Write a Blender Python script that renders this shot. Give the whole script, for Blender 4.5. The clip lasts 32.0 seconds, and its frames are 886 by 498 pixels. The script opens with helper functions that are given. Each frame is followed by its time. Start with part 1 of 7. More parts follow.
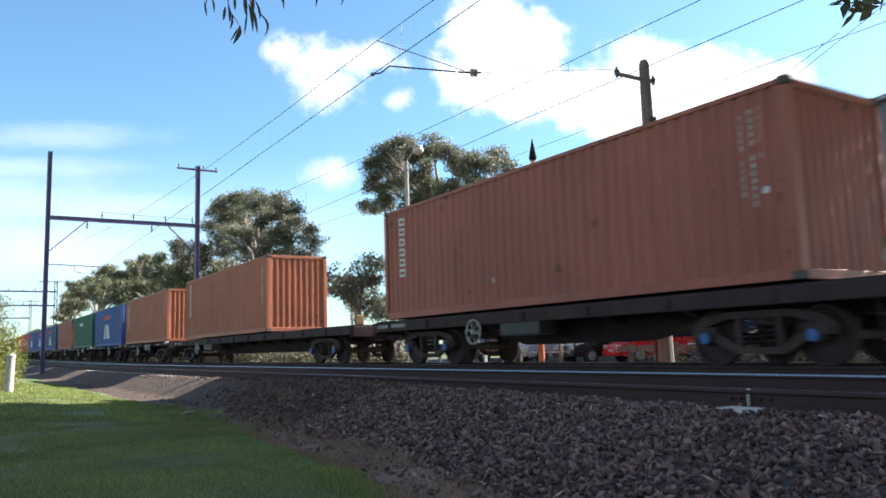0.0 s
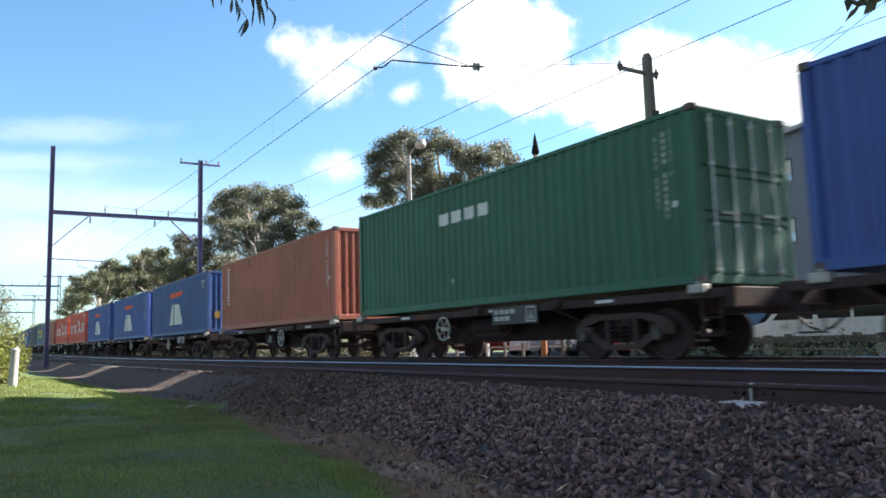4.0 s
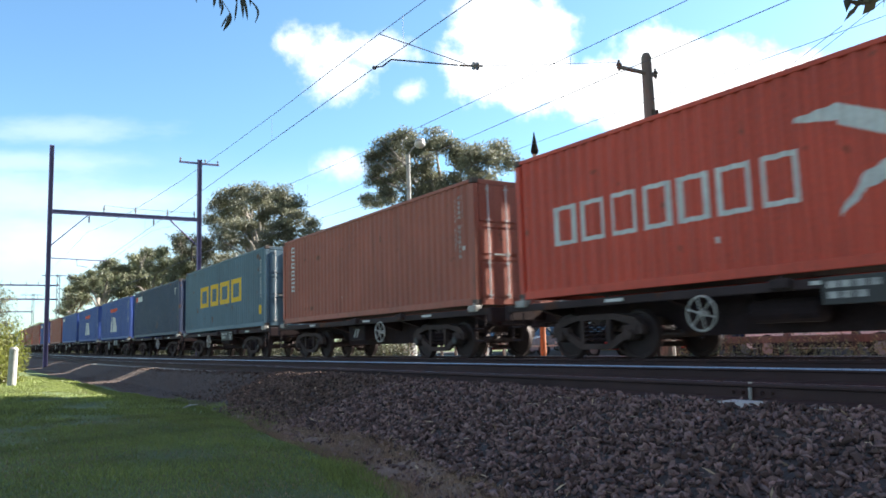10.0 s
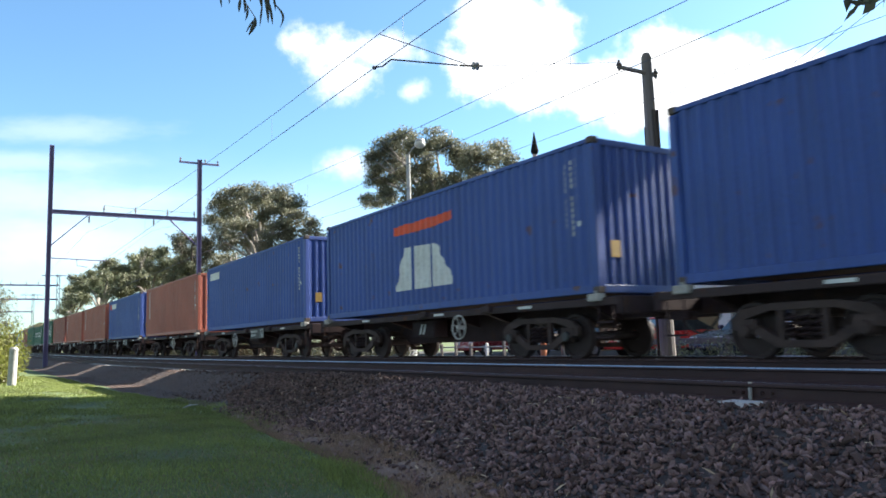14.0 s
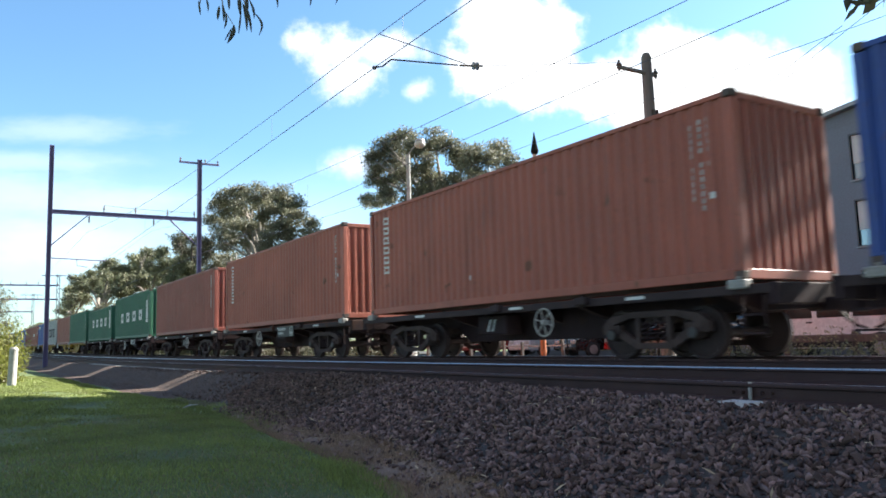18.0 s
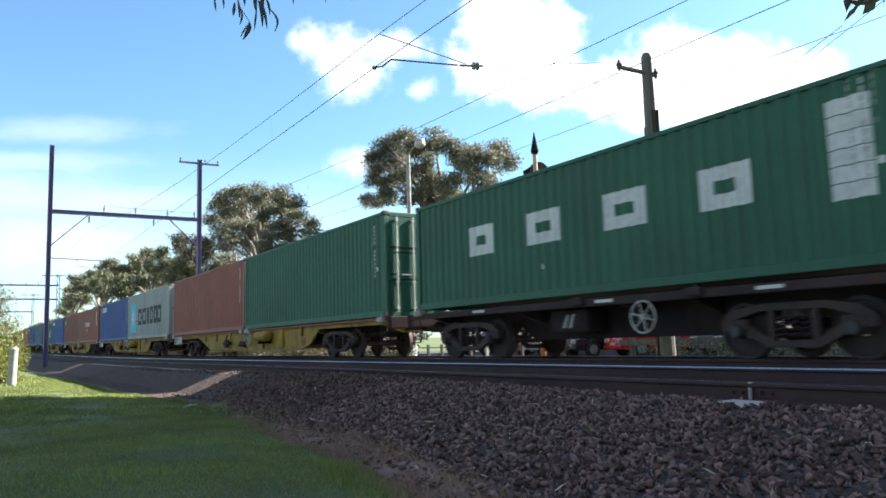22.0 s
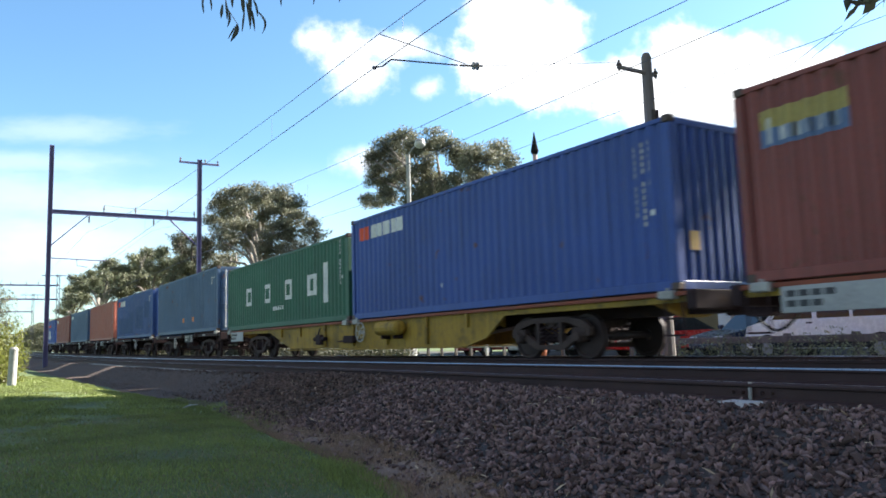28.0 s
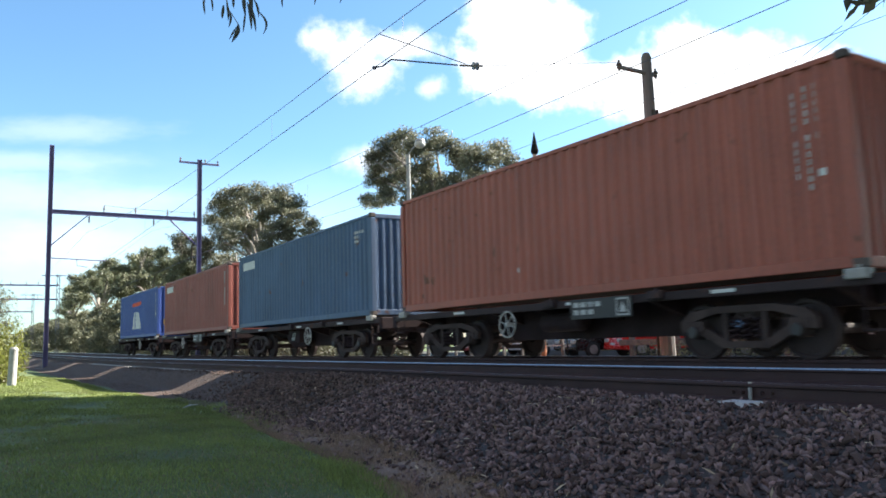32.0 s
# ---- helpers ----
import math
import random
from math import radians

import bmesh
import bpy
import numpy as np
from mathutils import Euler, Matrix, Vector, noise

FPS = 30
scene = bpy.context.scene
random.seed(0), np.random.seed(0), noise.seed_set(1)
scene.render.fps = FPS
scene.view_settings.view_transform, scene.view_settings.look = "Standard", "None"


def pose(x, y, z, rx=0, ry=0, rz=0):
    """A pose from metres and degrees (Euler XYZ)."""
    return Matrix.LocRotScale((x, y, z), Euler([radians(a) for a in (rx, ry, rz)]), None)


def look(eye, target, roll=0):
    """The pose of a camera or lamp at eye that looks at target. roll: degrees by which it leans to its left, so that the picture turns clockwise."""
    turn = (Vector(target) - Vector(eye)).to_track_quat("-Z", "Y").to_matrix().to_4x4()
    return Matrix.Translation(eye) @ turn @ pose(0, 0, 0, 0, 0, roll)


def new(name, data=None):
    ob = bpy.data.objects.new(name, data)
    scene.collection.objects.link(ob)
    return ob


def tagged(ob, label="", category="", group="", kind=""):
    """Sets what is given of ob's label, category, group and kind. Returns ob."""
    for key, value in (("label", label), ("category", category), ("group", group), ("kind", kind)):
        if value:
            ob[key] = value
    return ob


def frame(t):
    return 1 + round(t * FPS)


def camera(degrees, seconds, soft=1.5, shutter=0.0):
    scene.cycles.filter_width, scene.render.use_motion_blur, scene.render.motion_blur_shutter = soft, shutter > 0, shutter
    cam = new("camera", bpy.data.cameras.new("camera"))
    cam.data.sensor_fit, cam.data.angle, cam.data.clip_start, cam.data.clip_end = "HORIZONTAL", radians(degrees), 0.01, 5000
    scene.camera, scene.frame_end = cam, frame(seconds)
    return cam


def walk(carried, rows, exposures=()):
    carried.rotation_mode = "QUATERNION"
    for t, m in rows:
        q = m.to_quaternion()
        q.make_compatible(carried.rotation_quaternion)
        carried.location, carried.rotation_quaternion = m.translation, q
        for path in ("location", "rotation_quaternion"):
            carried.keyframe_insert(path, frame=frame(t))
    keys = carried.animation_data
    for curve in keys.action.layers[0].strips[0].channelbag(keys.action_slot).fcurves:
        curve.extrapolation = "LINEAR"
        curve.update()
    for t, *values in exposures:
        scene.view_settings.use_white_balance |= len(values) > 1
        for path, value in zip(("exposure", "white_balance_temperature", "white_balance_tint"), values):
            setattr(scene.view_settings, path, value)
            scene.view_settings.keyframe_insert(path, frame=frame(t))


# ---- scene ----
# ---------------------------------------------------------------- camera
EYE = Vector((0.0, 0.0, 0.41))
YAW, TILT, LEAN, FOCAL = 32.29, 6.88, -1.71, 1354.8


def eye_pose(dx=0.0, dy=0.0):
    """The camera's pose, turned a little to its left by dx and up by dy (thousandths of its focal length)."""
    a, p = radians(YAW) - dx / FOCAL, radians(TILT) + dy / FOCAL
    way = Vector((-math.cos(a) * math.cos(p), math.sin(a) * math.cos(p), math.sin(p)))
    return look(EYE, EYE + way, LEAN)


cam = camera(60.11, 32.0, soft=1.65, shutter=0.2)
settle = [(0.0, -3.5, 11), (0.25, -1.4, 10.4), (0.5, 0.7, 9.4), (0.75, 2.4, 8.2), (1.0, 3.4, 6.9), (1.5, 4.2, 5.1), (2.0, 4.5, 4.1),
          (2.5, 4.0, 3.3), (3.0, 3.0, 2.1), (3.5, 2.0, 1.6), (4.5, 1.0, 0.8), (5.5, 0.4, 0.3), (6.5, 0, 0), (8.0, 0, 0), (20.0, 0, 0), (32.0, 0, 0)]
walk(cam, [(t, eye_pose(dx, dy)) for t, dx, dy in settle], [(0.0, 2.15), (3.0, 2.18), (9.0, 2.25), (32.0, 2.25)])

# ---------------------------------------------------------------- daylight
SUN_H, SUN_TURN = 33.1, 6.5
world = bpy.data.worlds.new("sky")
scene.world = world
world.use_nodes = True
wn, wl = world.node_tree.nodes, world.node_tree.links
air = wn.new("ShaderNodeTexSky")
air.sky_type, air.sun_disc = "NISHITA", False
air.sun_elevation, air.sun_rotation = radians(SUN_H), radians(SUN_TURN)
air.air_density, air.dust_density, air.ozone_density = 1.0, 0.6, 2.2
cool = wn.new("ShaderNodeMix")
cool.data_type, cool.blend_type = "RGBA", "MULTIPLY"
cool.inputs[0].default_value, cool.inputs[7].default_value = 1.0, (0.75, 0.98, 1.06, 1)
wl.new(air.outputs["Color"], cool.inputs[6])
wl.new(cool.outputs[2], wn["Background"].inputs["Color"])
wn["Background"].inputs["Strength"].default_value = 0.055
lamp = new("sun", bpy.data.lights.new("sun", "SUN"))
lamp.data.energy, lamp.data.angle, lamp.data.color = 5.0, radians(0.5), (1.0, 0.94, 0.84)
SUN_WAY = Vector((math.sin(radians(SUN_TURN)) * math.cos(radians(SUN_H)), math.cos(radians(SUN_TURN)) * math.cos(radians(SUN_H)), math.sin(radians(SUN_H))))
lamp.matrix_world = look(SUN_WAY * 60, (0, 0, 0))


# ---------------------------------------------------------------- materials
def material(name, base, rough=0.6, metal=0.0, dark=0.6, scale=3.0, fine=40.0, bump=0.2, streak=0.0, rust=0.0, stretch=(1, 1, 1),
             rust_colour=(0.10, 0.035, 0.015), island=0.0, sheen=0.5, vary=0.0):
    """A surface with large and fine variation. dark: how dark the darkest large patches get; streak: vertical weathering; rust: its share;
    island, vary: how far single pieces differ in tone, joined or as objects."""
    m = bpy.data.materials.new(name)
    m.use_nodes = True
    n, l = m.node_tree.nodes, m.node_tree.links
    sh = n["Principled BSDF"]
    sh.inputs["Roughness"].default_value, sh.inputs["Metallic"].default_value = rough, metal
    sh.inputs["Specular IOR Level"].default_value = sheen
    tc, info = n.new("ShaderNodeTexCoord"), n.new("ShaderNodeObjectInfo")
    shift = n.new("ShaderNodeVectorMath")
    shift.operation = "MULTIPLY_ADD"
    l.new(info.outputs["Random"], shift.inputs[0])
    shift.inputs[1].default_value = (37, 53, 11)
    l.new(tc.outputs["Object"], shift.inputs[2])
    mp = n.new("ShaderNodeMapping")
    mp.inputs["Scale"].default_value = stretch
    l.new(shift.outputs[0], mp.inputs["Vector"])

    def noise_at(size, detail=4.0, vec=None):
        t = n.new("ShaderNodeTexNoise")
        t.inputs["Scale"].default_value, t.inputs["Detail"].default_value = size, detail
        l.new(vec or mp.outputs[0], t.inputs["Vector"])
        return t.outputs["Fac"]

    def ramp(fac, lo, hi, a=0.0, b=1.0):
        r = n.new("ShaderNodeMapRange")
        r.inputs["From Min"].default_value, r.inputs["From Max"].default_value = lo, hi
        r.inputs["To Min"].default_value, r.inputs["To Max"].default_value = a, b
        l.new(fac, r.inputs["Value"])
        return r.outputs[0]

    def mix(fac, a, b, mode="MIX"):
        x = n.new("ShaderNodeMix")
        x.data_type, x.blend_type = "RGBA", mode
        for key, val in ((0, fac), (6, a), (7, b)):
            if hasattr(val, "is_output"):
                l.new(val, x.inputs[key])
            else:
                x.inputs[key].default_value = val if key == 0 else (*val, 1)
        return x.outputs[2]

    big, small = noise_at(scale), noise_at(fine, 3.0)
    col = mix(ramp(big, 0.35, 0.68), tuple(c * dark for c in base), base)
    col = mix(ramp(small, 0.3, 0.7, 0.0, 0.35), col, tuple(min(1, c * 1.5 + 0.01) for c in base))
    if island or vary:
        geo = n.new("ShaderNodeNewGeometry")
        src = geo.outputs["Random Per Island"] if island else info.outputs["Random"]
        amt = island or vary
        hsv = n.new("ShaderNodeHueSaturation")
        l.new(ramp(src, 0, 1, 1 - amt, 1 + amt), hsv.inputs["Value"])
        l.new(col, hsv.inputs["Color"])
        col = hsv.outputs[0]
    if streak:
        sm = n.new("ShaderNodeMapping")
        sm.inputs["Scale"].default_value = (6, 6, 0.25)
        l.new(shift.outputs[0], sm.inputs["Vector"])
        st = noise_at(1.6, 5.0, sm.outputs[0])
        col = mix(ramp(st, 0.52, 0.78, 0, streak), col, tuple(c * 0.45 + 0.01 for c in base))
        col = mix(ramp(st, 0.46, 0.25, 0, streak * 0.5), col, tuple(c * 1.25 + 0.02 for c in base))
    if rust:
        rn = noise_at(2.4, 8.0)
        col = mix(ramp(rn, 0.66 - rust * 0.2, 0.72, 0, 0.85), col, rust_colour)
    l.new(col, sh.inputs["Base Color"])
    l.new(ramp(small, 0.3, 0.7, max(0.03, rough - 0.1), min(1, rough + 0.12)), sh.inputs["Roughness"])
    if bump:
        b = n.new("ShaderNodeBump")
        b.inputs["Strength"].default_value, b.inputs["Distance"].default_value = bump, 0.02
        l.new(small, b.inputs["Height"])
        l.new(b.outputs[0], sh.inputs["Normal"])
    return m


def paint(name, base, streak=0.65, rust=0.12, dark=0.72, rough=0.55):
    return material(name, base, rough=rough, dark=dark, scale=0.6, fine=16, bump=0.2, streak=streak, rust=rust)


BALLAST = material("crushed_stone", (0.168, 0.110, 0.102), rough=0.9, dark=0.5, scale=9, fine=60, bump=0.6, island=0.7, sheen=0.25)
# Bed kept darker than its stones: shade of the gaps put into colour.
BED_GAP_SHADE = material("bed_gap_shade", (0.045, 0.035, 0.033), rough=0.95, dark=0.55, scale=5, fine=45, bump=1.0)
STONE_PIECE = material("stone_piece", (0.172, 0.114, 0.106), rough=0.9, dark=0.55, scale=9, fine=60, bump=0.6, vary=0.5, sheen=0.25)
SLOPE_SOIL = material("trodden_grey_soil", (0.064, 0.037, 0.026), rough=0.95, dark=0.6, scale=2.2, fine=60, bump=0.7)
SOIL = material("bare_soil", (0.20, 0.135, 0.108), rough=0.95, dark=0.6, scale=2.5, fine=50, bump=0.8)
TURF = material("mown_turf", (0.072, 0.105, 0.028), rough=0.9, dark=0.55, scale=0.9, fine=30, bump=0.8)
DRY_BLADE = material("dry_grass_blade", (0.27, 0.185, 0.13), rough=0.8, dark=0.6, scale=0.5, fine=6, bump=0, island=0.45)
RAIL_RUST = material("rusty_rail_steel", (0.048, 0.025, 0.026), rough=0.8, metal=0.2, dark=0.6, scale=2, fine=60, bump=0.3)
RAIL_BRIGHT = material("polished_rail_head", (0.46, 0.43, 0.43), rough=0.28, metal=1.0, dark=0.8, scale=2, fine=90, bump=0.02)
CONCRETE = material("concrete", (0.36, 0.35, 0.33), rough=0.9, dark=0.7, scale=2.5, fine=50, bump=0.4)
WHITE_PAINT = material("white_paint", (0.66, 0.65, 0.63), rough=0.5, dark=0.8, scale=2.5, fine=40, bump=0.1)
GREY_STEEL = material("painted_grey_steel", (0.11, 0.115, 0.13), rough=0.6, metal=0.2, dark=0.7, scale=2.5, fine=40, bump=0.1)
WAGON_DARK = material("grimy_underframe", (0.034, 0.021, 0.024), rough=0.8, dark=0.55, sheen=0.15, scale=2.0, fine=25, bump=0.25, rust=0.4, rust_colour=(0.06, 0.03, 0.018))
WAGON_GREY = material("worn_grey_sill", (0.046, 0.031, 0.033), rough=0.75, sheen=0.2, dark=0.5, scale=1.5, fine=20, bump=0.2, streak=0.4, rust=0.3)
WAGON_YELLOW = material("dirty_yellow_paint", (0.33, 0.20, 0.018), rough=0.7, dark=0.3, scale=0.9, fine=12, bump=0.15, streak=0.9, rust=0.6, rust_colour=(0.06, 0.04, 0.018))
WAGON_ORANGE = material("faded_red_sill", (0.20, 0.045, 0.02), rough=0.65, dark=0.6, scale=1.2, fine=15, bump=0.1)
BOGIE_RUST = material("rusty_bogie_casting", (0.064, 0.045, 0.042), rough=0.85, sheen=0.2, dark=0.5, scale=3, fine=30, bump=0.3)
WHEEL_STEEL = material("wheel_steel", (0.042, 0.028, 0.028), rough=0.7, sheen=0.25, metal=0.1, dark=0.6, scale=3, fine=30, bump=0.1)
AXLE_BLUE = material("blue_axle_cap", (0.03, 0.10, 0.28), rough=0.5, dark=0.7, scale=3, fine=30, bump=0.1)
BOARD_GREY = material("grey_data_board", (0.035, 0.034, 0.036), rough=0.6, dark=0.7, scale=1.5, fine=20, bump=0.05)
BOARD_PALE = material("pale_grey_board", (0.34, 0.35, 0.36), rough=0.6, dark=0.7, scale=1.5, fine=20, bump=0.05)
PALE_METAL = material("galvanised_fitting", (0.34, 0.335, 0.33), rough=0.55, metal=0.4, dark=0.6, scale=3, fine=30, bump=0.1)
BLACK_RUBBER = material("black_rubber", (0.02, 0.02, 0.02), rough=0.8, dark=0.7, scale=3, fine=40, bump=0.2)


# ---------------------------------------------------------------- mesh tools
class Geo:
    """Vertices and faces of one part."""

    def __init__(self):
        self.v, self.f = [], []

    def box(self, x0, x1, y0, y1, z0, z1):
        k = len(self.v)
        self.v += [(x, y, z) for x in (x0, x1) for y in (y0, y1) for z in (z0, z1)]
        self.f += [tuple(k + i for i in q) for q in ((0, 1, 3, 2), (4, 6, 7, 5), (0, 4, 5, 1), (2, 3, 7, 6), (0, 2, 6, 4), (1, 5, 7, 3))]
        return self

    def bevel(self, x0, x1, y0, y1, z0, z1, b=0.02):
        """A block with its upright edges and its rims cut off."""
        k = len(self.v)
        ring = lambda i: [(x0 + b, y0 + i), (x1 - b, y0 + i), (x1 - i, y0 + b), (x1 - i, y1 - b), (x1 - b, y1 - i), (x0 + b, y1 - i), (x0 + i, y1 - b), (x0 + i, y0 + b)]
        for z, i in ((z0, b * 0.6), (z0 + b, 0), (z1 - b, 0), (z1, b * 0.6)):
            self.v += [(x, y, z) for x, y in ring(i)]
        for s in range(3):
            for i in range(8):
                self.f.append((k + s * 8 + i, k + s * 8 + (i + 1) % 8, k + s * 8 + 8 + (i + 1) % 8, k + s * 8 + 8 + i))
        self.f += [tuple(k + i for i in range(7, -1, -1)), tuple(k + 24 + i for i in range(8))]
        return self

    def tube(self, a, b, r0, r1=None, n=8, caps=True):
        a, b = Vector(a), Vector(b)
        r1 = r0 if r1 is None else r1
        w = (b - a).normalized()
        u = w.orthogonal().normalized()
        s = w.cross(u)
        k = len(self.v)
        for c, r in ((a, r0), (b, r1)):
            for i in range(n):
                t = 2 * math.pi * i / n
                self.v.append(tuple(c + (u * math.cos(t) + s * math.sin(t)) * r))
        self.f += [(k + i, k + (i + 1) % n, k + n + (i + 1) % n, k + n + i) for i in range(n)]
        if caps:
            self.f += [tuple(k + i for i in range(n - 1, -1, -1)), tuple(k + n + i for i in range(n))]
        return self

    def path(self, pts, radii, n=7):
        for i in range(len(pts) - 1):
            self.tube(pts[i], pts[i + 1], radii[i], radii[i + 1], n)
        return self

    def prism(self, outline, axis, a, b):
        """outline: 2D points; axis 'x','y','z': pushed from a to b along it."""
        k, n = len(self.v), len(outline)
        put = {"x": lambda p, t: (t, p[0], p[1]), "y": lambda p, t: (p[0], t, p[1]), "z": lambda p, t: (p[0], p[1], t)}[axis]
        for t in (a, b):
            self.v += [put(p, t) for p in outline]
        self.f += [(k + i, k + (i + 1) % n, k + n + (i + 1) % n, k + n + i) for i in range(n)]
        self.f += [tuple(k + i for i in range(n - 1, -1, -1)), tuple(k + n + i for i in range(n))]
        return self

    def ring(self, c, r, thick, axis="y", n=20, m=6):
        k = len(self.v)
        for i in range(n):
            t = 2 * math.pi * i / n
            for j in range(m):
                s = 2 * math.pi * j / m
                q, h = r + thick * math.cos(s), thick * math.sin(s)
                p = {"y": (q * math.cos(t), h, q * math.sin(t)), "x": (h, q * math.cos(t), q * math.sin(t)), "z": (q * math.cos(t), q * math.sin(t), h)}[axis]
                self.v.append((c[0] + p[0], c[1] + p[1], c[2] + p[2]))
        for i in range(n):
            for j in range(m):
                self.f.append((k + i * m + j, k + (i + 1) % n * m + j, k + (i + 1) % n * m + (j + 1) % m, k + i * m + (j + 1) % m))
        return self

    def ball(self, c, r, squash=1.0, n=10, m=6):
        k = len(self.v)
        for j in range(m + 1):
            t = math.pi * j / m
            for i in range(n):
                s = 2 * math.pi * i / n
                self.v.append((c[0] + r * math.sin(t) * math.cos(s), c[1] + r * math.sin(t) * math.sin(s), c[2] + r * squash * math.cos(t)))
        for j in range(m):
            for i in range(n):
                self.f.append((k + j * n + i, k + (j + 1) * n + i, k + (j + 1) * n + (i + 1) % n, k + j * n + (i + 1) % n))
        return self

    def mesh(self, name="part"):
        me = bpy.data.meshes.new(name)
        me.from_pydata(self.v, [], self.f)
        bm = bmesh.new()
        bm.from_mesh(me)
        bmesh.ops.recalc_face_normals(bm, faces=bm.faces)
        bm.to_mesh(me)
        bm.free()
        return me


def part(name, geo, mat, parent=None, label="", at=None):
    """One mesh object; geo is a Geo or a shared mesh. The material sits on the object, so that alike parts can share a mesh."""
    me = geo.mesh(name) if isinstance(geo, Geo) else geo
    if not me.materials:
        me.materials.append(mat)
    ob = new(name, me)
    ob.material_slots[0].link = "OBJECT"
    ob.material_slots[0].material = mat
    if parent:
        ob.parent = parent
    if at:
        ob.matrix_basis = at
    if label:
        ob["label"] = label
    return ob


def thing(name, label, category, group="", at=None, kind=""):
    ob = tagged(new(name), label, category, group, kind)
    if at:
        ob.matrix_basis = at
    return ob


def sheet_mesh(name, verts, faces):
    me = bpy.data.meshes.new(name)
    me.from_pydata(verts, [], faces)
    return me


def grid_mesh(name, xs, ys, height):
    vs = [(x, y, height(x, y)) for x in xs for y in ys]
    n = len(ys)
    fs = [(i * n + j, (i + 1) * n + j, (i + 1) * n + j + 1, i * n + j + 1) for i in range(len(xs) - 1) for j in range(n - 1)]
    me = sheet_mesh(name, vs, fs)
    me.polygons.foreach_set("use_smooth", [True] * len(me.polygons))
    return me


def scatter_mesh(name, base_v, base_f, mats4):
    """Many copies of one small shape joined into one mesh; mats4: an array (n, 4, 4)."""
    bv = np.hstack([np.array(base_v, float), np.ones((len(base_v), 1))])
    vs = np.einsum("nij,vj->nvi", mats4, bv)[:, :, :3].reshape(-1, 3)
    n, k, side = len(mats4), len(base_v), len(base_f[0])
    fs = (np.array(base_f)[None] + (np.arange(n) * k)[:, None, None]).reshape(-1, side)
    me = bpy.data.meshes.new(name)
    me.vertices.add(len(vs))
    me.vertices.foreach_set("co", vs.ravel())
    me.loops.add(fs.size)
    me.loops.foreach_set("vertex_index", fs.ravel().astype(np.int32))
    me.polygons.add(len(fs))
    me.polygons.foreach_set("loop_start", np.arange(0, fs.size, side, dtype=np.int32))
    me.update(calc_edges=True)
    return me


def frames4(pos, scale, turn=None, rng=None):
    """Random turns: poses for scatter_mesh from places (n,3) and sizes (n,3)."""
    n = len(pos)
    q = rng.normal(size=(n, 4)) if turn is None else turn
    q /= np.linalg.norm(q, axis=1)[:, None]
    w, x, y, z = q.T
    r = np.empty((n, 4, 4))
    r[:] = np.eye(4)
    r[:, 0, 0], r[:, 0, 1], r[:, 0, 2] = 1 - 2 * (y * y + z * z), 2 * (x * y - z * w), 2 * (x * z + y * w)
    r[:, 1, 0], r[:, 1, 1], r[:, 1, 2] = 2 * (x * y + z * w), 1 - 2 * (x * x + z * z), 2 * (y * z - x * w)
    r[:, 2, 0], r[:, 2, 1], r[:, 2, 2] = 2 * (x * z - y * w), 2 * (y * z + x * w), 1 - 2 * (x * x + y * y)
    r[:, :3, :3] *= np.asarray(scale)[:, None, :]
    r[:, :3, 3] = pos
    return r


# ---------------------------------------------------------------- the lie of the land
def grade(x):
    """The line climbs gently to the west."""
    d = max(0.0, -x - 35.0)
    return 0.0068 * d * d / (d + 25.0)


def toe(x):
    """Edge of the mown grass at the foot of the bank."""
    return float(np.interp(x, [-70, -40, -30, -22.4, -18.4, -14.2, -10.5, -7.4, -5.9, -4.9, -4, 0, 20], [4.0, 3.7, 3.45, 3.27, 3.6, 3.66, 3.48, 3.10, 2.88, 2.66, 2.45, 2.1, 2.0])) + 0.10 * noise.noise((x * 0.9, 0, 3))


def bed_z(x, y):
    """Top of the ballast."""
    t = toe(x)
    pile = float(np.interp(x, [-40, -25, -16, -12, -8, -4, 5], [0.0, -0.02, 0.04, 0.10, 0.05, -0.01, -0.02]))
    foot = float(np.interp(x, [-19, -16, -12.5, 0], [4.45, 4.3, t + 0.5, t + 0.5]))
    edge = float(np.interp(x, [-19, -14, -10], [5.35, 5.2, 4.9]))
    z = float(np.interp(y, [t - 0.4, t, foot, edge, 5.5, 5.95, 6.1, 6.25, 7.6, 7.9, 8.6, 9.4, 10.0, 11.8, 13.0, 14.3],
                        [-0.78, -0.62, float(np.interp(x, [-17, -12], [-0.60, -0.50])), -0.24 + pile, -0.205 + pile, -0.235 + pile * 0.6, -0.24, -0.225, -0.205, -0.205, -0.17, -0.19, -0.20, -0.20, -0.22, -0.62]))
    rough = (0.03 if x > -16 else 0.014) if y < 6 else 0.012
    return z + grade(x) + rough * noise.fractal((x * 1.7, y * 1.7, 0), 1.0, 2.0, 3)


def land_z(x, y):
    z = float(np.interp(y, [-400, -30, 0, 2.6, 3.6, 4.2, 13.0, 15.0, 20, 400], [-0.4, -0.62, -0.63, -0.60, -0.64, -0.85, -0.85, -0.45, -0.42, -0.42]))
    if y < 5:
        z += float(np.interp(x, [-200, -30, -16, -8], [0.25, 0.22, 0.12, 0.0])) * float(np.interp(y, [1.2, 3.2], [1.0, 0.25]))
    near = max(0.0, 1 - math.hypot(x, y) / 120)
    return z + grade(x) + 0.05 * near * noise.noise((x * 0.35, y * 0.35, 1))


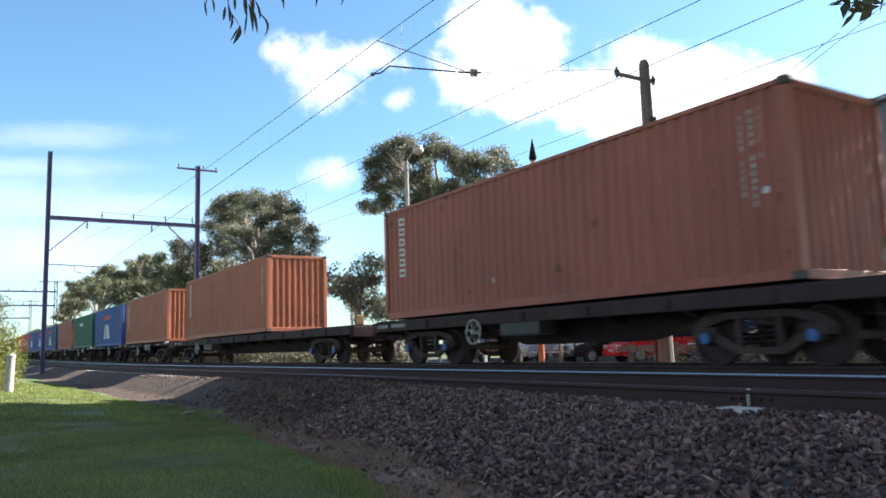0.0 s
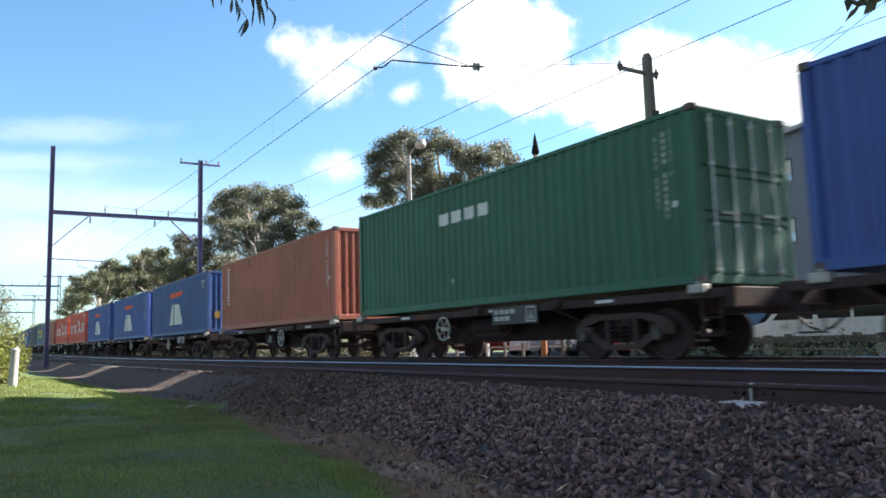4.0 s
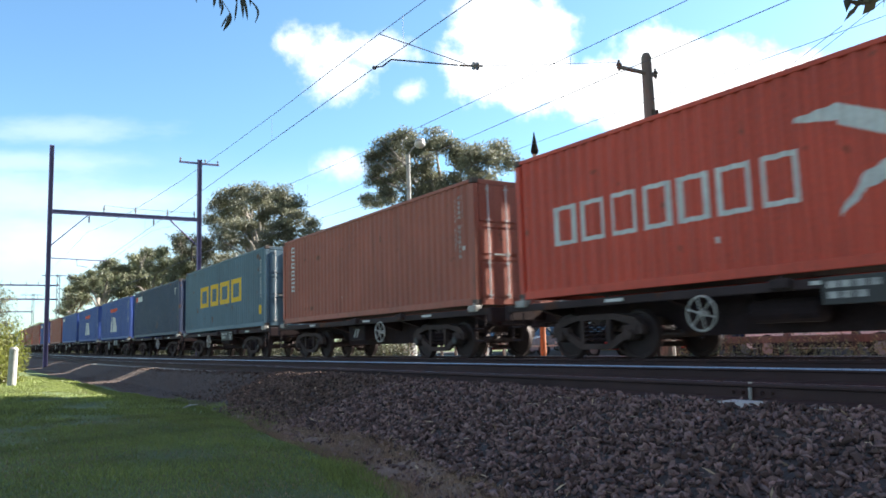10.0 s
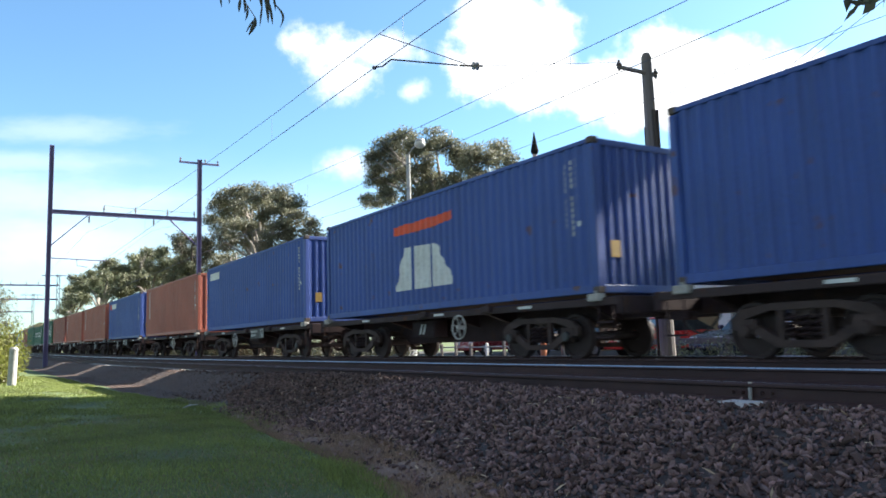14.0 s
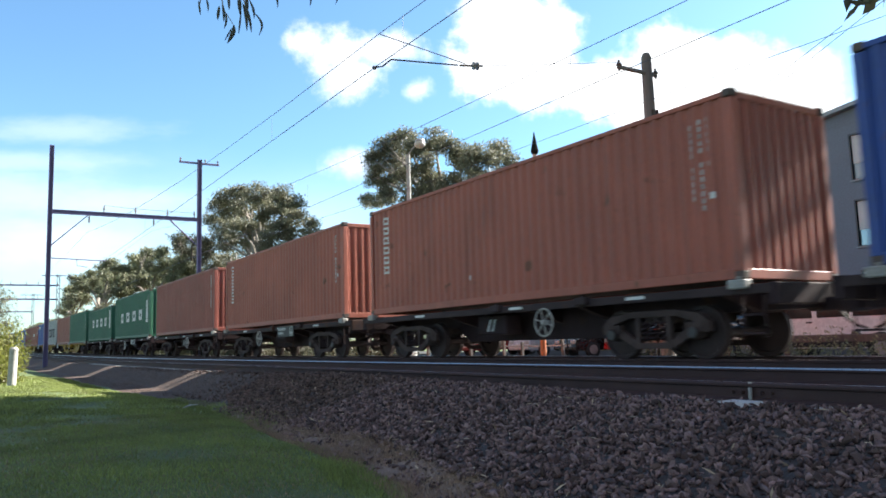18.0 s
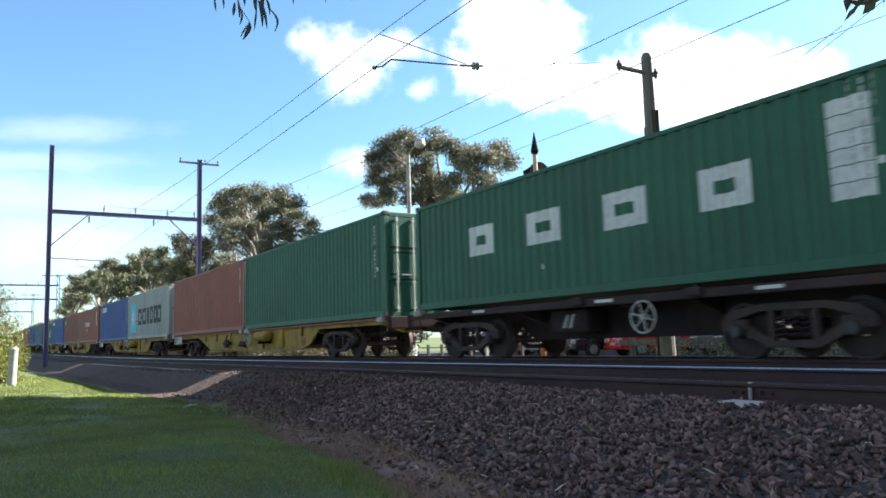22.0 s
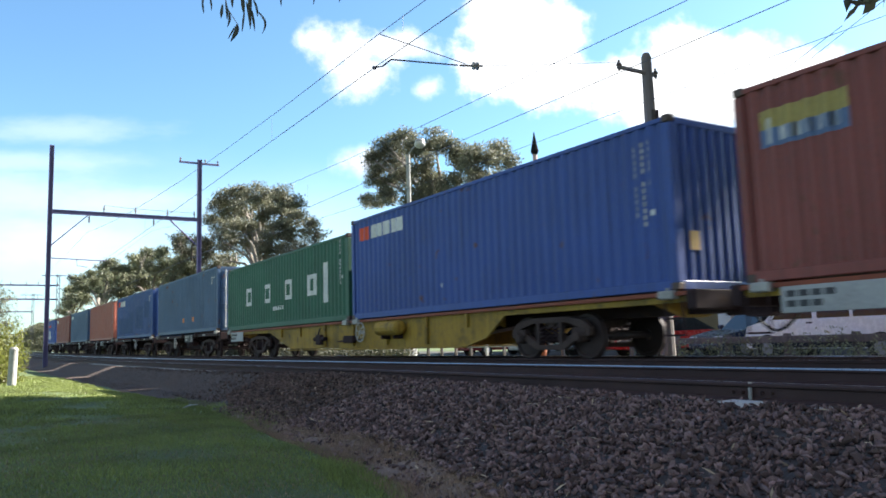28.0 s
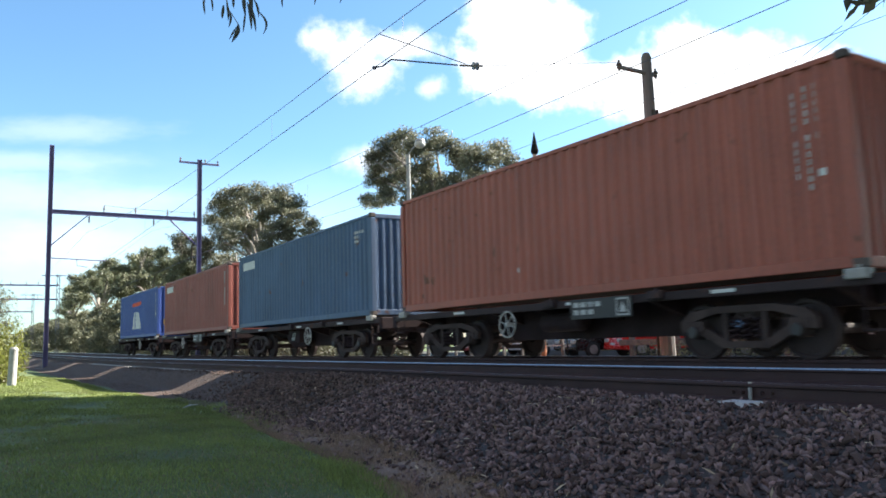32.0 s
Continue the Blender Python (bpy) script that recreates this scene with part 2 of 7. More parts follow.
def spread(a, b, fine0, fine1, step, grow=1.35):
    out, x, s = [], fine0, step
    while x <= fine1:
        out.append(x)
        x += step
    s = step
    while x < b:
        out.append(x)
        s *= grow
        x += s
    out.append(b)
    x, s = fine0 - step, step
    while x > a:
        out.insert(0, x)
        s *= grow
        x -= s
    out.insert(0, a)
    return out


ground = part("ground", grid_mesh("ground", spread(-2600, 2600, -42, 6, 0.5), spread(-2600, 2600, -5, 5, 0.35), land_z), TURF)
tagged(ground, "green mown grass, patchy and worn beside the line", "ground", kind="structure")
bed = part("ballast", grid_mesh("ballast", spread(-420, 60, -26, 3, 0.09, 1.2), [1.8 + i * 0.09 for i in range(48)] + [6.2 + i * 0.35 for i in range(25)], bed_z), BED_GAP_SHADE)
bed.data.materials.append(SLOPE_SOIL)
for f in bed.data.polygons:
    if f.center.y < 6.0 and f.center.x < -14.4 - 0.7 * (f.center.y - 4.0) + 0.5 * noise.noise((f.center.x, f.center.y * 1.5, 4)):
        f.material_index = 1
tagged(bed, "crushed stone ballast bank under two tracks, bed darkened as gap shade", "ballast", kind="structure")
yard = part("pavement", grid_mesh("pavement", spread(-160, 60, -50, 10, 3), [15.5, 17, 20, 24, 28, 31.5], lambda x, y: land_z(x, y) + 0.03),
            material("car_park_asphalt", (0.036, 0.035, 0.035), rough=0.9, dark=0.7, scale=0.8, fine=25, bump=0.4))
tagged(yard, "grey asphalt car park behind the tracks", "car park", kind="structure")

RAIL_SECTION = [(-0.073, -0.17), (0.073, -0.17), (0.073, -0.158), (0.012, -0.135), (0.010, -0.05), (0.035, -0.036), (0.036, -0.008), (0.022, 0.0), (-0.016, 0.0),
                (-0.036, -0.016), (-0.035, -0.036), (-0.010, -0.05), (-0.012, -0.135), (-0.073, -0.158)]
RAIL_X = [30, 10, -10, -30, -40, -50, -60, -75, -90, -110, -140, -180, -240, -320, -420]
RAILS = ((6.10, -0.040), (7.77, 0.008), (10.17, 0.0), (11.84, 0.0))


def rail(y, top, worn):
    g, n = Geo(), len(RAIL_SECTION)
    for x in RAIL_X:
        g.v += [(x, y + a, top + b + grade(x)) for a, b in RAIL_SECTION]
    for s in range(len(RAIL_X) - 1):
        g.f += [(s * n + i, s * n + (i + 1) % n, s * n + n + (i + 1) % n, s * n + n + i) for i in range(n)]
    me = g.mesh("rail")
    me.materials.append(RAIL_RUST)
    me.materials.append(RAIL_BRIGHT)
    for i, p in enumerate(me.polygons):
        p.material_index = 1 if i % n in worn else 0
    return tagged(new("rail", me), "rusty steel rail with a bright worn head", "rail", "rails of the two tracks", "structure")


# near faces of the far rails are worn bright by the flanges
for (ry, rt), worn in zip(RAILS, ((7, 6), (7, 8), (7, 6), (7, 8))):
    rail(ry, rt, worn)

sleeper_mesh = Geo().prism([(-1.35, -0.22), (1.35, -0.22), (1.35, -0.03), (1.2, 0.0), (-1.2, 0.0), (-1.35, -0.03)], "x", -0.12, 0.12).mesh("sleeper")
for ty, tz in ((6.935, -0.205), (11.0, -0.172)):
    for i in range(70):
        sx = 4.0 - i * 0.69
        tagged(part("sleeper", sleeper_mesh, CONCRETE, at=pose(sx, ty, tz + grade(sx), 0, 0, random.uniform(-0.6, 0.6))), "grey concrete sleeper sunk in the ballast", "sleeper", "sleepers under the tracks", "structure")


# ---------------------------------------------------------------- shipping containers
HALF = 6.096
PITCH = 0.2786


def wave(x):
    """Depth of the side wall's folds at x, measured from the outer face."""
    u = ((x + HALF) % PITCH) / PITCH
    return 0.046 * float(np.interp(u, [0, 0.25, 0.5, 0.75, 1.0], [0, 0, 1, 1, 0]))


def folds(x0, x1):
    xs, i = [x0], int((x0 + HALF) / PITCH * 4)
    while True:
        i += 1
        x = -HALF + i * PITCH / 4
        if x >= x1 - 1e-6:
            break
        if x > x0 + 1e-6:
            xs.append(x)
    return xs + [x1]


def corrugated(x0, x1, z0, z1, depth_of, face, back):
    """An upright folded sheet between x0 and x1, its outer face at y = face, closed by a flat back."""
    g, xs = Geo(), folds(x0, x1)
    s = 1 if back > face else -1
    outline = [(x, face + s * depth_of(x)) for x in xs] + [(x1, back), (x0, back)]
    return g.prism(outline, "z", z0, z1)


def end_sheet(h, x, back):
    """A folded end wall at x."""
    g = Geo()
    n = 9
    p = 2.12 / n
    s = 1 if back > x else -1
    out = []
    for i in range(n):
        y = -1.06 + i * p
        out += [(x, y), (x, y + p * 0.22), (x + s * 0.045, y + p * 0.38), (x + s * 0.045, y + p * 0.78), (x, y + p * 0.96)]
    out += [(x, 1.06), (back, 1.06), (back, -1.06)]
    return g.prism(out, "z", 0.15, h - 0.11)


SHARED = {}


def container_meshes(h):
    if h in SHARED:
        return SHARED[h]
    m = {}
    m["side_near"] = corrugated(-HALF + 0.14, HALF - 0.14, 0.15, h - 0.07, wave, -1.212, -1.13).mesh("side_wall")
    m["side_far"] = corrugated(-HALF + 0.14, HALF - 0.14, 0.15, h - 0.07, wave, 1.212, 1.13).mesh("side_wall")
    m["roof"] = Geo().box(-HALF + 0.1, HALF - 0.1, -1.13, 1.13, h - 0.06, h - 0.012).mesh("roof")
    m["floor"] = Geo().box(-HALF + 0.15, HALF - 0.15, -1.12, 1.12, 0.09, 0.17).mesh("floor_frame")
    m["front"] = end_sheet(h, HALF - 0.02, HALF - 0.11).mesh("end_wall")
    m["rear"] = end_sheet(h, -HALF + 0.02, -HALF + 0.11).mesh("end_wall")
    m["top_rail"] = Geo().bevel(-HALF + 0.16, HALF - 0.16, -0.04, 0.04, -0.08, 0.0, 0.012).mesh("top_rail")
    m["bottom_rail"] = Geo().bevel(-HALF + 0.16, HALF - 0.16, -0.03, 0.03, 0.0, 0.16, 0.012).mesh("bottom_rail")
    m["header"] = Geo().bevel(-0.05, 0.05, -1.06, 1.06, -0.12, 0.0, 0.012).mesh("header")
    m["sill"] = Geo().bevel(-0.06, 0.06, -1.06, 1.06, 0.0, 0.15, 0.012).mesh("sill")
    m["post"] = Geo().bevel(-0.08, 0.08, -0.075, 0.075, 0.11, h - 0.11, 0.015).mesh("corner_post")
    m["casting"] = Geo().bevel(-0.089, 0.089, -0.081, 0.081, 0.0, 0.118, 0.015).mesh("corner_casting")
    out = [(-0.04, 0.16), (0.022, 0.16)]
    for zc in (0.37 * h, 0.63 * h):
        for z in (zc - 0.07, zc + 0.07):
            out += [(0.022, z - 0.035), (-0.015, z - 0.02), (-0.015, z + 0.02), (0.022, z + 0.035)]
    m["leaf"] = Geo().prism(out + [(0.022, h - 0.13), (-0.04, h - 0.13)], "y", -0.525, 0.525).mesh("door")
    bar = Geo().tube((0, 0, 0.14), (0, 0, h - 0.12), 0.018, n=8)
    for z in (0.22, 0.95, h - 0.95, h - 0.22):
        bar.box(-0.03, 0.02, -0.04, 0.04, z - 0.02, z + 0.02)
    m["bar"] = bar.mesh("locking_bar")
    m["handle"] = Geo().box(-0.01, 0.015, -0.22, 0.22, -0.02, 0.02).box(-0.02, 0.02, 0.12, 0.2, -0.05, 0.05).mesh("handle")
    m["hinge"] = Geo().box(-0.02, 0.03, -0.06, 0.06, -0.04, 0.04).tube((0.02, 0.05, -0.06), (0.02, 0.05, 0.06), 0.016, n=6).mesh("hinge")
    SHARED[h] = m
    return m


def decal(name, quads, mat, parent, label=""):
    """Paint on the near side wall, each patch a part that follows the wall's folds. quads: (x0, x1, low at x0, low at x1, top at x0, top at x1), x from the rear end."""
    for x0, x1, a0, a1, b0, b1 in quads:
        g = Geo()
        xs = folds(x0 - HALF, x1 - HALF)
        for x in xs:
            u = (x + HALF - x0) / (x1 - x0)
            g.v += [(x, -1.215 + wave(x), a0 + (a1 - a0) * u), (x, -1.215 + wave(x), b0 + (b1 - b0) * u)]
        g.f += [(k, k + 2, k + 3, k + 1) for k in range(0, 2 * len(xs) - 2, 2)]
        part(name, g, mat, parent, label)


def decal_set(name, quads, mat, parent):
    """A panel of small marks that were painted together: one part."""
    g = Geo()
    for x0, x1, a0, a1, b0, b1 in quads:
        k = len(g.v)
        for x in (x0 - HALF, x1 - HALF):
            g.v += [(x, -1.216 + wave(x), a0), (x, -1.216 + wave(x), b0)]
        g.f.append((k, k + 2, k + 3, k + 1))
    part(name, g, mat, parent, "faint painted code")["kind"] = "stuff"


def blocks(x0, x1, z0, z1, n, gap=0.18):
    """n plain blocks side by side."""
    w = (x1 - x0) / n
    return [(x0 + i * w, x0 + (i + 1 - gap) * w, z0, z0, z1, z1) for i in range(n)]


LETTER_WHITE = material("faded_white_marking", (0.56, 0.57, 0.56), rough=0.6, dark=0.8, scale=1.5, fine=12, bump=0.05)
CODE_PAINT = material("worn_white_code", (0.46, 0.46, 0.45), rough=0.7, dark=0.35, scale=5, fine=30, bump=0.05)
LETTER_RED = material("red_marking", (0.62, 0.07, 0.02), rough=0.6, dark=0.8, scale=1.5, fine=12, bump=0.05)
LETTER_YELLOW = material("yellow_marking", (0.68, 0.42, 0.02), rough=0.6, dark=0.85, scale=1.5, fine=12, bump=0.05)
LETTER_BLACK = material("dark_grey_marking", (0.03, 0.032, 0.04), rough=0.6, dark=0.8, scale=1.5, fine=12, bump=0.05)
LETTER_CYAN = material("pale_blue_marking", (0.10, 0.50, 0.72), rough=0.6, dark=0.85, scale=1.5, fine=12, bump=0.05)
BAR_PAINT = material("pale_zinc_bar", (0.55, 0.55, 0.55), rough=0.45, dark=0.7, scale=3, fine=30, bump=0.05)
PANEL_BLUE = material("dull_blue_panel", (0.07, 0.12, 0.24), rough=0.6, dark=0.8, scale=1.5, fine=12, bump=0.05)
PANEL_OLIVE = material("olive_yellow_panel", (0.30, 0.24, 0.07), rough=0.6, dark=0.8, scale=1.5, fine=12, bump=0.05)
LETTER_AMBER = material("amber_sticker", (0.27, 0.165, 0.03), rough=0.6, dark=0.8, scale=1.5, fine=12, bump=0.05)
STICKER = Geo().box(-0.006, 0.0, -0.12, 0.12, -0.16, 0.16).mesh("sticker")
LETTER_ORANGE = material("orange_sticker", (0.75, 0.22, 0.03), rough=0.6, dark=0.85, scale=1.5, fine=12, bump=0.05)

CASTING = material("grimy_corner_casting", (0.085, 0.062, 0.055), rough=0.75, dark=0.6, scale=3, fine=30, bump=0.2)
OLD_PATCH = material("darker_repainted_blue", (0.011, 0.048, 0.155), rough=0.6, dark=0.75, scale=1.2, fine=12, bump=0.05)

PAINTS = {
    "orange": (paint("orange_brown_paint", (0.36, 0.105, 0.052), rust=0.03), "faded orange-brown"),
    "rust": (paint("rust_red_paint", (0.325, 0.085, 0.053), rust=0.05), "rust-red"),
    "brown": (paint("brown_red_paint", (0.25, 0.062, 0.045), rust=0.05), "dull brown-red"),
    "maroon": (paint("maroon_paint", (0.19, 0.042, 0.035)), "dark maroon"),
    "red": (paint("bright_red_paint", (0.53, 0.06, 0.03), rust=0.03), "bright red"),
    "blue": (paint("strong_blue_paint", (0.021, 0.063, 0.27), rust=0.03), "strong blue"),
    "old_blue": (paint("weathered_blue_paint", (0.018, 0.060, 0.21), streak=0.95, rust=0.04), "weathered blue"),
    "navy": (paint("navy_paint", (0.014, 0.030, 0.078), rust=0.15), "navy blue"),
    "slate": (paint("slate_blue_paint", (0.045, 0.092, 0.18), rust=0.05), "faded slate-blue"),
    "teal": (paint("grey_teal_paint", (0.075, 0.135, 0.185), rust=0.1), "grey-teal"),
    "green": (paint("deep_green_paint", (0.009, 0.088, 0.049), rust=0.0), "deep green"),
    "grey": (paint("light_grey_paint", (0.285, 0.305, 0.315), rust=0.04), "light grey"),
}



def outlines(spans, z0, z1, t, sides="lrtb"):
    """Plain open blocks, one for each (x0, x1): bars of width t along the sides named."""
    out = []
    for x0, x1 in spans:
        if "l" in sides:
            out.append((x0, x0 + t, z0, z0, z1, z1))
        if "r" in sides:
            out.append((x1 - t, x1, z0, z0, z1, z1))
        for key, a, b in (("t", z1 - t * 0.8, z1), ("b", z0, z0 + t * 0.8)):
            if key in sides:
                out.append((x0 + t, x1 - t, a, a, b, b))
    return out


UPRIGHT = [q for i in range(6) for q in outlines([(0.80, 1.06)], 2.43 - i * 0.27, 2.63 - i * 0.27, 0.075)]
CODES = [(x, x + 0.035, z, z, z + 0.085, z + 0.085) for x, top, n in ((11.33, 2.45, 10), (11.52, 2.5, 12), (11.68, 2.5, 6)) for z in [top - 0.115 * k - (0.12 if k > 4 else 0) for k in range(n)]]
ROWS = [(x, x + 0.045, z, z, z + 0.09, z + 0.09) for z, n in ((2.42, 9), (2.29, 6), (2.16, 4)) for x in [11.0 + 0.075 * k for k in range(n)]]


def mark_upright(c):
    decal("logo", UPRIGHT, LETTER_WHITE, c, "upright row of white blocks")


def mark_swoosh(c):
    decal("logo", [(4.44, 5.2, 2.04, 2.03, 2.26, 2.30), (5.2, 6.3, 2.03, 2.03, 2.26, 2.30), (6.3, 7.32, 2.03, 2.10, 2.27, 2.31)], LETTER_RED, c, "slanting red bar")
    decal("logo", [(4.50, 4.95, 0.55, 0.55, 0.62, 1.64), (4.95, 5.36, 0.55, 0.55, 1.66, 1.66), (5.44, 6.26, 0.55, 0.55, 1.66, 1.62), (6.36, 6.76, 0.55, 0.55, 1.66, 1.50), (6.76, 7.30, 0.55, 0.55, 1.30, 0.72)], LETTER_WHITE, c, "white block mark")


def mark_bird(c):
    decal("logo", outlines([(1.18 + k * 0.765, 1.79 + k * 0.765) for k in range(7)], 0.98, 1.74, 0.10), LETTER_WHITE, c, "row of thin white outlines")
    decal("logo", [(6.35, 7.0, 2.1, 1.98, 2.16, 2.22), (7.0, 7.8, 1.92, 1.55, 2.22, 1.86), (7.8, 8.12, 1.5, 1.68, 1.86, 1.92),
                   (6.92, 7.3, 0.68, 0.98, 0.74, 1.22), (7.3, 7.9, 1.0, 1.16, 1.22, 1.46), (7.9, 8.6, 1.14, 1.0, 1.46, 1.30), (8.6, 9.15, 1.0, 0.80, 1.28, 0.86)], LETTER_WHITE, c, "grey-white winged mark")
    decal("logo", outlines([(9.35 + k * 0.68, 9.88 + k * 0.68) for k in range(3)], 1.02, 1.85, 0.11), LETTER_WHITE, c, "row of thin white outlines")
    decal("logo", [(10.65, 11.5, 2.46, 2.46, 2.56, 2.56)], LETTER_WHITE, c)


def mark_square(c):
    for x0, x1 in ((2.85, 4.25), (4.55, 5.85), (6.10, 7.45), (7.75, 9.15)):
        decal("logo", [(x0, x0 + 0.28, 1.12, 1.12, 2.1, 2.1), (x0 + 0.28, x1 - 0.28, 1.12, 1.12, 1.32, 1.32), (x0 + 0.28, x1 - 0.28, 1.90, 1.90, 2.1, 2.1), (x1 - 0.28, x1, 1.12, 1.12, 2.1, 2.1)], LETTER_YELLOW, c, "side of a square yellow outline")
    decal("label_plate", [(11.3, 11.62, 0.47, 0.47, 0.82, 0.82)], LETTER_YELLOW, c)


def mark_corner(c, x0=0.5, x1=3.2, z0=2.25, z1=2.62):
    cut = x0 + (x1 - x0) * 0.27
    decal("logo", blocks(x0, cut, z0, z1, 2, 0.2), LETTER_RED, c, "small red blocks")
    decal("logo", blocks(cut, x1, z0, z1, 5, 0.16), LETTER_WHITE, c, "small white blocks")


def mark_corner_short(c):
    mark_corner(c, 0.5, 2.55, 2.27, 2.58)


def mark_four(c, low=0.0):
    z0, z1 = 0.92 + low, 1.62 + low
    for x0 in (2.42, 4.60, 6.80, 8.95):
        decal("logo", outlines([(x0, x0 + 0.72)], z0, z1, 0.19, "lrtb"), LETTER_WHITE, c, "side of a plain white block")
    decal("logo", [(10.2, 10.66, 0.62 + low, 0.62 + low, 1.9 + low, 1.9 + low)], LETTER_WHITE, c, "white upright panel")
    decal("marking", blocks(5.5, 6.65, 0.60, 0.74, 9, 0.3), LETTER_WHITE, c)


def mark_five(c):
    for x0 in (2.36, 4.52, 6.75, 8.85):
        decal("logo", outlines([(x0, x0 + 0.98)], 1.10, 1.76, 0.28, "lrtb"), LETTER_WHITE, c, "side of a plain white block")
    decal("logo", [(11.02, 11.62, 0.90 + 0.23 * k, 0.90 + 0.23 * k, 1.115 + 0.23 * k, 1.115 + 0.23 * k) for k in range(6)], LETTER_WHITE, c, "white upright panel")


def mark_minor(c):
    for x0 in (4.0, 4.75, 5.55, 6.4):
        decal("logo", outlines([(x0, x0 + 0.48)], 1.38, 1.76, 0.14), LETTER_WHITE, c, "side of a plain white block")
    decal("marking", blocks(4.95, 5.75, 0.98, 1.12, 5, 0.3), LETTER_WHITE, c)
    decal("logo", [(10.78, 11.2, 1.3 + 0.21 * k, 1.3 + 0.21 * k, 1.48 + 0.21 * k, 1.48 + 0.21 * k) for k in range(6)], LETTER_WHITE, c, "white upright panel")


def mark_patched(c):
    decal("repaint", [(0.9, 4.6, 0.3, 0.3, 1.42, 1.36), (4.6, 6.2, 0.3, 0.3, 1.72, 1.72), (6.9, 9.3, 0.55, 0.55, 1.95, 1.95), (9.7, 11.2, 1.2, 1.2, 2.2, 2.2)], OLD_PATCH, c, "darker repainted patch")
    mark_corner(c)


def mark_star(c):
    decal("logo", [(0.98, 2.82, 0.42, 0.42, 2.3, 2.3)], LETTER_CYAN, c, "pale blue square")
    star = []
    g = Geo()
    for i in range(14):
        t, r = math.pi * i / 7 + math.pi / 2, 0.66 if i % 2 == 0 else 0.26
        star.append((1.9 - HALF + r * math.cos(t), 1.36 + r * math.sin(t)))
    part("logo", g.prism(star, "y", -1.224, -1.217), LETTER_WHITE, c, "white seven-pointed star")
    for x0, x1 in ((3.47, 4.75), (4.92, 6.12), (6.27, 6.98), (7.12, 8.02), (8.18, 9.05), (9.25, 10.25)):
        decal("logo", outlines([(x0, x1)], 0.86, 1.88, 0.30), LETTER_BLACK, c, "side of a plain dark grey block")


def mark_panel(c):
    decal("logo", [(0.4, 1.75, 1.93, 1.93, 2.2, 2.2)], PANEL_BLUE, c, "dull blue and white panel")
    decal("logo", [(0.4, 1.75, 2.2, 2.2, 2.48, 2.48)], PANEL_OLIVE, c)
    decal("logo", [(0.5, 0.6, 1.97, 1.97, 2.35, 2.35)] + blocks(0.7, 1.65, 2.0, 2.2, 5, 0.25), LETTER_WHITE, c)


def mark_small(c):
    decal("logo", [(0.5, 2.0, 2.3, 2.3, 2.62, 2.62)], LETTER_WHITE, c, "faded white panel")


def mark_two(c):
    for x in (5.8, 7.75):
        decal("sticker", [(x, x + 0.30, 0.55, 0.55, 0.78, 0.78)], LETTER_ORANGE, c)


def mark_short(c):
    decal("logo", blocks(4.4, 6.6, 2.0, 2.28, 4, 0.2), LETTER_WHITE, c, "short row of white blocks")


# place along the train (rear end), paint, doors forward, height, mark
TALL, LOW, EXTRA = 2.896, 2.591, 3.03
LOADS = [
    (227.10, "rust", 0, TALL, mark_upright), (205.49, "orange", 0, TALL, mark_upright), (189.22, "orange", 0, TALL, mark_upright), (175.27, "blue", 0, TALL, mark_swoosh),
    (161.24, "green", 1, TALL, mark_short), (147.30, "rust", 0, TALL, mark_upright), (132.69, "old_blue", 0, TALL, mark_swoosh), (118.75, "blue", 0, TALL, mark_swoosh),
    (104.75, "blue", 0, TALL, mark_swoosh), (90.89, "red", 0, TALL, mark_bird), (76.79, "red", 0, TALL, mark_bird), (63.03, "rust", 1, TALL, mark_upright),
    (48.96, "teal", 1, EXTRA, mark_square), (35.26, "navy", 0, TALL, mark_corner_short), (21.19, "blue", 0, TALL, mark_swoosh), (7.20, "blue", 0, TALL, mark_swoosh),
    (-6.79, "blue", 0, TALL, mark_small), (-20.65, "rust", 0, TALL, mark_upright), (-34.80, "blue", 0, TALL, mark_corner), (-48.86, "rust", 0, TALL, mark_upright),
    (-62.84, "rust", 0, TALL, mark_upright), (-76.85, "brown", 0, TALL, None), (-91.04, "green", 0, TALL, mark_five), (-104.96, "green", 1, LOW, mark_five),
    (-118.88, "green", 1, TALL, None), (-131.20, "brown", 0, TALL, None), (-144.66, "grey", 1, TALL, mark_star), (-157.02, "blue", 0, TALL, mark_corner),
    (-170.20, "brown", 1, TALL, mark_minor), (-182.51, "maroon", 0, TALL, mark_panel), (-195.95, "blue", 0, TALL, mark_corner), (-208.38, "green", 0, LOW, mark_four),
    (-222.24, "slate", 1, TALL, mark_two), (-236.06, "old_blue", 1, TALL, mark_patched), (-249.96, "rust", 0, TALL, None), (-263.87, "slate", 0, TALL, mark_small),
    (-277.60, "brown", 0, TALL, mark_small), (-291.70, "blue", 0, TALL, mark_swoosh)]
DECK, DECK_LOW = 1.206, 1.13
TRACK_Y = 11.007


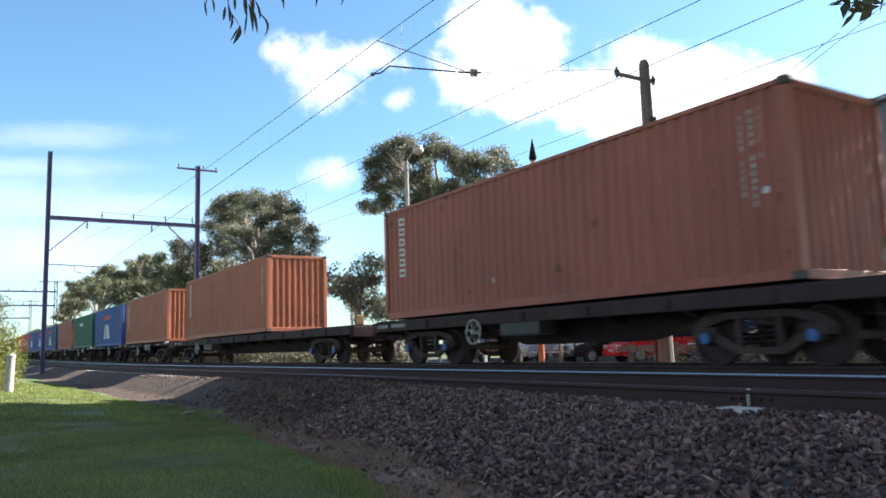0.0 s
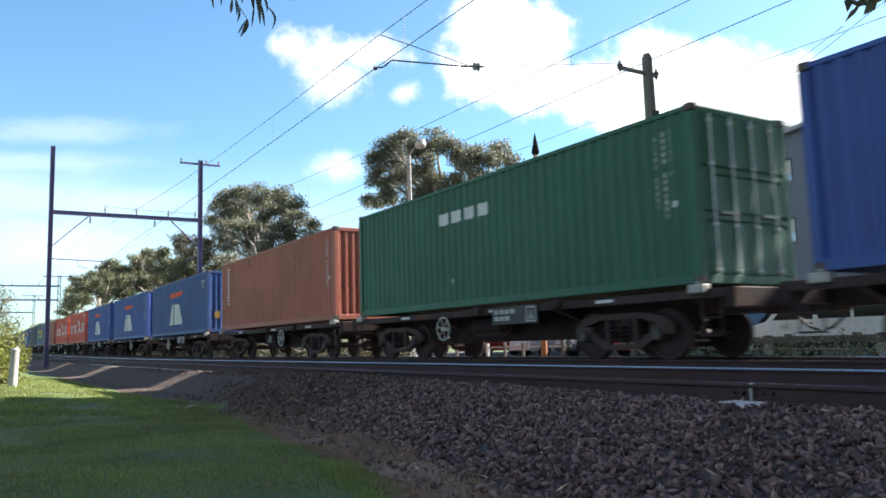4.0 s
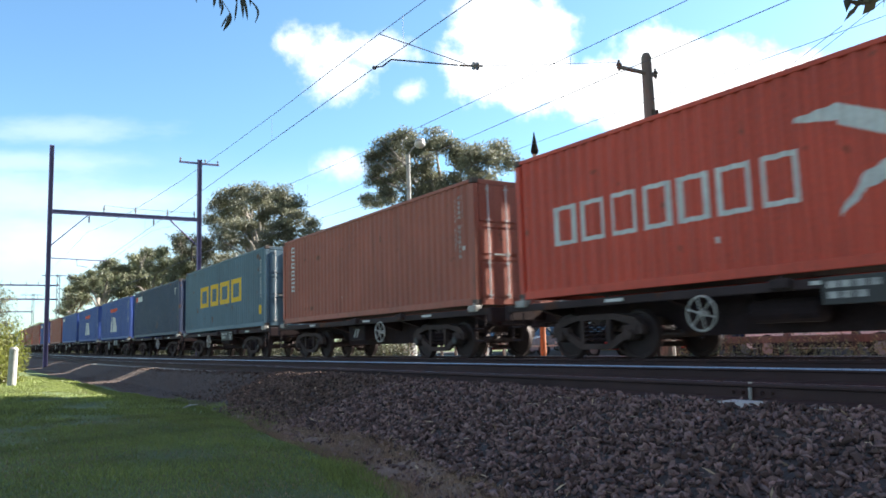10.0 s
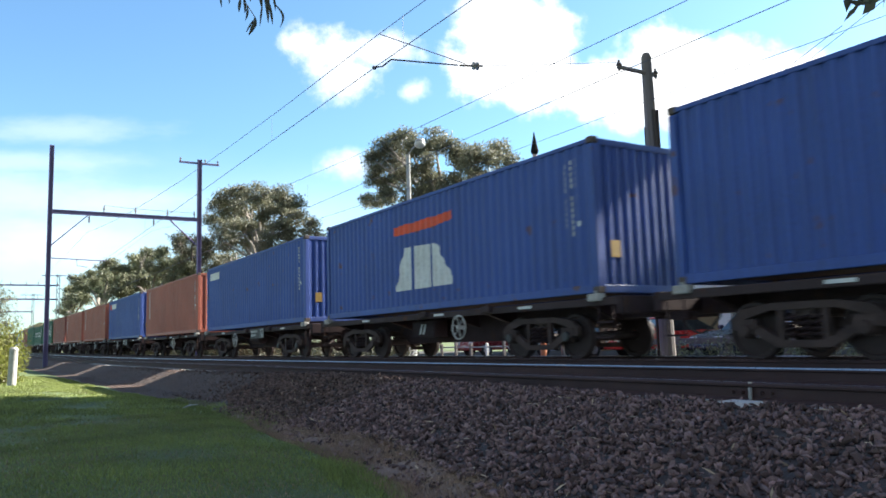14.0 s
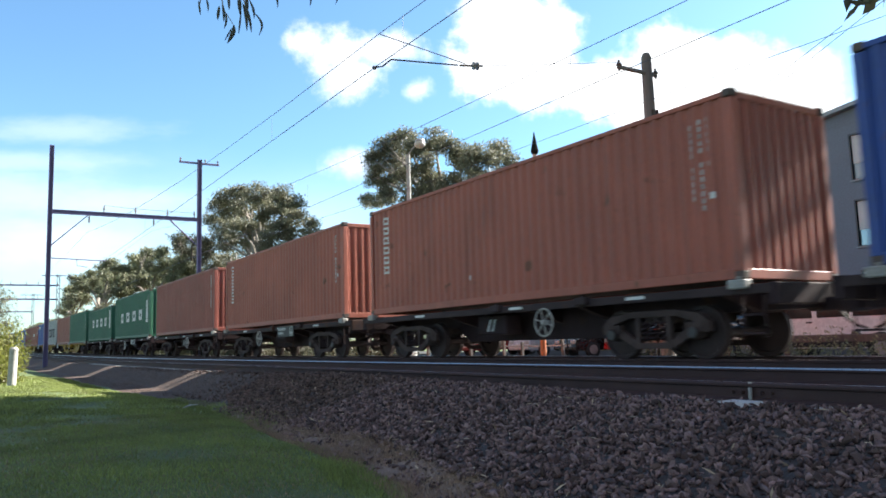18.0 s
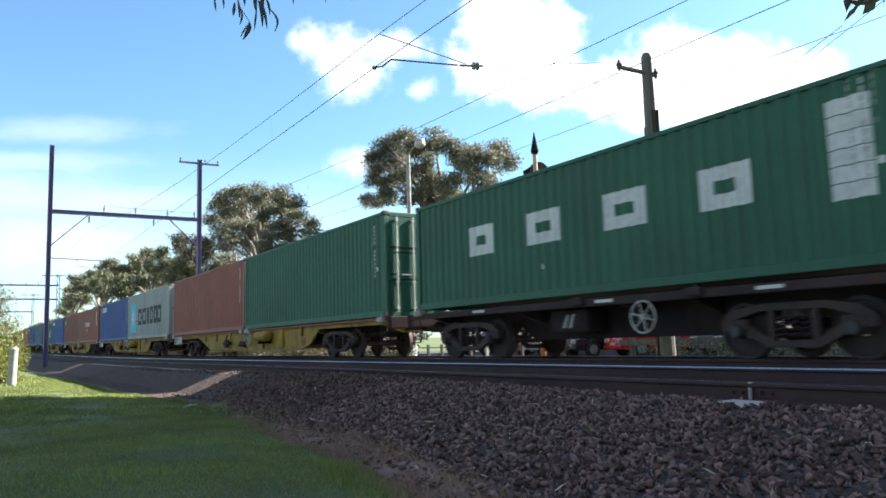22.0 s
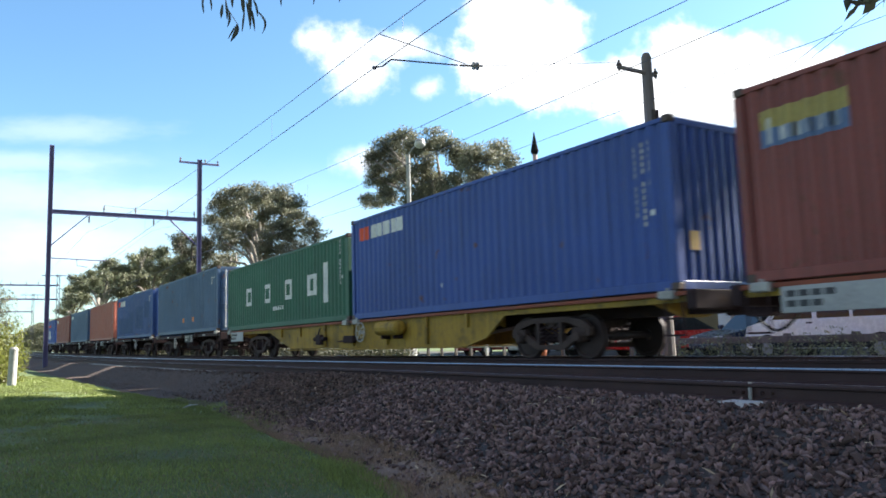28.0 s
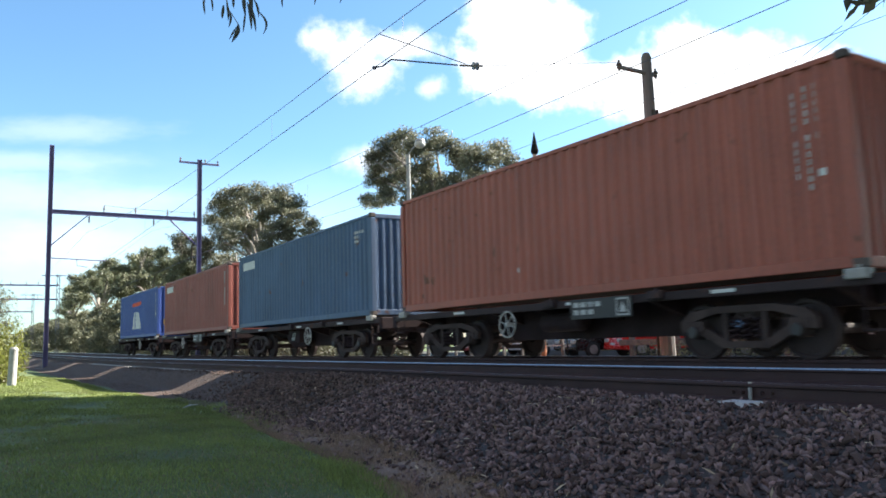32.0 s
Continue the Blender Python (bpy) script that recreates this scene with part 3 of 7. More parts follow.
def container(key, doors, h, mark):
    mat, word = PAINTS[key]
    m = container_meshes(h)
    c = thing("shipping_container", word + " corrugated steel shipping container on a freight wagon", "container", "containers of the train")
    part("side_wall", m["side_near"], mat, c)
    part("side_wall", m["side_far"], mat, c)
    part("roof", m["roof"], mat, c)
    part("floor_frame", m["floor"], WAGON_DARK, c)
    for s in (-1, 1):
        part("top_rail", m["top_rail"], mat, c, at=pose(0, s * 1.178, h))
        part("bottom_rail", m["bottom_rail"], mat, c, at=pose(0, s * 1.188, 0))
        for e in (-1, 1):
            part("corner_post", m["post"], mat, c, at=pose(e * (HALF - 0.08), s * 1.144, 0))
            for z in (0, h - 0.09):
                part("corner_casting", m["casting"], CASTING, c, at=pose(e * (HALF - 0.087), s * 1.14, z))
    part("header", m["header"], mat, c, at=pose(HALF - 0.06, 0, h))
    part("header", m["header"], mat, c, at=pose(-HALF + 0.06, 0, h))
    part("sill", m["sill"], mat, c, at=pose(HALF - 0.07, 0, 0))
    part("sill", m["sill"], mat, c, at=pose(-HALF + 0.07, 0, 0))
    if doors:
        part("end_wall", m["rear"], mat, c)
        for s in (-1, 1):
            leaf = part("door", m["leaf"], mat, c, at=pose(HALF - 0.03, s * 0.53, 0))
            for y in (-0.3, 0.22):
                part("locking_bar", m["bar"], BAR_PAINT, leaf, "galvanised locking bar", at=pose(0.052, y, 0))
            part("handle", m["handle"], PALE_METAL, leaf, at=pose(0.06, 0.05, 1.15))
            for z in (0.35, 1.05, 1.75, h - 0.4):
                part("hinge", m["hinge"], mat, leaf, at=pose(0.0, s * 0.5, z))
    else:
        part("end_wall", m["front"], mat, c)
        part("end_wall", m["rear"], mat, c)
        if key in ("blue", "old_blue"):
            part("sticker", STICKER, LETTER_AMBER, c, "amber warning sticker", at=pose(HALF - 0.012, -0.74, 0.82))
    if mark:
        mark(c)
    decal_set("marking", ROWS if key in ("old_blue", "slate", "navy") else CODES, CODE_PAINT, c)
    decal("label_plate", [(4.9, 5.0, 0.58, 0.58, 0.68, 0.68)] + ([(11.66, 11.78, 1.28, 1.28, 1.38, 1.38)] if key in ("blue", "green", "rust") else []), LETTER_WHITE, c)
    return c


# ---------------------------------------------------------------- freight wagons
WHEEL_R = 0.43


def wheel_geo():
    g = Geo()
    for s in (-1, 1):
        prof = [(0.12, 0.055), (0.36, 0.03), (0.38, 0.065), (WHEEL_R, 0.062), (WHEEL_R + 0.028, -0.045), (WHEEL_R + 0.02, -0.062), (0.37, -0.065), (0.35, -0.02), (0.12, -0.06)]
        n, k, q = 24, len(g.v), len(prof)
        for i in range(n):
            t = 2 * math.pi * i / n
            g.v += [(r * math.cos(t), s * (0.80 + w) , r * math.sin(t)) for r, w in prof]
        for i in range(n):
            for j in range(q):
                g.f.append((k + i * q + j, k + (i + 1) % n * q + j, k + (i + 1) % n * q + (j + 1) % q, k + i * q + (j + 1) % q))
        for i in range(5):
            t = 2 * math.pi * i / 5
            g.tube((0.24 * math.cos(t), s * 0.835, 0.24 * math.sin(t)), (0.24 * math.cos(t), s * 0.845, 0.24 * math.sin(t)), 0.03, n=6)
    return g.tube((0, -1.0, 0), (0, 1.0, 0), 0.075, n=12)


WHEELS = wheel_geo().mesh("wheelset")
SIDE_FRAME = Geo()
SIDE_FRAME.prism([(-1.18, 0.60), (-1.0, 0.74), (-0.5, 0.82), (0.5, 0.82), (1.0, 0.74), (1.18, 0.60), (1.18, 0.44), (1.0, 0.44), (0.94, 0.60), (0.5, 0.715), (-0.5, 0.715),
                  (-0.94, 0.60), (-1.0, 0.44), (-1.18, 0.44)], "y", -0.06, 0.06)
SIDE_FRAME.prism([(-0.42, 0.18), (0.42, 0.18), (0.38, 0.28), (-0.38, 0.28)], "y", -0.06, 0.06)
for e in (-1, 1):
    SIDE_FRAME.prism([(e * 0.97, 0.47), (e * 0.90, 0.61), (e * 0.33, 0.28), (e * 0.42, 0.185)], "y", -0.05, 0.05)
    SIDE_FRAME.box(e * 0.34 - 0.04, e * 0.34 + 0.04, -0.055, 0.055, 0.22, 0.73)
SIDE_FRAME = SIDE_FRAME.mesh("side_frame")
SPRING = Geo()
for k in range(40):
    t = k * 0.75
    for j in range(5):
        a = 2 * math.pi * j / 5
        SPRING.v.append(((0.07 + 0.018 * math.cos(a)) * math.cos(t), (0.07 + 0.018 * math.cos(a)) * math.sin(t), 0.30 + k * 0.0095 + 0.018 * math.sin(a)))
    if k:
        SPRING.f += [(k * 5 - 5 + j, k * 5 - 5 + (j + 1) % 5, k * 5 + (j + 1) % 5, k * 5 + j) for j in range(5)]
SPRING = SPRING.mesh("spring")
AXLE_BOX = Geo().tube((0, -0.08, 0), (0, 0.08, 0), 0.105, 0.12, n=12).tube((0, -0.10, 0), (0, -0.08, 0), 0.07, n=10).box(-0.17, 0.17, -0.05, 0.08, 0.02, 0.17).mesh("axle_box")
AXLE_CAP = Geo().tube((0, -0.125, 0), (0, -0.102, 0), 0.085, 0.095, n=12).mesh("axle_cap")
BOLSTER = Geo().bevel(-0.2, 0.2, -1.0, 1.0, 0.60, 0.80, 0.03).tube((0, 0, 0.78), (0, 0, 0.95), 0.2, n=14).box(-0.9, 0.9, -0.5, -0.42, 0.35, 0.45).box(-0.9, 0.9, 0.42, 0.5, 0.35, 0.45).mesh("bogie")
BRAKE_BEAM = Geo().bevel(-0.05, 0.05, -0.75, 0.75, 0.33, 0.45, 0.015).mesh("brake_beam")
SPINNERS = []


def bogie(w, x, cap):
    b = part("bogie", BOLSTER, BOGIE_RUST, w, "rusty cast bogie", at=pose(x, 0, 0))
    for s in (-1, 1):
        part("side_frame", SIDE_FRAME, BOGIE_RUST, b, at=pose(0, s * 1.0, 0))
        for e in (-0.2, 0.0, 0.2):
            part("spring", SPRING, WAGON_DARK, b, at=pose(e, s * 1.0, 0))
        for e in (-1, 1):
            box = pose(e * 0.9, s * 1.03, WHEEL_R, 0, 0, 0 if s < 0 else 180)
            part("axle_box", AXLE_BOX, BOGIE_RUST, b, at=box)
            part("axle_cap", AXLE_CAP, cap, b, at=box)
    for e in (-1, 1):
        part("brake_beam", BRAKE_BEAM, WAGON_DARK, b, at=pose(e * 0.38, 0, 0))
        SPINNERS.append((part("wheelset", WHEELS, WHEEL_STEEL, b, at=pose(e * 0.9, 0, WHEEL_R)), w, x + e * 0.9))


HAND_PAINT = material("pale_worn_handwheel", (0.42, 0.41, 0.39), rough=0.6, dark=0.6, scale=3, fine=30, bump=0.1)
HANDWHEEL_RIM = Geo().ring((0, 0, 0), 0.27, 0.017, "y", 24, 6).mesh("handbrake_wheel")
HANDWHEEL_HUB = Geo().tube((0, -0.04, 0), (0, 0.12, 0), 0.045, n=10).mesh("hub")
SPOKE = Geo().tube((0.03, 0, 0), (0.262, 0, 0), 0.013, n=6).mesh("spoke")


def handwheel(w, at):
    h = part("handbrake_wheel", HANDWHEEL_RIM, HAND_PAINT, w, "spoked steel handbrake wheel", at=at)
    part("hub", HANDWHEEL_HUB, HAND_PAINT, h)
    for i in range(6):
        part("spoke", SPOKE, HAND_PAINT, h, at=pose(0, 0, 0, 0, i * 60 + 15, 0))


COUPLER = Geo().bevel(-0.35, 0.30, -0.09, 0.09, 0.70, 0.90, 0.02).bevel(0.22, 0.52, -0.16, 0.13, 0.66, 0.94, 0.04).mesh("coupler")
HOSE = Geo().path([(0, 0, 0.72), (0.12, 0, 0.6), (0.26, 0, 0.48), (0.42, 0, 0.42)], [0.025] * 4, 6).mesh("brake_hose")
BOARD = Geo().bevel(-0.77, 0.77, -0.02, 0.02, 0.0, 0.37, 0.008).mesh("data_board")
BOARD_BARS = Geo()
for r in range(2):
    for k in range(4 - r):
        BOARD_BARS.box(-0.68 + k * 0.19, -0.54 + k * 0.19, -0.026, -0.02, 0.22 - r * 0.14, 0.31 - r * 0.14)
BOARD_BARS = BOARD_BARS.mesh("marking")
TRIANGLE = Geo()
for a, b in (((0.42, 0.03), (0.74, 0.06)), ((0.42, 0.31), (0.74, 0.34)), ((0.42, 0.03), (0.45, 0.34)), ((0.71, 0.03), (0.74, 0.34))):
    TRIANGLE.box(a[0], b[0], -0.026, -0.02, a[1], b[1])
TRIANGLE.prism([(0.49, 0.09), (0.67, 0.09), (0.58, 0.27)], "y", -0.026, -0.02)
TRIANGLE = TRIANGLE.mesh("marking")
STEP = Geo()
for sx in (-0.18, 0.18):
    STEP.tube((sx, 0, 0.95), (sx, 0, 0.40), 0.014, n=6)
STEP.box(-0.19, 0.19, -0.05, 0.03, 0.38, 0.41).box(-0.19, 0.19, -0.05, 0.03, 0.65, 0.68)
STEP = STEP.mesh("foot_step")
LOCK_BLOCK = Geo().bevel(-0.16, 0.16, -0.09, 0.09, -0.14, 0.0, 0.02).tube((0, 0, -0.01), (0, 0, 0.05), 0.035, n=8).mesh("container_lock")
TANK = Geo().tube((-0.55, 0, 0), (0.55, 0, 0), 0.19, n=14).tube((-0.62, 0, 0), (-0.55, 0, 0), 0.10, 0.19, n=14).tube((0.55, 0, 0), (0.62, 0, 0), 0.19, 0.10, n=14).mesh("air_tank")


def single_meshes():
    m = {}
    m["sill"] = Geo().bevel(-6.55, 6.55, -0.05, 0.05, 0.97, 1.11, 0.012).mesh("side_sill")
    m["spine"] = Geo().prism([(-6.6, 0.75), (-3.2, 0.75), (-2.6, 0.38), (2.6, 0.38), (3.2, 0.75), (6.6, 0.75), (6.6, 1.05), (-6.6, 1.05)], "y", -0.24, 0.24).mesh("centre_sill")
    m["bearer"] = Geo().prism([(-1.12, 1.0), (-0.24, 0.72), (0.24, 0.72), (1.12, 1.0), (1.12, 1.08), (-1.12, 1.08)], "x", -0.07, 0.07).mesh("cross_bearer")
    m["head"] = Geo().bevel(-0.09, 0.09, -1.22, 1.22, 0.80, 1.12, 0.02).mesh("headstock")
    return m


ONE = single_meshes()


def ends(w, x, steps=True):
    for e in (-1, 1):
        part("headstock", ONE["head"], WAGON_DARK, w, at=pose(e * x, 0, 0))
        part("coupler", COUPLER, WAGON_DARK, w, at=pose(e * (x + 0.12), 0, 0, 0, 0, 0 if e > 0 else 180))
        part("brake_hose", HOSE, BLACK_RUBBER, w, at=pose(e * x, 0.35, 0, 0, 0, 0 if e > 0 else 180))
        part("foot_step", STEP, WAGON_DARK, w, at=pose(e * (x - 0.35), -1.2, 0))


SILL_TAG = Geo().box(-0.22, 0.22, -0.006, 0.0, 0.0, 0.055).mesh("sill_label")


ODD_WHEEL = 1.53
LOCK_GREY = material("worn_grey_lock", (0.34, 0.33, 0.31), rough=0.7, dark=0.5, scale=3, fine=20, bump=0.2)


def single_wagon(board=True):
    w = thing("container_wagon", "grimy dark container flat wagon with a spoked handbrake wheel", "wagon", "wagons of the train")
    for s in (-1, 1):
        part("side_sill", ONE["sill"], WAGON_GREY, w, at=pose(0, s * 1.17, 0))
    part("centre_sill", ONE["spine"], WAGON_DARK, w)
    for x in (-5.6, -2.3, -0.8, 0.8, 2.3, 5.6):
        part("cross_bearer", ONE["bearer"], WAGON_DARK, w, at=pose(x, 0, 0))
    ends(w, 6.55)
    for x in (-6.0, 6.0):
        for s in (-1, 1):
            part("container_lock", LOCK_BLOCK, LOCK_GREY, w, at=pose(x, s * 1.22, 1.19))
    for x in (-0.1, 2.6):
        part("side_bracket", LOCK_BLOCK, WAGON_GREY, w, at=pose(x, -1.24, 1.14))
    handwheel(w, pose(-1.46 if board else ODD_WHEEL, -1.30, 0.72))
    if board:
        b = part("data_board", BOARD, BOARD_GREY, w, "dark data board with pale bars", at=pose(1.28, -1.26, 0.74))
        part("marking", BOARD_BARS, CODE_PAINT, b)
        part("marking", TRIANGLE, CODE_PAINT, b)
    for x in (-3.4, 0.55, 3.9):
        part("sill_label", SILL_TAG, LETTER_WHITE, w, "small white sill label", at=pose(x, -1.223, 1.02))
    if board:
        part("air_tank", TANK, WAGON_DARK, w, at=pose(-0.4, -0.65, 0.72))
    else:
        box = part("equipment_box", Geo().bevel(-1.35, -0.25, -0.88, -0.45, 0.52, 0.95, 0.03), WAGON_DARK, w)
        for dx in (0.0, 0.17):
            part("logo", Geo().prism([(-0.98 + dx, 0.60), (-0.90 + dx, 0.60), (-0.78 + dx, 0.86), (-0.86 + dx, 0.86)], "y", -0.888, -0.882), CODE_PAINT, box, "slanting pale bar")
    for x in (-4.1, 4.1):
        bogie(w, x, BOARD_GREY if x > 0 else BOGIE_RUST)
    return w


def yellow_wagon():
    w = thing("container_wagon", "long dirty yellow fish-bellied container wagon", "wagon", "wagons of the train")
    belly = [(-7.5, 0.95), (-6.9, 0.80), (-5.2, 0.31), (5.9, 0.28), (6.7, 0.46), (7.4, 0.92), (7.4, 1.03), (-7.5, 1.03)]
    for s in (-1, 1):
        part("side_beam", Geo().prism(belly, "y", s * 1.10 - 0.03, s * 1.10 + 0.03), WAGON_YELLOW, w, "dirty yellow fish-bellied beam")
        part("deck_sill", Geo().bevel(-12.4, 12.4, s * 1.16 - 0.05, s * 1.16 + 0.05, 1.03, 1.10, 0.01), WAGON_ORANGE, w, "thin faded red sill")
        part("side_beam", Geo().bevel(-12.4, 12.4, s * 1.1 - 0.03, s * 1.1 + 0.03, 0.92, 1.03, 0.01), WAGON_YELLOW, w)
        for x in (-6.0, -4.2, -2.1, 0.0, 2.1, 4.2, 6.0):
            part("rib", Geo().bevel(x - 0.05, x + 0.05, s * 1.17 - 0.03, s * 1.17 + 0.03, 0.36 if -4 < x < 5.9 else 0.72, 1.03, 0.01), WAGON_YELLOW, w)
        part("flange", Geo().box(-5.2, 5.9, s * 1.16 - 0.07, s * 1.16 + 0.07, 0.25, 0.278), WAGON_YELLOW, w)
    part("centre_sill", Geo().prism([(-12.5, 0.75), (-7, 0.75), (-3.6, 0.4), (3.6, 0.4), (7, 0.75), (12.5, 0.75), (12.5, 1.05), (-12.5, 1.05)], "y", -0.24, 0.24), WAGON_DARK, w)
    for x in (-11.5, -6.2, -3.0, 0.0, 3.0, 6.2, 11.5):
        part("cross_bearer", ONE["bearer"], WAGON_YELLOW, w, at=pose(x, 0, -0.02))
    ends(w, 12.45)
    for x in (-12.0, -0.35, 0.35, 12.0):
        for s in (-1, 1):
            part("container_lock", LOCK_BLOCK, PALE_METAL, w, at=pose(x, s * 1.22, 1.12))
    handwheel(w, pose(0.75, -1.32, 0.74))
    part("air_tank", TANK, WAGON_YELLOW, w, "dirty yellow air tank", at=pose(2.55, -1.33, 0.80))
    for x in (2.2, 2.9):
        part("tank_bracket", Geo().bevel(x - 0.03, x + 0.03, -1.40, -1.12, 0.52, 0.62, 0.01).box(x - 0.02, x + 0.02, -1.36, -1.13, 0.60, 0.66), WAGON_DARK, w)
    part("brake_valve", Geo().bevel(-2.55, -2.15, -1.32, -1.14, 0.42, 0.74, 0.04).tube((-2.75, -1.24, 0.60), (-1.9, -1.24, 0.60), 0.07, n=10).tube((-2.35, -1.3, 0.70), (-2.35, -1.22, 0.95), 0.03, n=6), WAGON_DARK, w, "grimy brake valve")
    part("brake_valve", Geo().bevel(-0.5, 0.15, -1.30, -1.14, 0.44, 0.66, 0.04).tube((-1.0, -1.2, 0.50), (0.6, -1.2, 0.54), 0.025, n=6), WAGON_DARK, w, "grimy brake valve")
    b = part("data_board", BOARD, BOARD_PALE, w, "pale grey data board with bars", at=pose(-10.9, -1.27, 0.66))
    part("marking", BOARD_BARS, LETTER_BLACK, b)
    for x in (-8.75, 8.75):
        bogie(w, x, BOGIE_RUST)
    return w


BOGIE_TAN = material("dusty_tan_steel", (0.20, 0.13, 0.06), rough=0.8, dark=0.5, scale=3, fine=25, bump=0.2, rust=0.3)


def long_flat(a, b, slots):
    """A long flat wagon, its headstocks at a and b."""
    w = thing("flat_wagon", "long dark flat wagon with an empty stretch of deck", "wagon", "wagons of the train")
    for s in (-1, 1):
        part("side_sill", Geo().bevel(a, b, s * 1.2 - 0.06, s * 1.2 + 0.06, 0.88, 1.13, 0.015), WAGON_GREY, w)
    part("deck", Geo().box(a, b, -1.15, 1.15, 1.08, 1.16), WAGON_DARK, w)
    m = (a + b) / 2
    part("centre_sill", Geo().prism([(a, 0.72), (a + 4.2, 0.72), (a + 5.6, 0.42), (b - 5.6, 0.42), (b - 4.2, 0.72), (b, 0.72), (b, 1.08), (a, 1.08)], "y", -0.3, 0.3), WAGON_DARK, w)
    x = a + 1.0
    while x < b - 0.5:
        part("cross_bearer", ONE["bearer"], WAGON_DARK, w, at=pose(x, 0, -0.02))
        part("stake_pocket", Geo().bevel(x - 0.07, x + 0.07, -1.31, -1.262, 0.92, 1.10, 0.01), WAGON_GREY, w)
        x += 1.9
    for e, ex in ((-1, a), (1, b)):
        part("headstock", ONE["head"], WAGON_DARK, w, at=pose(ex, 0, 0))
        part("coupler", COUPLER, WAGON_DARK, w, at=pose(ex + e * 0.12, 0, 0, 0, 0, 0 if e > 0 else 180))
        part("brake_hose", HOSE, BLACK_RUBBER, w, at=pose(ex, 0.35, 0, 0, 0, 0 if e > 0 else 180))
        part("foot_step", STEP, WAGON_DARK, w, at=pose(ex - e * 0.35, -1.2, 0))
    handwheel(w, pose(a + 5.0, -1.32, 0.74))
    part("box", Geo().bevel(a + 5.9, a + 7.2, -1.25, -0.8, 0.62, 0.92, 0.02), BOARD_GREY, w, "pale equipment box")
    for k in range(11):
        part("marking", Geo().box(a + 0.35 + k * 0.14, a + 0.43 + k * 0.14, -1.266, -1.262, 0.97, 1.06), CODE_PAINT, w)
    st = part("handbrake_stand", Geo().box(b - 0.52, b - 0.47, -1.0, -0.95, 1.162, 1.62).box(b - 0.20, b - 0.15, -1.0, -0.95, 1.162, 1.62).box(b - 0.52, b - 0.15, -1.0, -0.95, 1.621, 1.66).bevel(b - 0.45, b - 0.22, -0.94, -0.7, 1.162, 1.46, 0.03), BOGIE_TAN, w, "tan handbrake stand")
    part("stand_wheel", Geo().ring((b - 0.335, -1.04, 1.40), 0.14, 0.014, "y", 16, 5).tube((b - 0.335, -1.06, 1.40), (b - 0.335, -0.94, 1.40), 0.02, n=6), HAND_PAINT, st)
    for x in (a + 2.6, b - 2.4):
        bogie(w, x, AXLE_BLUE)
    return w


TRAIN = []  # thing, place of its origin along the train, height
for i, (place, key, doors, h, mark) in enumerate(LOADS):
    low = 24 <= i <= 31
    TRAIN.append((container(key, doors, h, mark), place + HALF, DECK_LOW if low else DECK))
for i, load in enumerate(LOADS):
    mid = load[0] + HALF
    if i == 0:
        TRAIN.append((long_flat(-6.8, 7.6, 1), mid, 0.0))
    elif i == 1:
        TRAIN.append((long_flat(-8.4, 13.4, 2), mid, 0.0))
    elif 24 <= i <= 31:
        if i % 2 == 0:
            TRAIN.append((yellow_wagon(), mid - 6.15, 0.0))
    else:
        TRAIN.append((single_wagon(i % 2 == 0), mid, 0.0))


# ---------------------------------------------------------------- overhead line
WIRE = material("dark_copper_wire", (0.09, 0.09, 0.12), rough=0.5, metal=0.6, dark=0.8, scale=3, fine=20, bump=0)
INSULATOR = material("brown_porcelain", (0.11, 0.07, 0.05), rough=0.3, dark=0.8, scale=3, fine=20, bump=0)
WOOD_POLE = material("weathered_grey_timber", (0.16, 0.135, 0.125), rough=0.9, dark=0.5, scale=2.0, fine=18, bump=0.5, stretch=(4, 4, 0.3))
MAST_PAINT = material("blue_grey_mast_paint", (0.085, 0.07, 0.155), rough=0.6, metal=0.1, dark=0.7, scale=1.2, fine=20, bump=0.1)


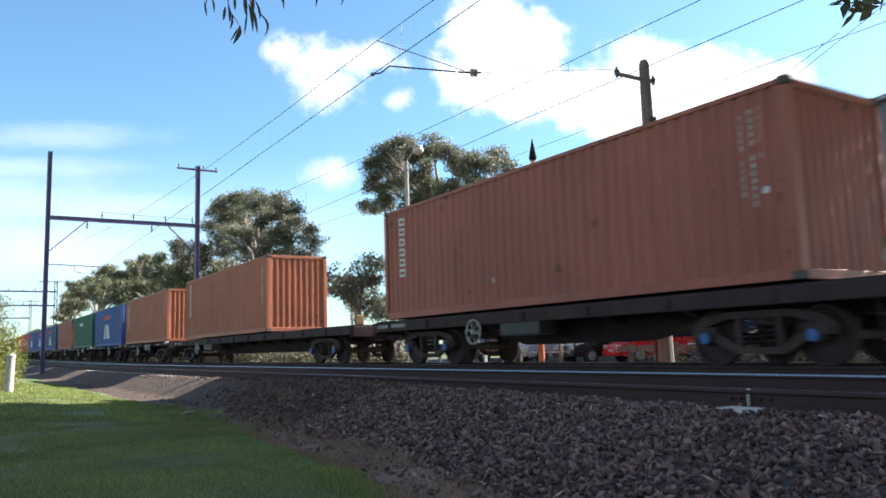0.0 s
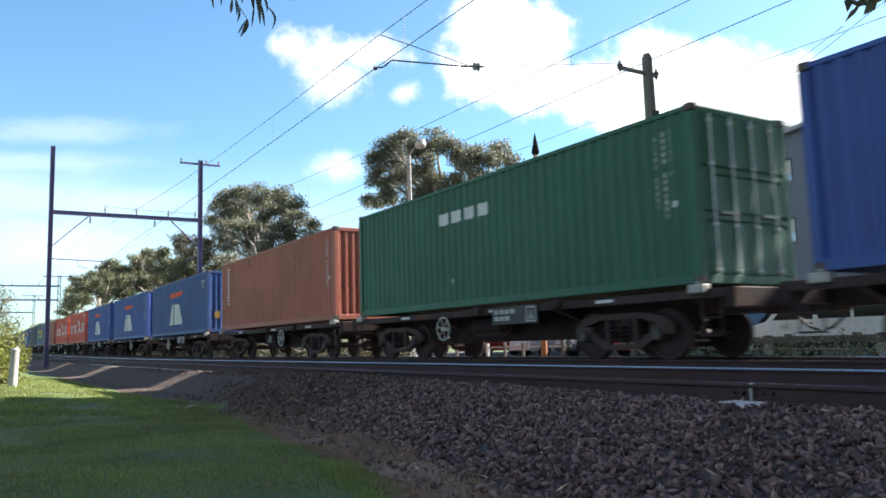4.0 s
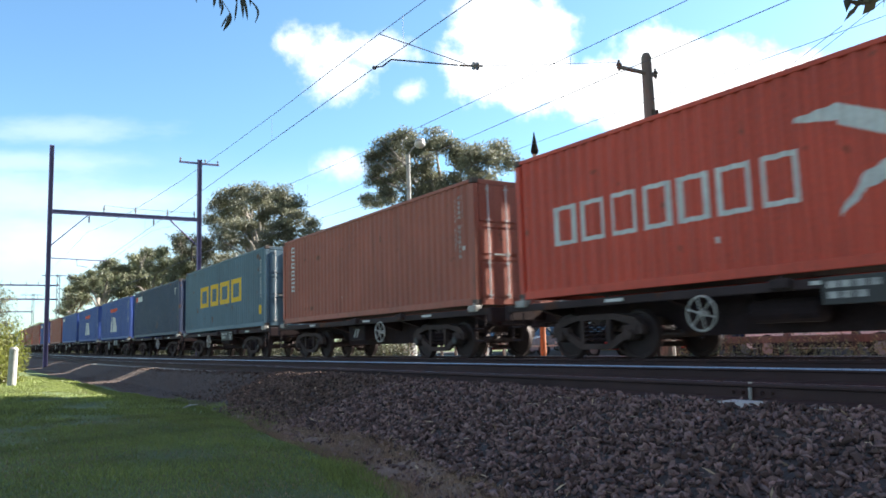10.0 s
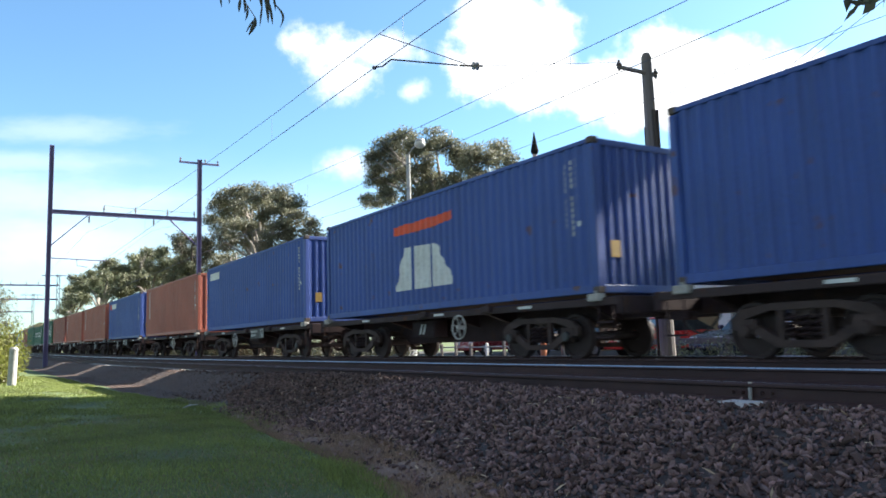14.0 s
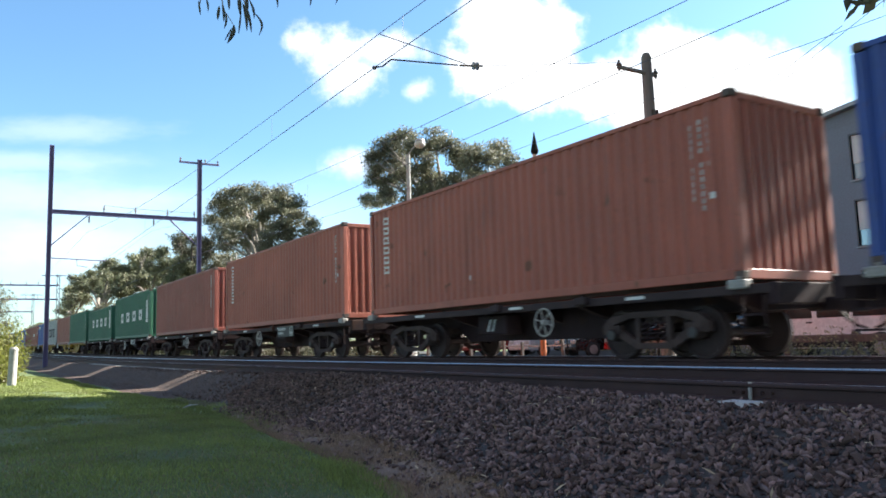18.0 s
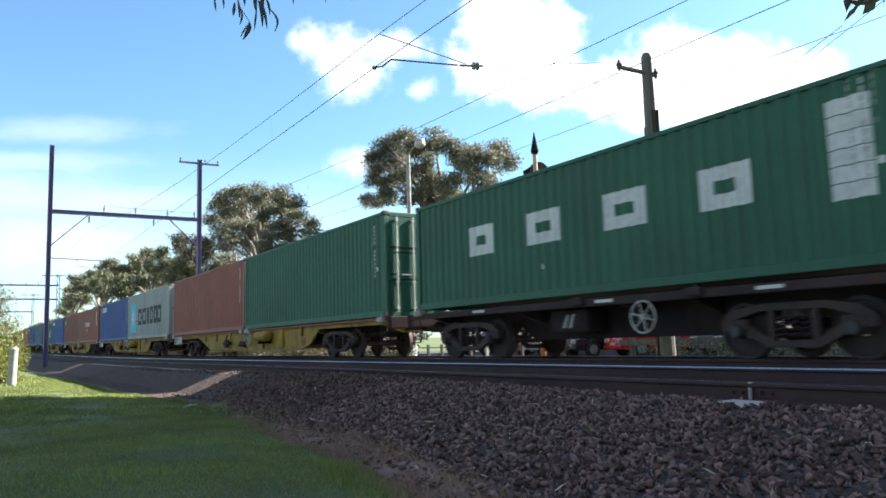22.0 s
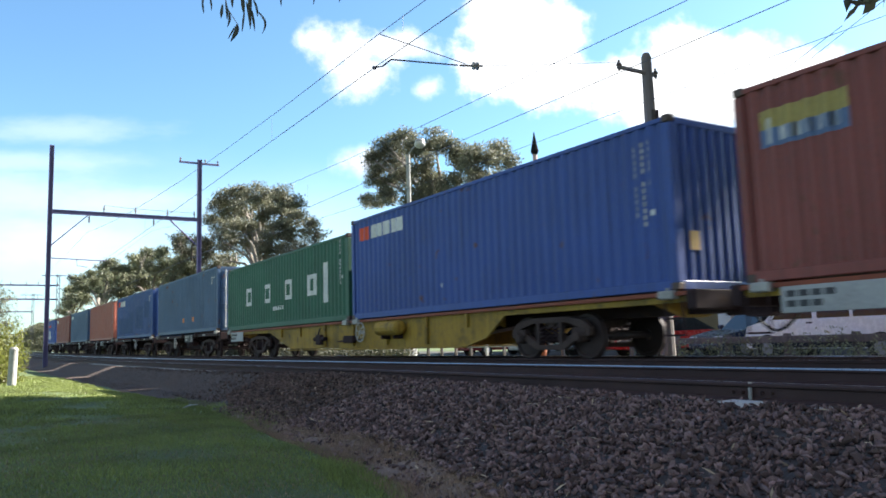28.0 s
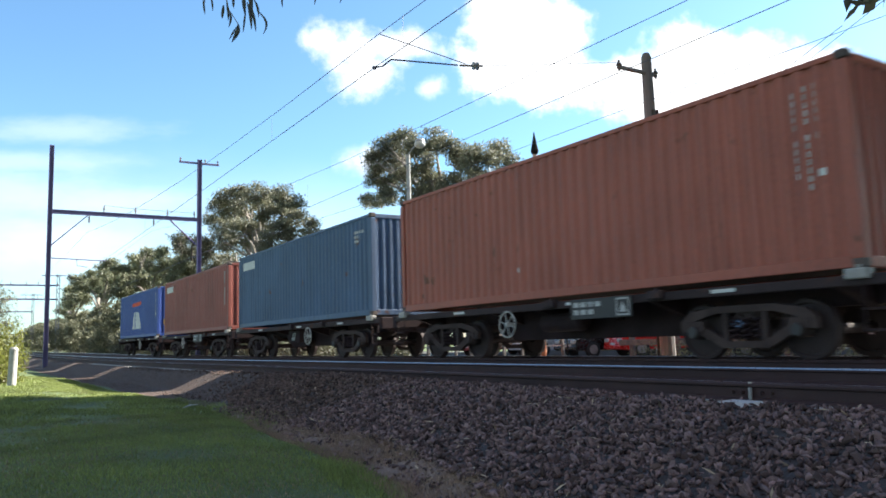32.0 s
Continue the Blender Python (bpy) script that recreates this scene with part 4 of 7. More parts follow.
def portal(x):
    """Two upright masts with a beam over both tracks."""
    z0 = grade(x)
    p = thing("overhead_portal", "blue-grey steel portal mast carrying the overhead wires", "mast", "portals over the tracks", at=pose(x, 0, z0))
    for y, r in ((4.66, 0.115), (14.2, 0.125)):
        g = Geo()
        for s in (-1, 1):
            g.box(-r, r, y + s * r - 0.02, y + s * r + 0.02, -0.6, 13.9)
        g.box(-0.02, 0.02, y - r, y + r, -0.6, 13.9)
        part("mast", g, MAST_PAINT, p)
        part("footing", Geo().bevel(-0.35, 0.35, y - 0.35, y + 0.35, -1.1, -0.68, 0.04), CONCRETE, p)
    beam = Geo().box(-0.10, 0.10, 4.78, 14.07, 9.37, 9.40).box(-0.10, 0.10, 4.78, 14.07, 9.60, 9.63).box(-0.07, 0.07, 4.78, 14.07, 9.40, 9.60)
    part("beam", beam, MAST_PAINT, p)
    part("stay", Geo().tube((0, 4.75, 7.25), (0, 6.9, 9.35), 0.035, n=6), MAST_PAINT, p)
    for dx in (-0.06, 0.06):
        part("stay", Geo().tube((dx, 14.1, 7.6), (dx, 12.2, 9.35), 0.04, n=6), MAST_PAINT, p)
    part("crossarm", Geo().bevel(-0.06, 0.06, 12.75, 15.6, 13.55, 13.68, 0.01), MAST_PAINT, p)
    for y in (12.85, 14.6, 15.5):
        part("insulator", Geo().tube((0, y, 13.68), (0, y, 13.95), 0.05, 0.03, n=8).ball((0, y, 13.85), 0.08, 0.5, 8, 4), INSULATOR, p)
    for y in (7.9, 9.9, 12.0, 13.85):
        part("insulator", Geo().tube((0, y, 9.65), (0, y, 10.1), 0.035, n=6).ball((0, y, 9.85), 0.09, 0.5, 8, 4), INSULATOR, p)
    part("feeder_wire", Geo().path([(0, 7.9, 10.1), (0, 9.9, 10.0), (0, 12.0, 9.98), (0, 13.85, 9.95)], [0.012] * 4, 5), WIRE, p)
    for y in (7.0, 11.1):
        g = Geo().tube((0, y, 9.36), (0, y, 8.85), 0.03, n=6)
        for k in range(3):
            g.ball((0, y, 9.2 - k * 0.12), 0.09, 0.4, 8, 4)
        part("insulator", g, INSULATOR, p)
    part("bracket_arm", Geo().tube((0, 4.75, 6.45), (0, 8.1, 6.35), 0.035, n=6).tube((0, 6.3, 6.4), (0, 6.35, 6.0), 0.02, n=5).tube((0, 6.35, 6.0), (0, 6.95, 5.9), 0.02, n=5), MAST_PAINT, p)
    return p


portal(-55.0)


def lattice_portal(x, top, beams):
    """An older portal on lattice masts."""
    p = thing("overhead_portal", "grey lattice portal mast far along the line", "mast", "portals over the tracks", at=pose(x, 0, grade(x)))
    for y in (4.66, 14.2):
        g = Geo()
        for dx in (-0.22, 0.22):
            for dy in (-0.22, 0.22):
                g.box(dx - 0.04, dx + 0.04, y + dy - 0.04, y + dy + 0.04, -0.6, top)
        n = int(top / 0.7)
        for k in range(n):
            z0, z1, s = k * 0.7, k * 0.7 + 0.7, 1 if k % 2 else -1
            for dx in (-0.22, 0.22):
                g.tube((dx, y - 0.22 * s, z0), (dx, y + 0.22 * s, z1), 0.035, n=4)
            g.tube((-0.22 * s, y - 0.22, z0), (0.22 * s, y - 0.22, z1), 0.035, n=4)
        part("mast", g, GREY_STEEL, p, "lattice steel mast")
    part("crossarm", Geo().bevel(-0.06, 0.06, 11.6, 16.2, top - 0.35, top - 0.22, 0.01), MAST_PAINT, p)
    for z in beams:
        part("beam", Geo().bevel(-0.09, 0.09, 4.66, 14.2, z - 0.13, z + 0.13, 0.01), MAST_PAINT, p)
        for y in (7.0, 9.3, 11.1):
            part("insulator", Geo().tube((0, y, z + 0.132), (0, y, z + 0.6), 0.06, n=6), INSULATOR, p)
    return p


lattice_portal(-148.0, 13.4, (11.4, 9.0))
lattice_portal(-202.0, 13.3, (9.1,))


def wire(pts, r=0.014, word="dark overhead wire above the track"):
    g = Geo().path(pts, [r] * len(pts), 6)
    return tagged(part("overhead_wire", g, WIRE), word, "wire", "overhead wires", "structure")


def sagging(y, ends_z, sag, r=0.014):
    """A wire hung from the spans' ends; ends_z: rows of (x, z)."""
    pts = []
    for (x0, z0), (x1, z1) in zip(ends_z[:-1], ends_z[1:]):
        for k in range(8):
            u = k / 8
            pts.append((x0 + (x1 - x0) * u, y, z0 + (z1 - z0) * u - 4 * sag * u * (1 - u)))
    pts.append((ends_z[-1][0], y, ends_z[-1][1]))
    return wire(pts, r)


sagging(6.9, [(30, 6.05), (-13.3, 5.95), (-55, 5.6), (-148, 6.2), (-202, 6.6)], 0.02, 0.009)
sagging(6.9, [(30, 7.6), (-13.2, 6.58), (-55, 8.3), (-148, 8.8), (-202, 9.2)], 0.50, 0.008)
sagging(11.0, [(30, 5.7), (-13.0, 5.66), (-55, 5.55), (-148, 6.2), (-202, 6.6)], 0.03, 0.0075)
sagging(11.0, [(30, 7.6), (-13.0, 6.5), (-55, 8.6), (-148, 8.9), (-202, 9.2)], 0.45, 0.0075)
sagging(14.4, [(30, 6.9), (-13.0, 6.25), (-55, 7.2), (-137, 7.9)], 0.3, 0.006)
for wx, wy, za, zb in ((-12.1, 6.9, 5.95, 6.6), (-19.35, 6.9, 5.9, 6.48), (-27, 6.9, 5.87, 6.45), (-36, 6.9, 5.85, 6.6), (-12.0, 11.0, 5.66, 6.5), (-26.9, 11.0, 5.7, 6.45), (-19.5, 11.0, 5.68, 6.45), (-36, 11.0, 5.74, 6.75)):
    wire([(wx, wy, za), (wx, wy, zb)], 0.004, "thin dropper between two overhead wires")
wire([(-7.7, 14.0, 6.15), (-27.6, 31.0, 9.2)], 0.007, "slack service cable to the apartment building")
wire([(-6.6, 13.6, 6.2), (-25.4, 31.0, 9.4)], 0.007, "slack service cable to the apartment building")

PALE_INSULATOR = material("pale_brown_porcelain", (0.30, 0.25, 0.21), rough=0.3, dark=0.8, scale=3, fine=20, bump=0)
pull = thing("registration_arm", "steel pull-off arm holding the contact wire", "arm")
part("arm", Geo().path([(-13.33, 6.9, 5.96), (-13.25, 7.05, 5.98), (-13.15, 7.2, 6.12), (-12.75, 8.55, 6.10)], [0.017] * 4, 6), WIRE, pull)
part("clamp", Geo().bevel(-13.38, -13.30, 6.88, 6.95, 5.93, 5.99, 0.008), WIRE, pull)
part("stay_wire", Geo().tube((-13.05, 6.9, 6.56), (-12.7, 8.72, 6.14), 0.010, n=5), WIRE, pull)
g = Geo().tube((-12.74, 8.6, 6.1), (-12.66, 9.12, 6.15), 0.025, n=6)
for k in range(2):
    g.tube((-12.69 + 0.015 * k, 8.9 + 0.08 * k, 6.125), (-12.683 + 0.015 * k, 8.93 + 0.08 * k, 6.128), 0.085, n=12)
part("insulator", g, PALE_INSULATOR, pull)
part("span_wire", Geo().tube((-12.66, 9.1, 6.15), (-12.98, 13.5, 7.1), 0.006, n=5), WIRE, pull)

POLE_STEEL = material("brown_channel_steel", (0.05, 0.034, 0.028), rough=0.8, dark=0.6, scale=2, fine=20, bump=0.1)
pole = thing("wire_pole", "weathered timber pole strapped to steel channels", "pole", at=pose(-13.0, 14.5, 0))
part("post", Geo().path([(0.05, 0.05, -0.6), (0.0, 0.0, 4.5), (-0.02, 0, 7.42), (-0.02, 0, 7.52)], [0.19, 0.155, 0.125, 0.08], 12), WOOD_POLE, pole)
for s in (-1, 1):
    part("channel", Geo().box(s * 0.02 + 0.13, s * 0.02 + 0.15, -0.07, 0.07, -0.5, 6.0).box(0.15 + s * 0.02, 0.18 + s * 0.02, s * 0.07 - 0.01, s * 0.07 + 0.01, -0.5, 6.0), POLE_STEEL, pole)
part("strap", Geo().ring((0.06, 0, 2.95), 0.23, 0.02, "z", 16, 5), PALE_METAL, pole)
part("strap", Geo().ring((0.06, 0, 3.1), 0.23, 0.02, "z", 16, 5), PALE_METAL, pole)
part("arm", Geo().bevel(-0.04, 0.04, -1.05, 0.32, 6.95, 7.03, 0.01), WOOD_POLE, pole)
for y in (-1.0, 0.28):
    part("insulator", Geo().tube((0, y, 6.9), (0, y, 7.16), 0.03, n=6).ball((0, y, 7.05), 0.075, 0.8, 8, 5), INSULATOR, pole)
part("conduit", Geo().tube((-0.13, -0.1, -0.5), (-0.10, -0.1, 5.6), 0.03, n=6), POLE_STEEL, pole)

# ---------------------------------------------------------------- signal, street lamp
SIGNAL_ORANGE = material("faded_orange_post", (0.42, 0.13, 0.05), rough=0.7, dark=0.6, scale=1.5, fine=20, bump=0.15, streak=0.5, rust=0.3)
SIGNAL_PALE = material("pale_pink_post", (0.52, 0.36, 0.30), rough=0.7, dark=0.7, scale=1.5, fine=20, bump=0.15)
SIGNAL_BLACK = material("matt_black_signal", (0.014, 0.014, 0.014), rough=0.95, sheen=0.05, dark=0.7, scale=2, fine=20, bump=0.05)
sig = thing("railway_signal", "tall orange signal post with a round black target and ladder", "signal", at=pose(-19.42, 16.0, 0))
part("post", Geo().tube((0, 0, -0.5), (0, 0, 4.1), 0.095, 0.085, n=12), SIGNAL_ORANGE, sig)
part("post_top", Geo().tube((0, 0, 4.1), (0, 0, 6.55), 0.08, 0.075, n=12), SIGNAL_PALE, sig, "pale upper post")
part("finial", Geo().tube((0, 0, 6.5), (0, 0, 6.62), 0.09, 0.14, n=10).tube((0, 0, 6.62), (0, 0, 7.26), 0.13, 0.01, n=10), SIGNAL_BLACK, sig)
part("target", Geo().tube((-0.15, 0.28, 5.85), (-0.11, 0.28, 5.85), 0.46, n=28), SIGNAL_BLACK, sig, "round matt black target")
for z in (6.02, 5.68):
    part("lamp_hood", Geo().tube((-0.28, 0.08, z), (-0.62, 0.08, z - 0.02), 0.12, n=10), SIGNAL_BLACK, sig)
part("target_box", Geo().bevel(-0.30, -0.17, -0.1, 0.3, 5.6, 6.1, 0.02), SIGNAL_BLACK, sig)
part("marker_light", Geo().tube((-0.28, -0.1, 4.72), (0.0, -0.1, 4.72), 0.13, n=12).box(-0.1, 0.05, -0.12, -0.02, 4.6, 4.84), SIGNAL_BLACK, sig)
for y in (0.35, 0.75):
    part("ladder_rail", Geo().path([(0.25, y, 5.6), (0.45, y, 5.2), (0.75, y + 0.05, -0.45)], [0.02] * 3, 6), SIGNAL_BLACK, sig)
for k in range(18):
    z = -0.1 + k * 0.3
    x = 0.75 - 0.053 * (z + 0.45)
    part("rung", Geo().tube((x, 0.35, z), (x, 0.78, z), 0.012, n=5), SIGNAL_BLACK, sig)
part("platform", Geo().box(-0.15, 0.55, 0.05, 0.85, 4.28, 4.31), PALE_METAL, sig)
part("guard_rail", Geo().path([(0.15, 0.1, 5.5), (0.6, 0.5, 5.62), (1.1, 1.0, 5.5)], [0.018] * 3, 6).path([(1.1, 1.0, 5.5), (1.0, 0.9, 4.3)], [0.018] * 2, 6).path([(0.1, 0.3, 5.1), (1.1, 1.0, 5.5)], [0.015] * 2, 6), SIGNAL_BLACK, sig)
part("cable", Geo().path([(0.1, 0.1, 5.4), (0.18, 0.12, 4.9), (0.1, 0.1, 4.5)], [0.012] * 3, 5), BLACK_RUBBER, sig)

LAMP_GLASS = material("milky_lamp_cover", (0.42, 0.40, 0.36), rough=0.3, dark=0.9, scale=2, fine=20, bump=0)
lp = thing("street_lamp", "slim pale street lamp with a round head", "street lamp", at=pose(-31.4, 18.0, 0))
part("pole", Geo().tube((0, 0, -0.5), (0, 0, 9.4), 0.13, 0.10, n=10), CONCRETE, lp)
part("arm", Geo().path([(0, 0, 9.35), (0.4, 0, 9.6), (0.95, 0, 9.72)], [0.04, 0.035, 0.03], 6), PALE_METAL, lp)
part("head", Geo().ball((1.15, 0, 9.66), 0.27, 0.75, 14, 8), LAMP_GLASS, lp, "round milky lamp head")
part("cap", Geo().ball((1.15, 0, 9.80), 0.24, 0.5, 14, 6), PALE_METAL, lp)

# ---------------------------------------------------------------- apartment building
WALL_GREY = material("blue_grey_render", (0.155, 0.18, 0.22), rough=0.85, dark=0.88, scale=0.4, fine=14, bump=0.1)
WALL_OCHRE = material("ochre_render", (0.30, 0.225, 0.125), rough=0.85, dark=0.85, scale=0.4, fine=14, bump=0.1)
WALL_WHITE = material("off_white_render", (0.58, 0.57, 0.56), rough=0.85, dark=0.88, scale=0.4, fine=14, bump=0.1)
ROOF_METAL = material("grey_roof_sheet", (0.30, 0.31, 0.33), rough=0.5, metal=0.3, dark=0.8, scale=0.5, fine=14, bump=0.1)
PANE = bpy.data.materials.new("window_glass")
PANE.use_nodes = True
pn = PANE.node_tree.nodes["Principled BSDF"]
pn.inputs["Base Color"].default_value, pn.inputs["Roughness"].default_value, pn.inputs["Metallic"].default_value = (0.30, 0.34, 0.36, 1), 0.06, 0.6
GLASS_GREEN = bpy.data.materials.new("balustrade_glass")
GLASS_GREEN.use_nodes = True
pn = GLASS_GREEN.node_tree.nodes["Principled BSDF"]
pn.inputs["Base Color"].default_value, pn.inputs["Roughness"].default_value = (0.13, 0.185, 0.21, 1), 0.15
FRAME_GREY = material("grey_window_frame", (0.07, 0.075, 0.085), rough=0.5, dark=0.8, scale=2, fine=20, bump=0)
FY = 32.0
house = thing("apartment_building", "three-storey apartment building in grey, white and ochre render", "building")


def window(x0, x1, z0, z1, y):
    """A window let into the wall's face at y."""
    w = part("window", Geo().box(x0, x1, y + 0.10, y + 0.16, z0, z1), PANE, house)
    fr = Geo()
    for a in ((x0 - 0.06, x0, z0 - 0.06, z1 + 0.06), (x1, x1 + 0.06, z0 - 0.06, z1 + 0.06), (x0, x1, z0 - 0.06, z0), (x0, x1, z1, z1 + 0.06)):
        fr.box(a[0], a[1], y - 0.02, y + 0.14, a[2], a[3])
    part("frame", fr, FRAME_GREY, w)
    part("sill", Geo().box(x0 - 0.1, x1 + 0.1, y - 0.08, y + 0.02, z0 - 0.1, z0 - 0.06), ROOF_METAL, w)
    part("blind", Geo().box(x0 + 0.02, x1 - 0.02, y + 0.085, y + 0.098, z0 + (z1 - z0) * 0.35, z1 - 0.02), WALL_WHITE, w)


def holed_wall(x0, x1, z0, z1, y0, y1, holes, mat, name="wall"):
    """A wall with openings; holes: (x0, x1, z0, z1)."""
    g = Geo()
    xs = sorted({x0, x1, *[h[0] for h in holes], *[h[1] for h in holes]})
    for a, b in zip(xs[:-1], xs[1:]):
        spans = sorted((h[2], h[3]) for h in holes if h[0] <= a + 1e-6 and h[1] >= b - 1e-6)
        z = z0
        for p, q in spans:
            g.box(a, b, y0, y1, z, p)
            z = q
        g.box(a, b, y0, y1, z, z1)
    return part(name, g, mat, house)


gw = [(-21.2, -20.6, 7.3, 8.3), (-21.25, -20.65, 4.5, 5.55), (-17.75, -16.85, 6.75, 8.65), (-17.75, -16.85, 3.9, 5.8), (-13.0, -12.0, 6.75, 8.65), (-13.0, -12.0, 3.9, 5.8), (-21.2, -20.6, 1.5, 2.6), (-17.75, -16.85, 0.9, 2.8)]
holed_wall(-22.2, -7.0, -0.45, 9.1, FY, FY + 0.3, gw, WALL_GREY)
for a in gw:
    window(*a, FY)
part("gable", Geo().prism([(-22.2, 9.1), (-7.0, 9.1), (-7.0, 10.6), (-16.0, 9.95), (-22.2, 9.25)], "y", FY, FY + 0.3), WALL_GREY, house)
part("side_wall", Geo().box(-22.2, -21.9, FY + 0.3, FY + 9, -0.45, 9.2), WALL_GREY, house)
part("side_wall", Geo().box(-7.3, -7.0, FY + 0.3, FY + 9, -0.45, 10.5), WALL_GREY, house)
part("back_wall", Geo().box(-38.0, -7.0, FY + 9, FY + 9.3, -0.45, 9.0), WALL_GREY, house)
part("roof", Geo().prism([(-22.5, 9.22), (-16.0, 9.98), (-6.7, 10.64), (-6.7, 10.82), (-16.0, 10.16), (-22.5, 9.40)], "y", FY - 0.35, FY + 9.4), ROOF_METAL, house, "sheet-metal roof with overhang")
for x in (-22.05, -16.55):
    dp = part("downpipe", Geo().tube((x, FY - 0.08, -0.3), (x, FY - 0.08, 8.75), 0.055, n=8), WALL_WHITE, house)
    part("rain_head", Geo().bevel(x - 0.17, x + 0.17, FY - 0.28, FY - 0.003, 8.7, 9.1, 0.03), WALL_WHITE, dp)
# recessed ochre wall with dark glazed doors behind the balconies
och = [(-27.2, -25.6, 5.9, 8.0), (-27.2, -25.6, 3.1, 5.3), (-23.3, -22.9, 6.0, 8.0), (-23.3, -22.9, 3.3, 5.3), (-31.6, -29.9, 5.3, 7.4), (-31.6, -29.9, 2.6, 4.8), (-36.4, -34.9, 4.9, 7.0), (-36.4, -34.9, 2.3, 4.5)]
holed_wall(-38.0, -22.2, -0.45, 8.75, FY + 1.9, FY + 2.2, och, WALL_OCHRE)
for a in och:
    window(*a, FY + 1.9)
up = [(-27.2, -26.5, 8.95, 9.75), (-25.1, -24.45, 8.95, 9.85), (-30.4, -29.8, 8.9, 9.5), (-33.2, -32.6, 8.85, 9.35)]
holed_wall(-34.5, -22.2, 8.75, 10.1, FY + 2.6, FY + 2.9, up, WALL_WHITE, "upper_wall")
for a in up:
    window(*a, FY + 2.6)
part("roof", Geo().prism([(-34.9, 9.55), (-30, 10.05), (-25, 10.35), (-21.9, 10.45), (-21.9, 10.65), (-25, 10.55), (-30, 10.25), (-35.1, 9.72)], "y", FY + 1.0, FY + 9.4), ROOF_METAL, house, "low curved roof with a deep eave")
part("roof", Geo().prism([(-39, 8.6), (-35.2, 8.9), (-35.2, 9.05), (-39.2, 8.75)], "y", FY + 1.4, FY + 9.4), ROOF_METAL, house)
part("upper_wall", Geo().box(-38.0, -35.2, FY + 2.6, FY + 2.9, 7.5, 8.8), WALL_WHITE, house)


def balcony(xa, xb, top):
    """A white frame of two piers with three decks and glazed rails."""
    b = part("balcony", Geo().bevel(xa, xb, FY - 0.05, FY + 1.9, top - 0.35, top, 0.02), WALL_WHITE, house, "white rendered balcony frame")
    part("fascia", Geo().box(xa - 0.05, xb + 0.05, FY - 0.1, FY + 1.9, top + 0.003, top + 0.06), ROOF_METAL, b)
    for x0, x1 in ((xa, xa + 0.35), (xb - 0.75, xb)):
        part("pier", Geo().bevel(x0, x1, FY - 0.03, FY + 0.5, -0.45, top - 0.353, 0.02), WALL_WHITE, b)
    for z in (top - 3.05, top - 5.7):
        part("deck", Geo().box(xa + 0.36, xb - 0.76, FY + 0.02, FY + 1.9, z - 0.22, z), WALL_WHITE, b)
        part("deck", Geo().box(xb + 0.003, xb + 0.9, FY + 0.5, FY + 1.9, z - 0.22, z), WALL_WHITE, b)
        n = 3
        for k in range(n):
            u0 = xa + 0.4 + (xb - xa - 1.2) * k / n
            u1 = xa + 0.4 + (xb - xa - 1.2) * (k + 1) / n
            part("glass_panel", Geo().box(u0 + 0.03, u1 - 0.03, FY + 0.08, FY + 0.10, z + 0.08, z + 1.0), GLASS_GREEN, b)
            part("baluster", Geo().box(u0 - 0.025, u0 + 0.02, FY + 0.06, FY + 0.12, z, z + 1.05), WALL_WHITE, b)
        part("glass_panel", Geo().box(xb + 0.02, xb + 0.85, FY + 0.55, FY + 0.57, z + 0.08, z + 1.0), GLASS_GREEN, b)
        part("handrail", Geo().box(xa + 0.36, xb - 0.76, FY + 0.05, FY + 0.13, z + 1.05, z + 1.10), WALL_WHITE, b)


balcony(-27.8, -24.4, 8.65)
balcony(-32.0, -29.1, 7.95)
balcony(-37.0, -34.1, 7.45)
chair = tagged(part("balcony_chair", Geo().box(-24.3, -23.9, FY + 1.0, FY + 1.4, 6.0, 6.05).box(-24.3, -23.9, FY + 1.36, FY + 1.4, 6.05, 6.5).box(-24.3, -24.26, FY + 1.0, FY + 1.04, 5.6, 6.0).box(-23.94, -23.9, FY + 1.0, FY + 1.04, 5.6, 6.0).box(-24.3, -24.26, FY + 1.36, FY + 1.4, 5.6, 6.0).box(-23.94, -23.9, FY + 1.36, FY + 1.4, 5.6, 6.0), SIGNAL_BLACK), "small dark chair on a balcony", "chair")
annexe = thing("low_annexe", "dark grey flat-roofed annexe beside the apartments", "building")
part("wall", Geo().box(-44.0, -38.2, 33.0, 40.0, -0.45, 5.6), WALL_GREY, annexe)
part("roof", Geo().box(-44.2, -38.1, 32.8, 40.2, 5.603, 5.8), ROOF_METAL, annexe)

# ---------------------------------------------------------------- car park
CAR_GLASS = material("dark_car_glass", (0.015, 0.016, 0.018), rough=0.12, dark=0.8, scale=2, fine=10, bump=0, sheen=0.35)


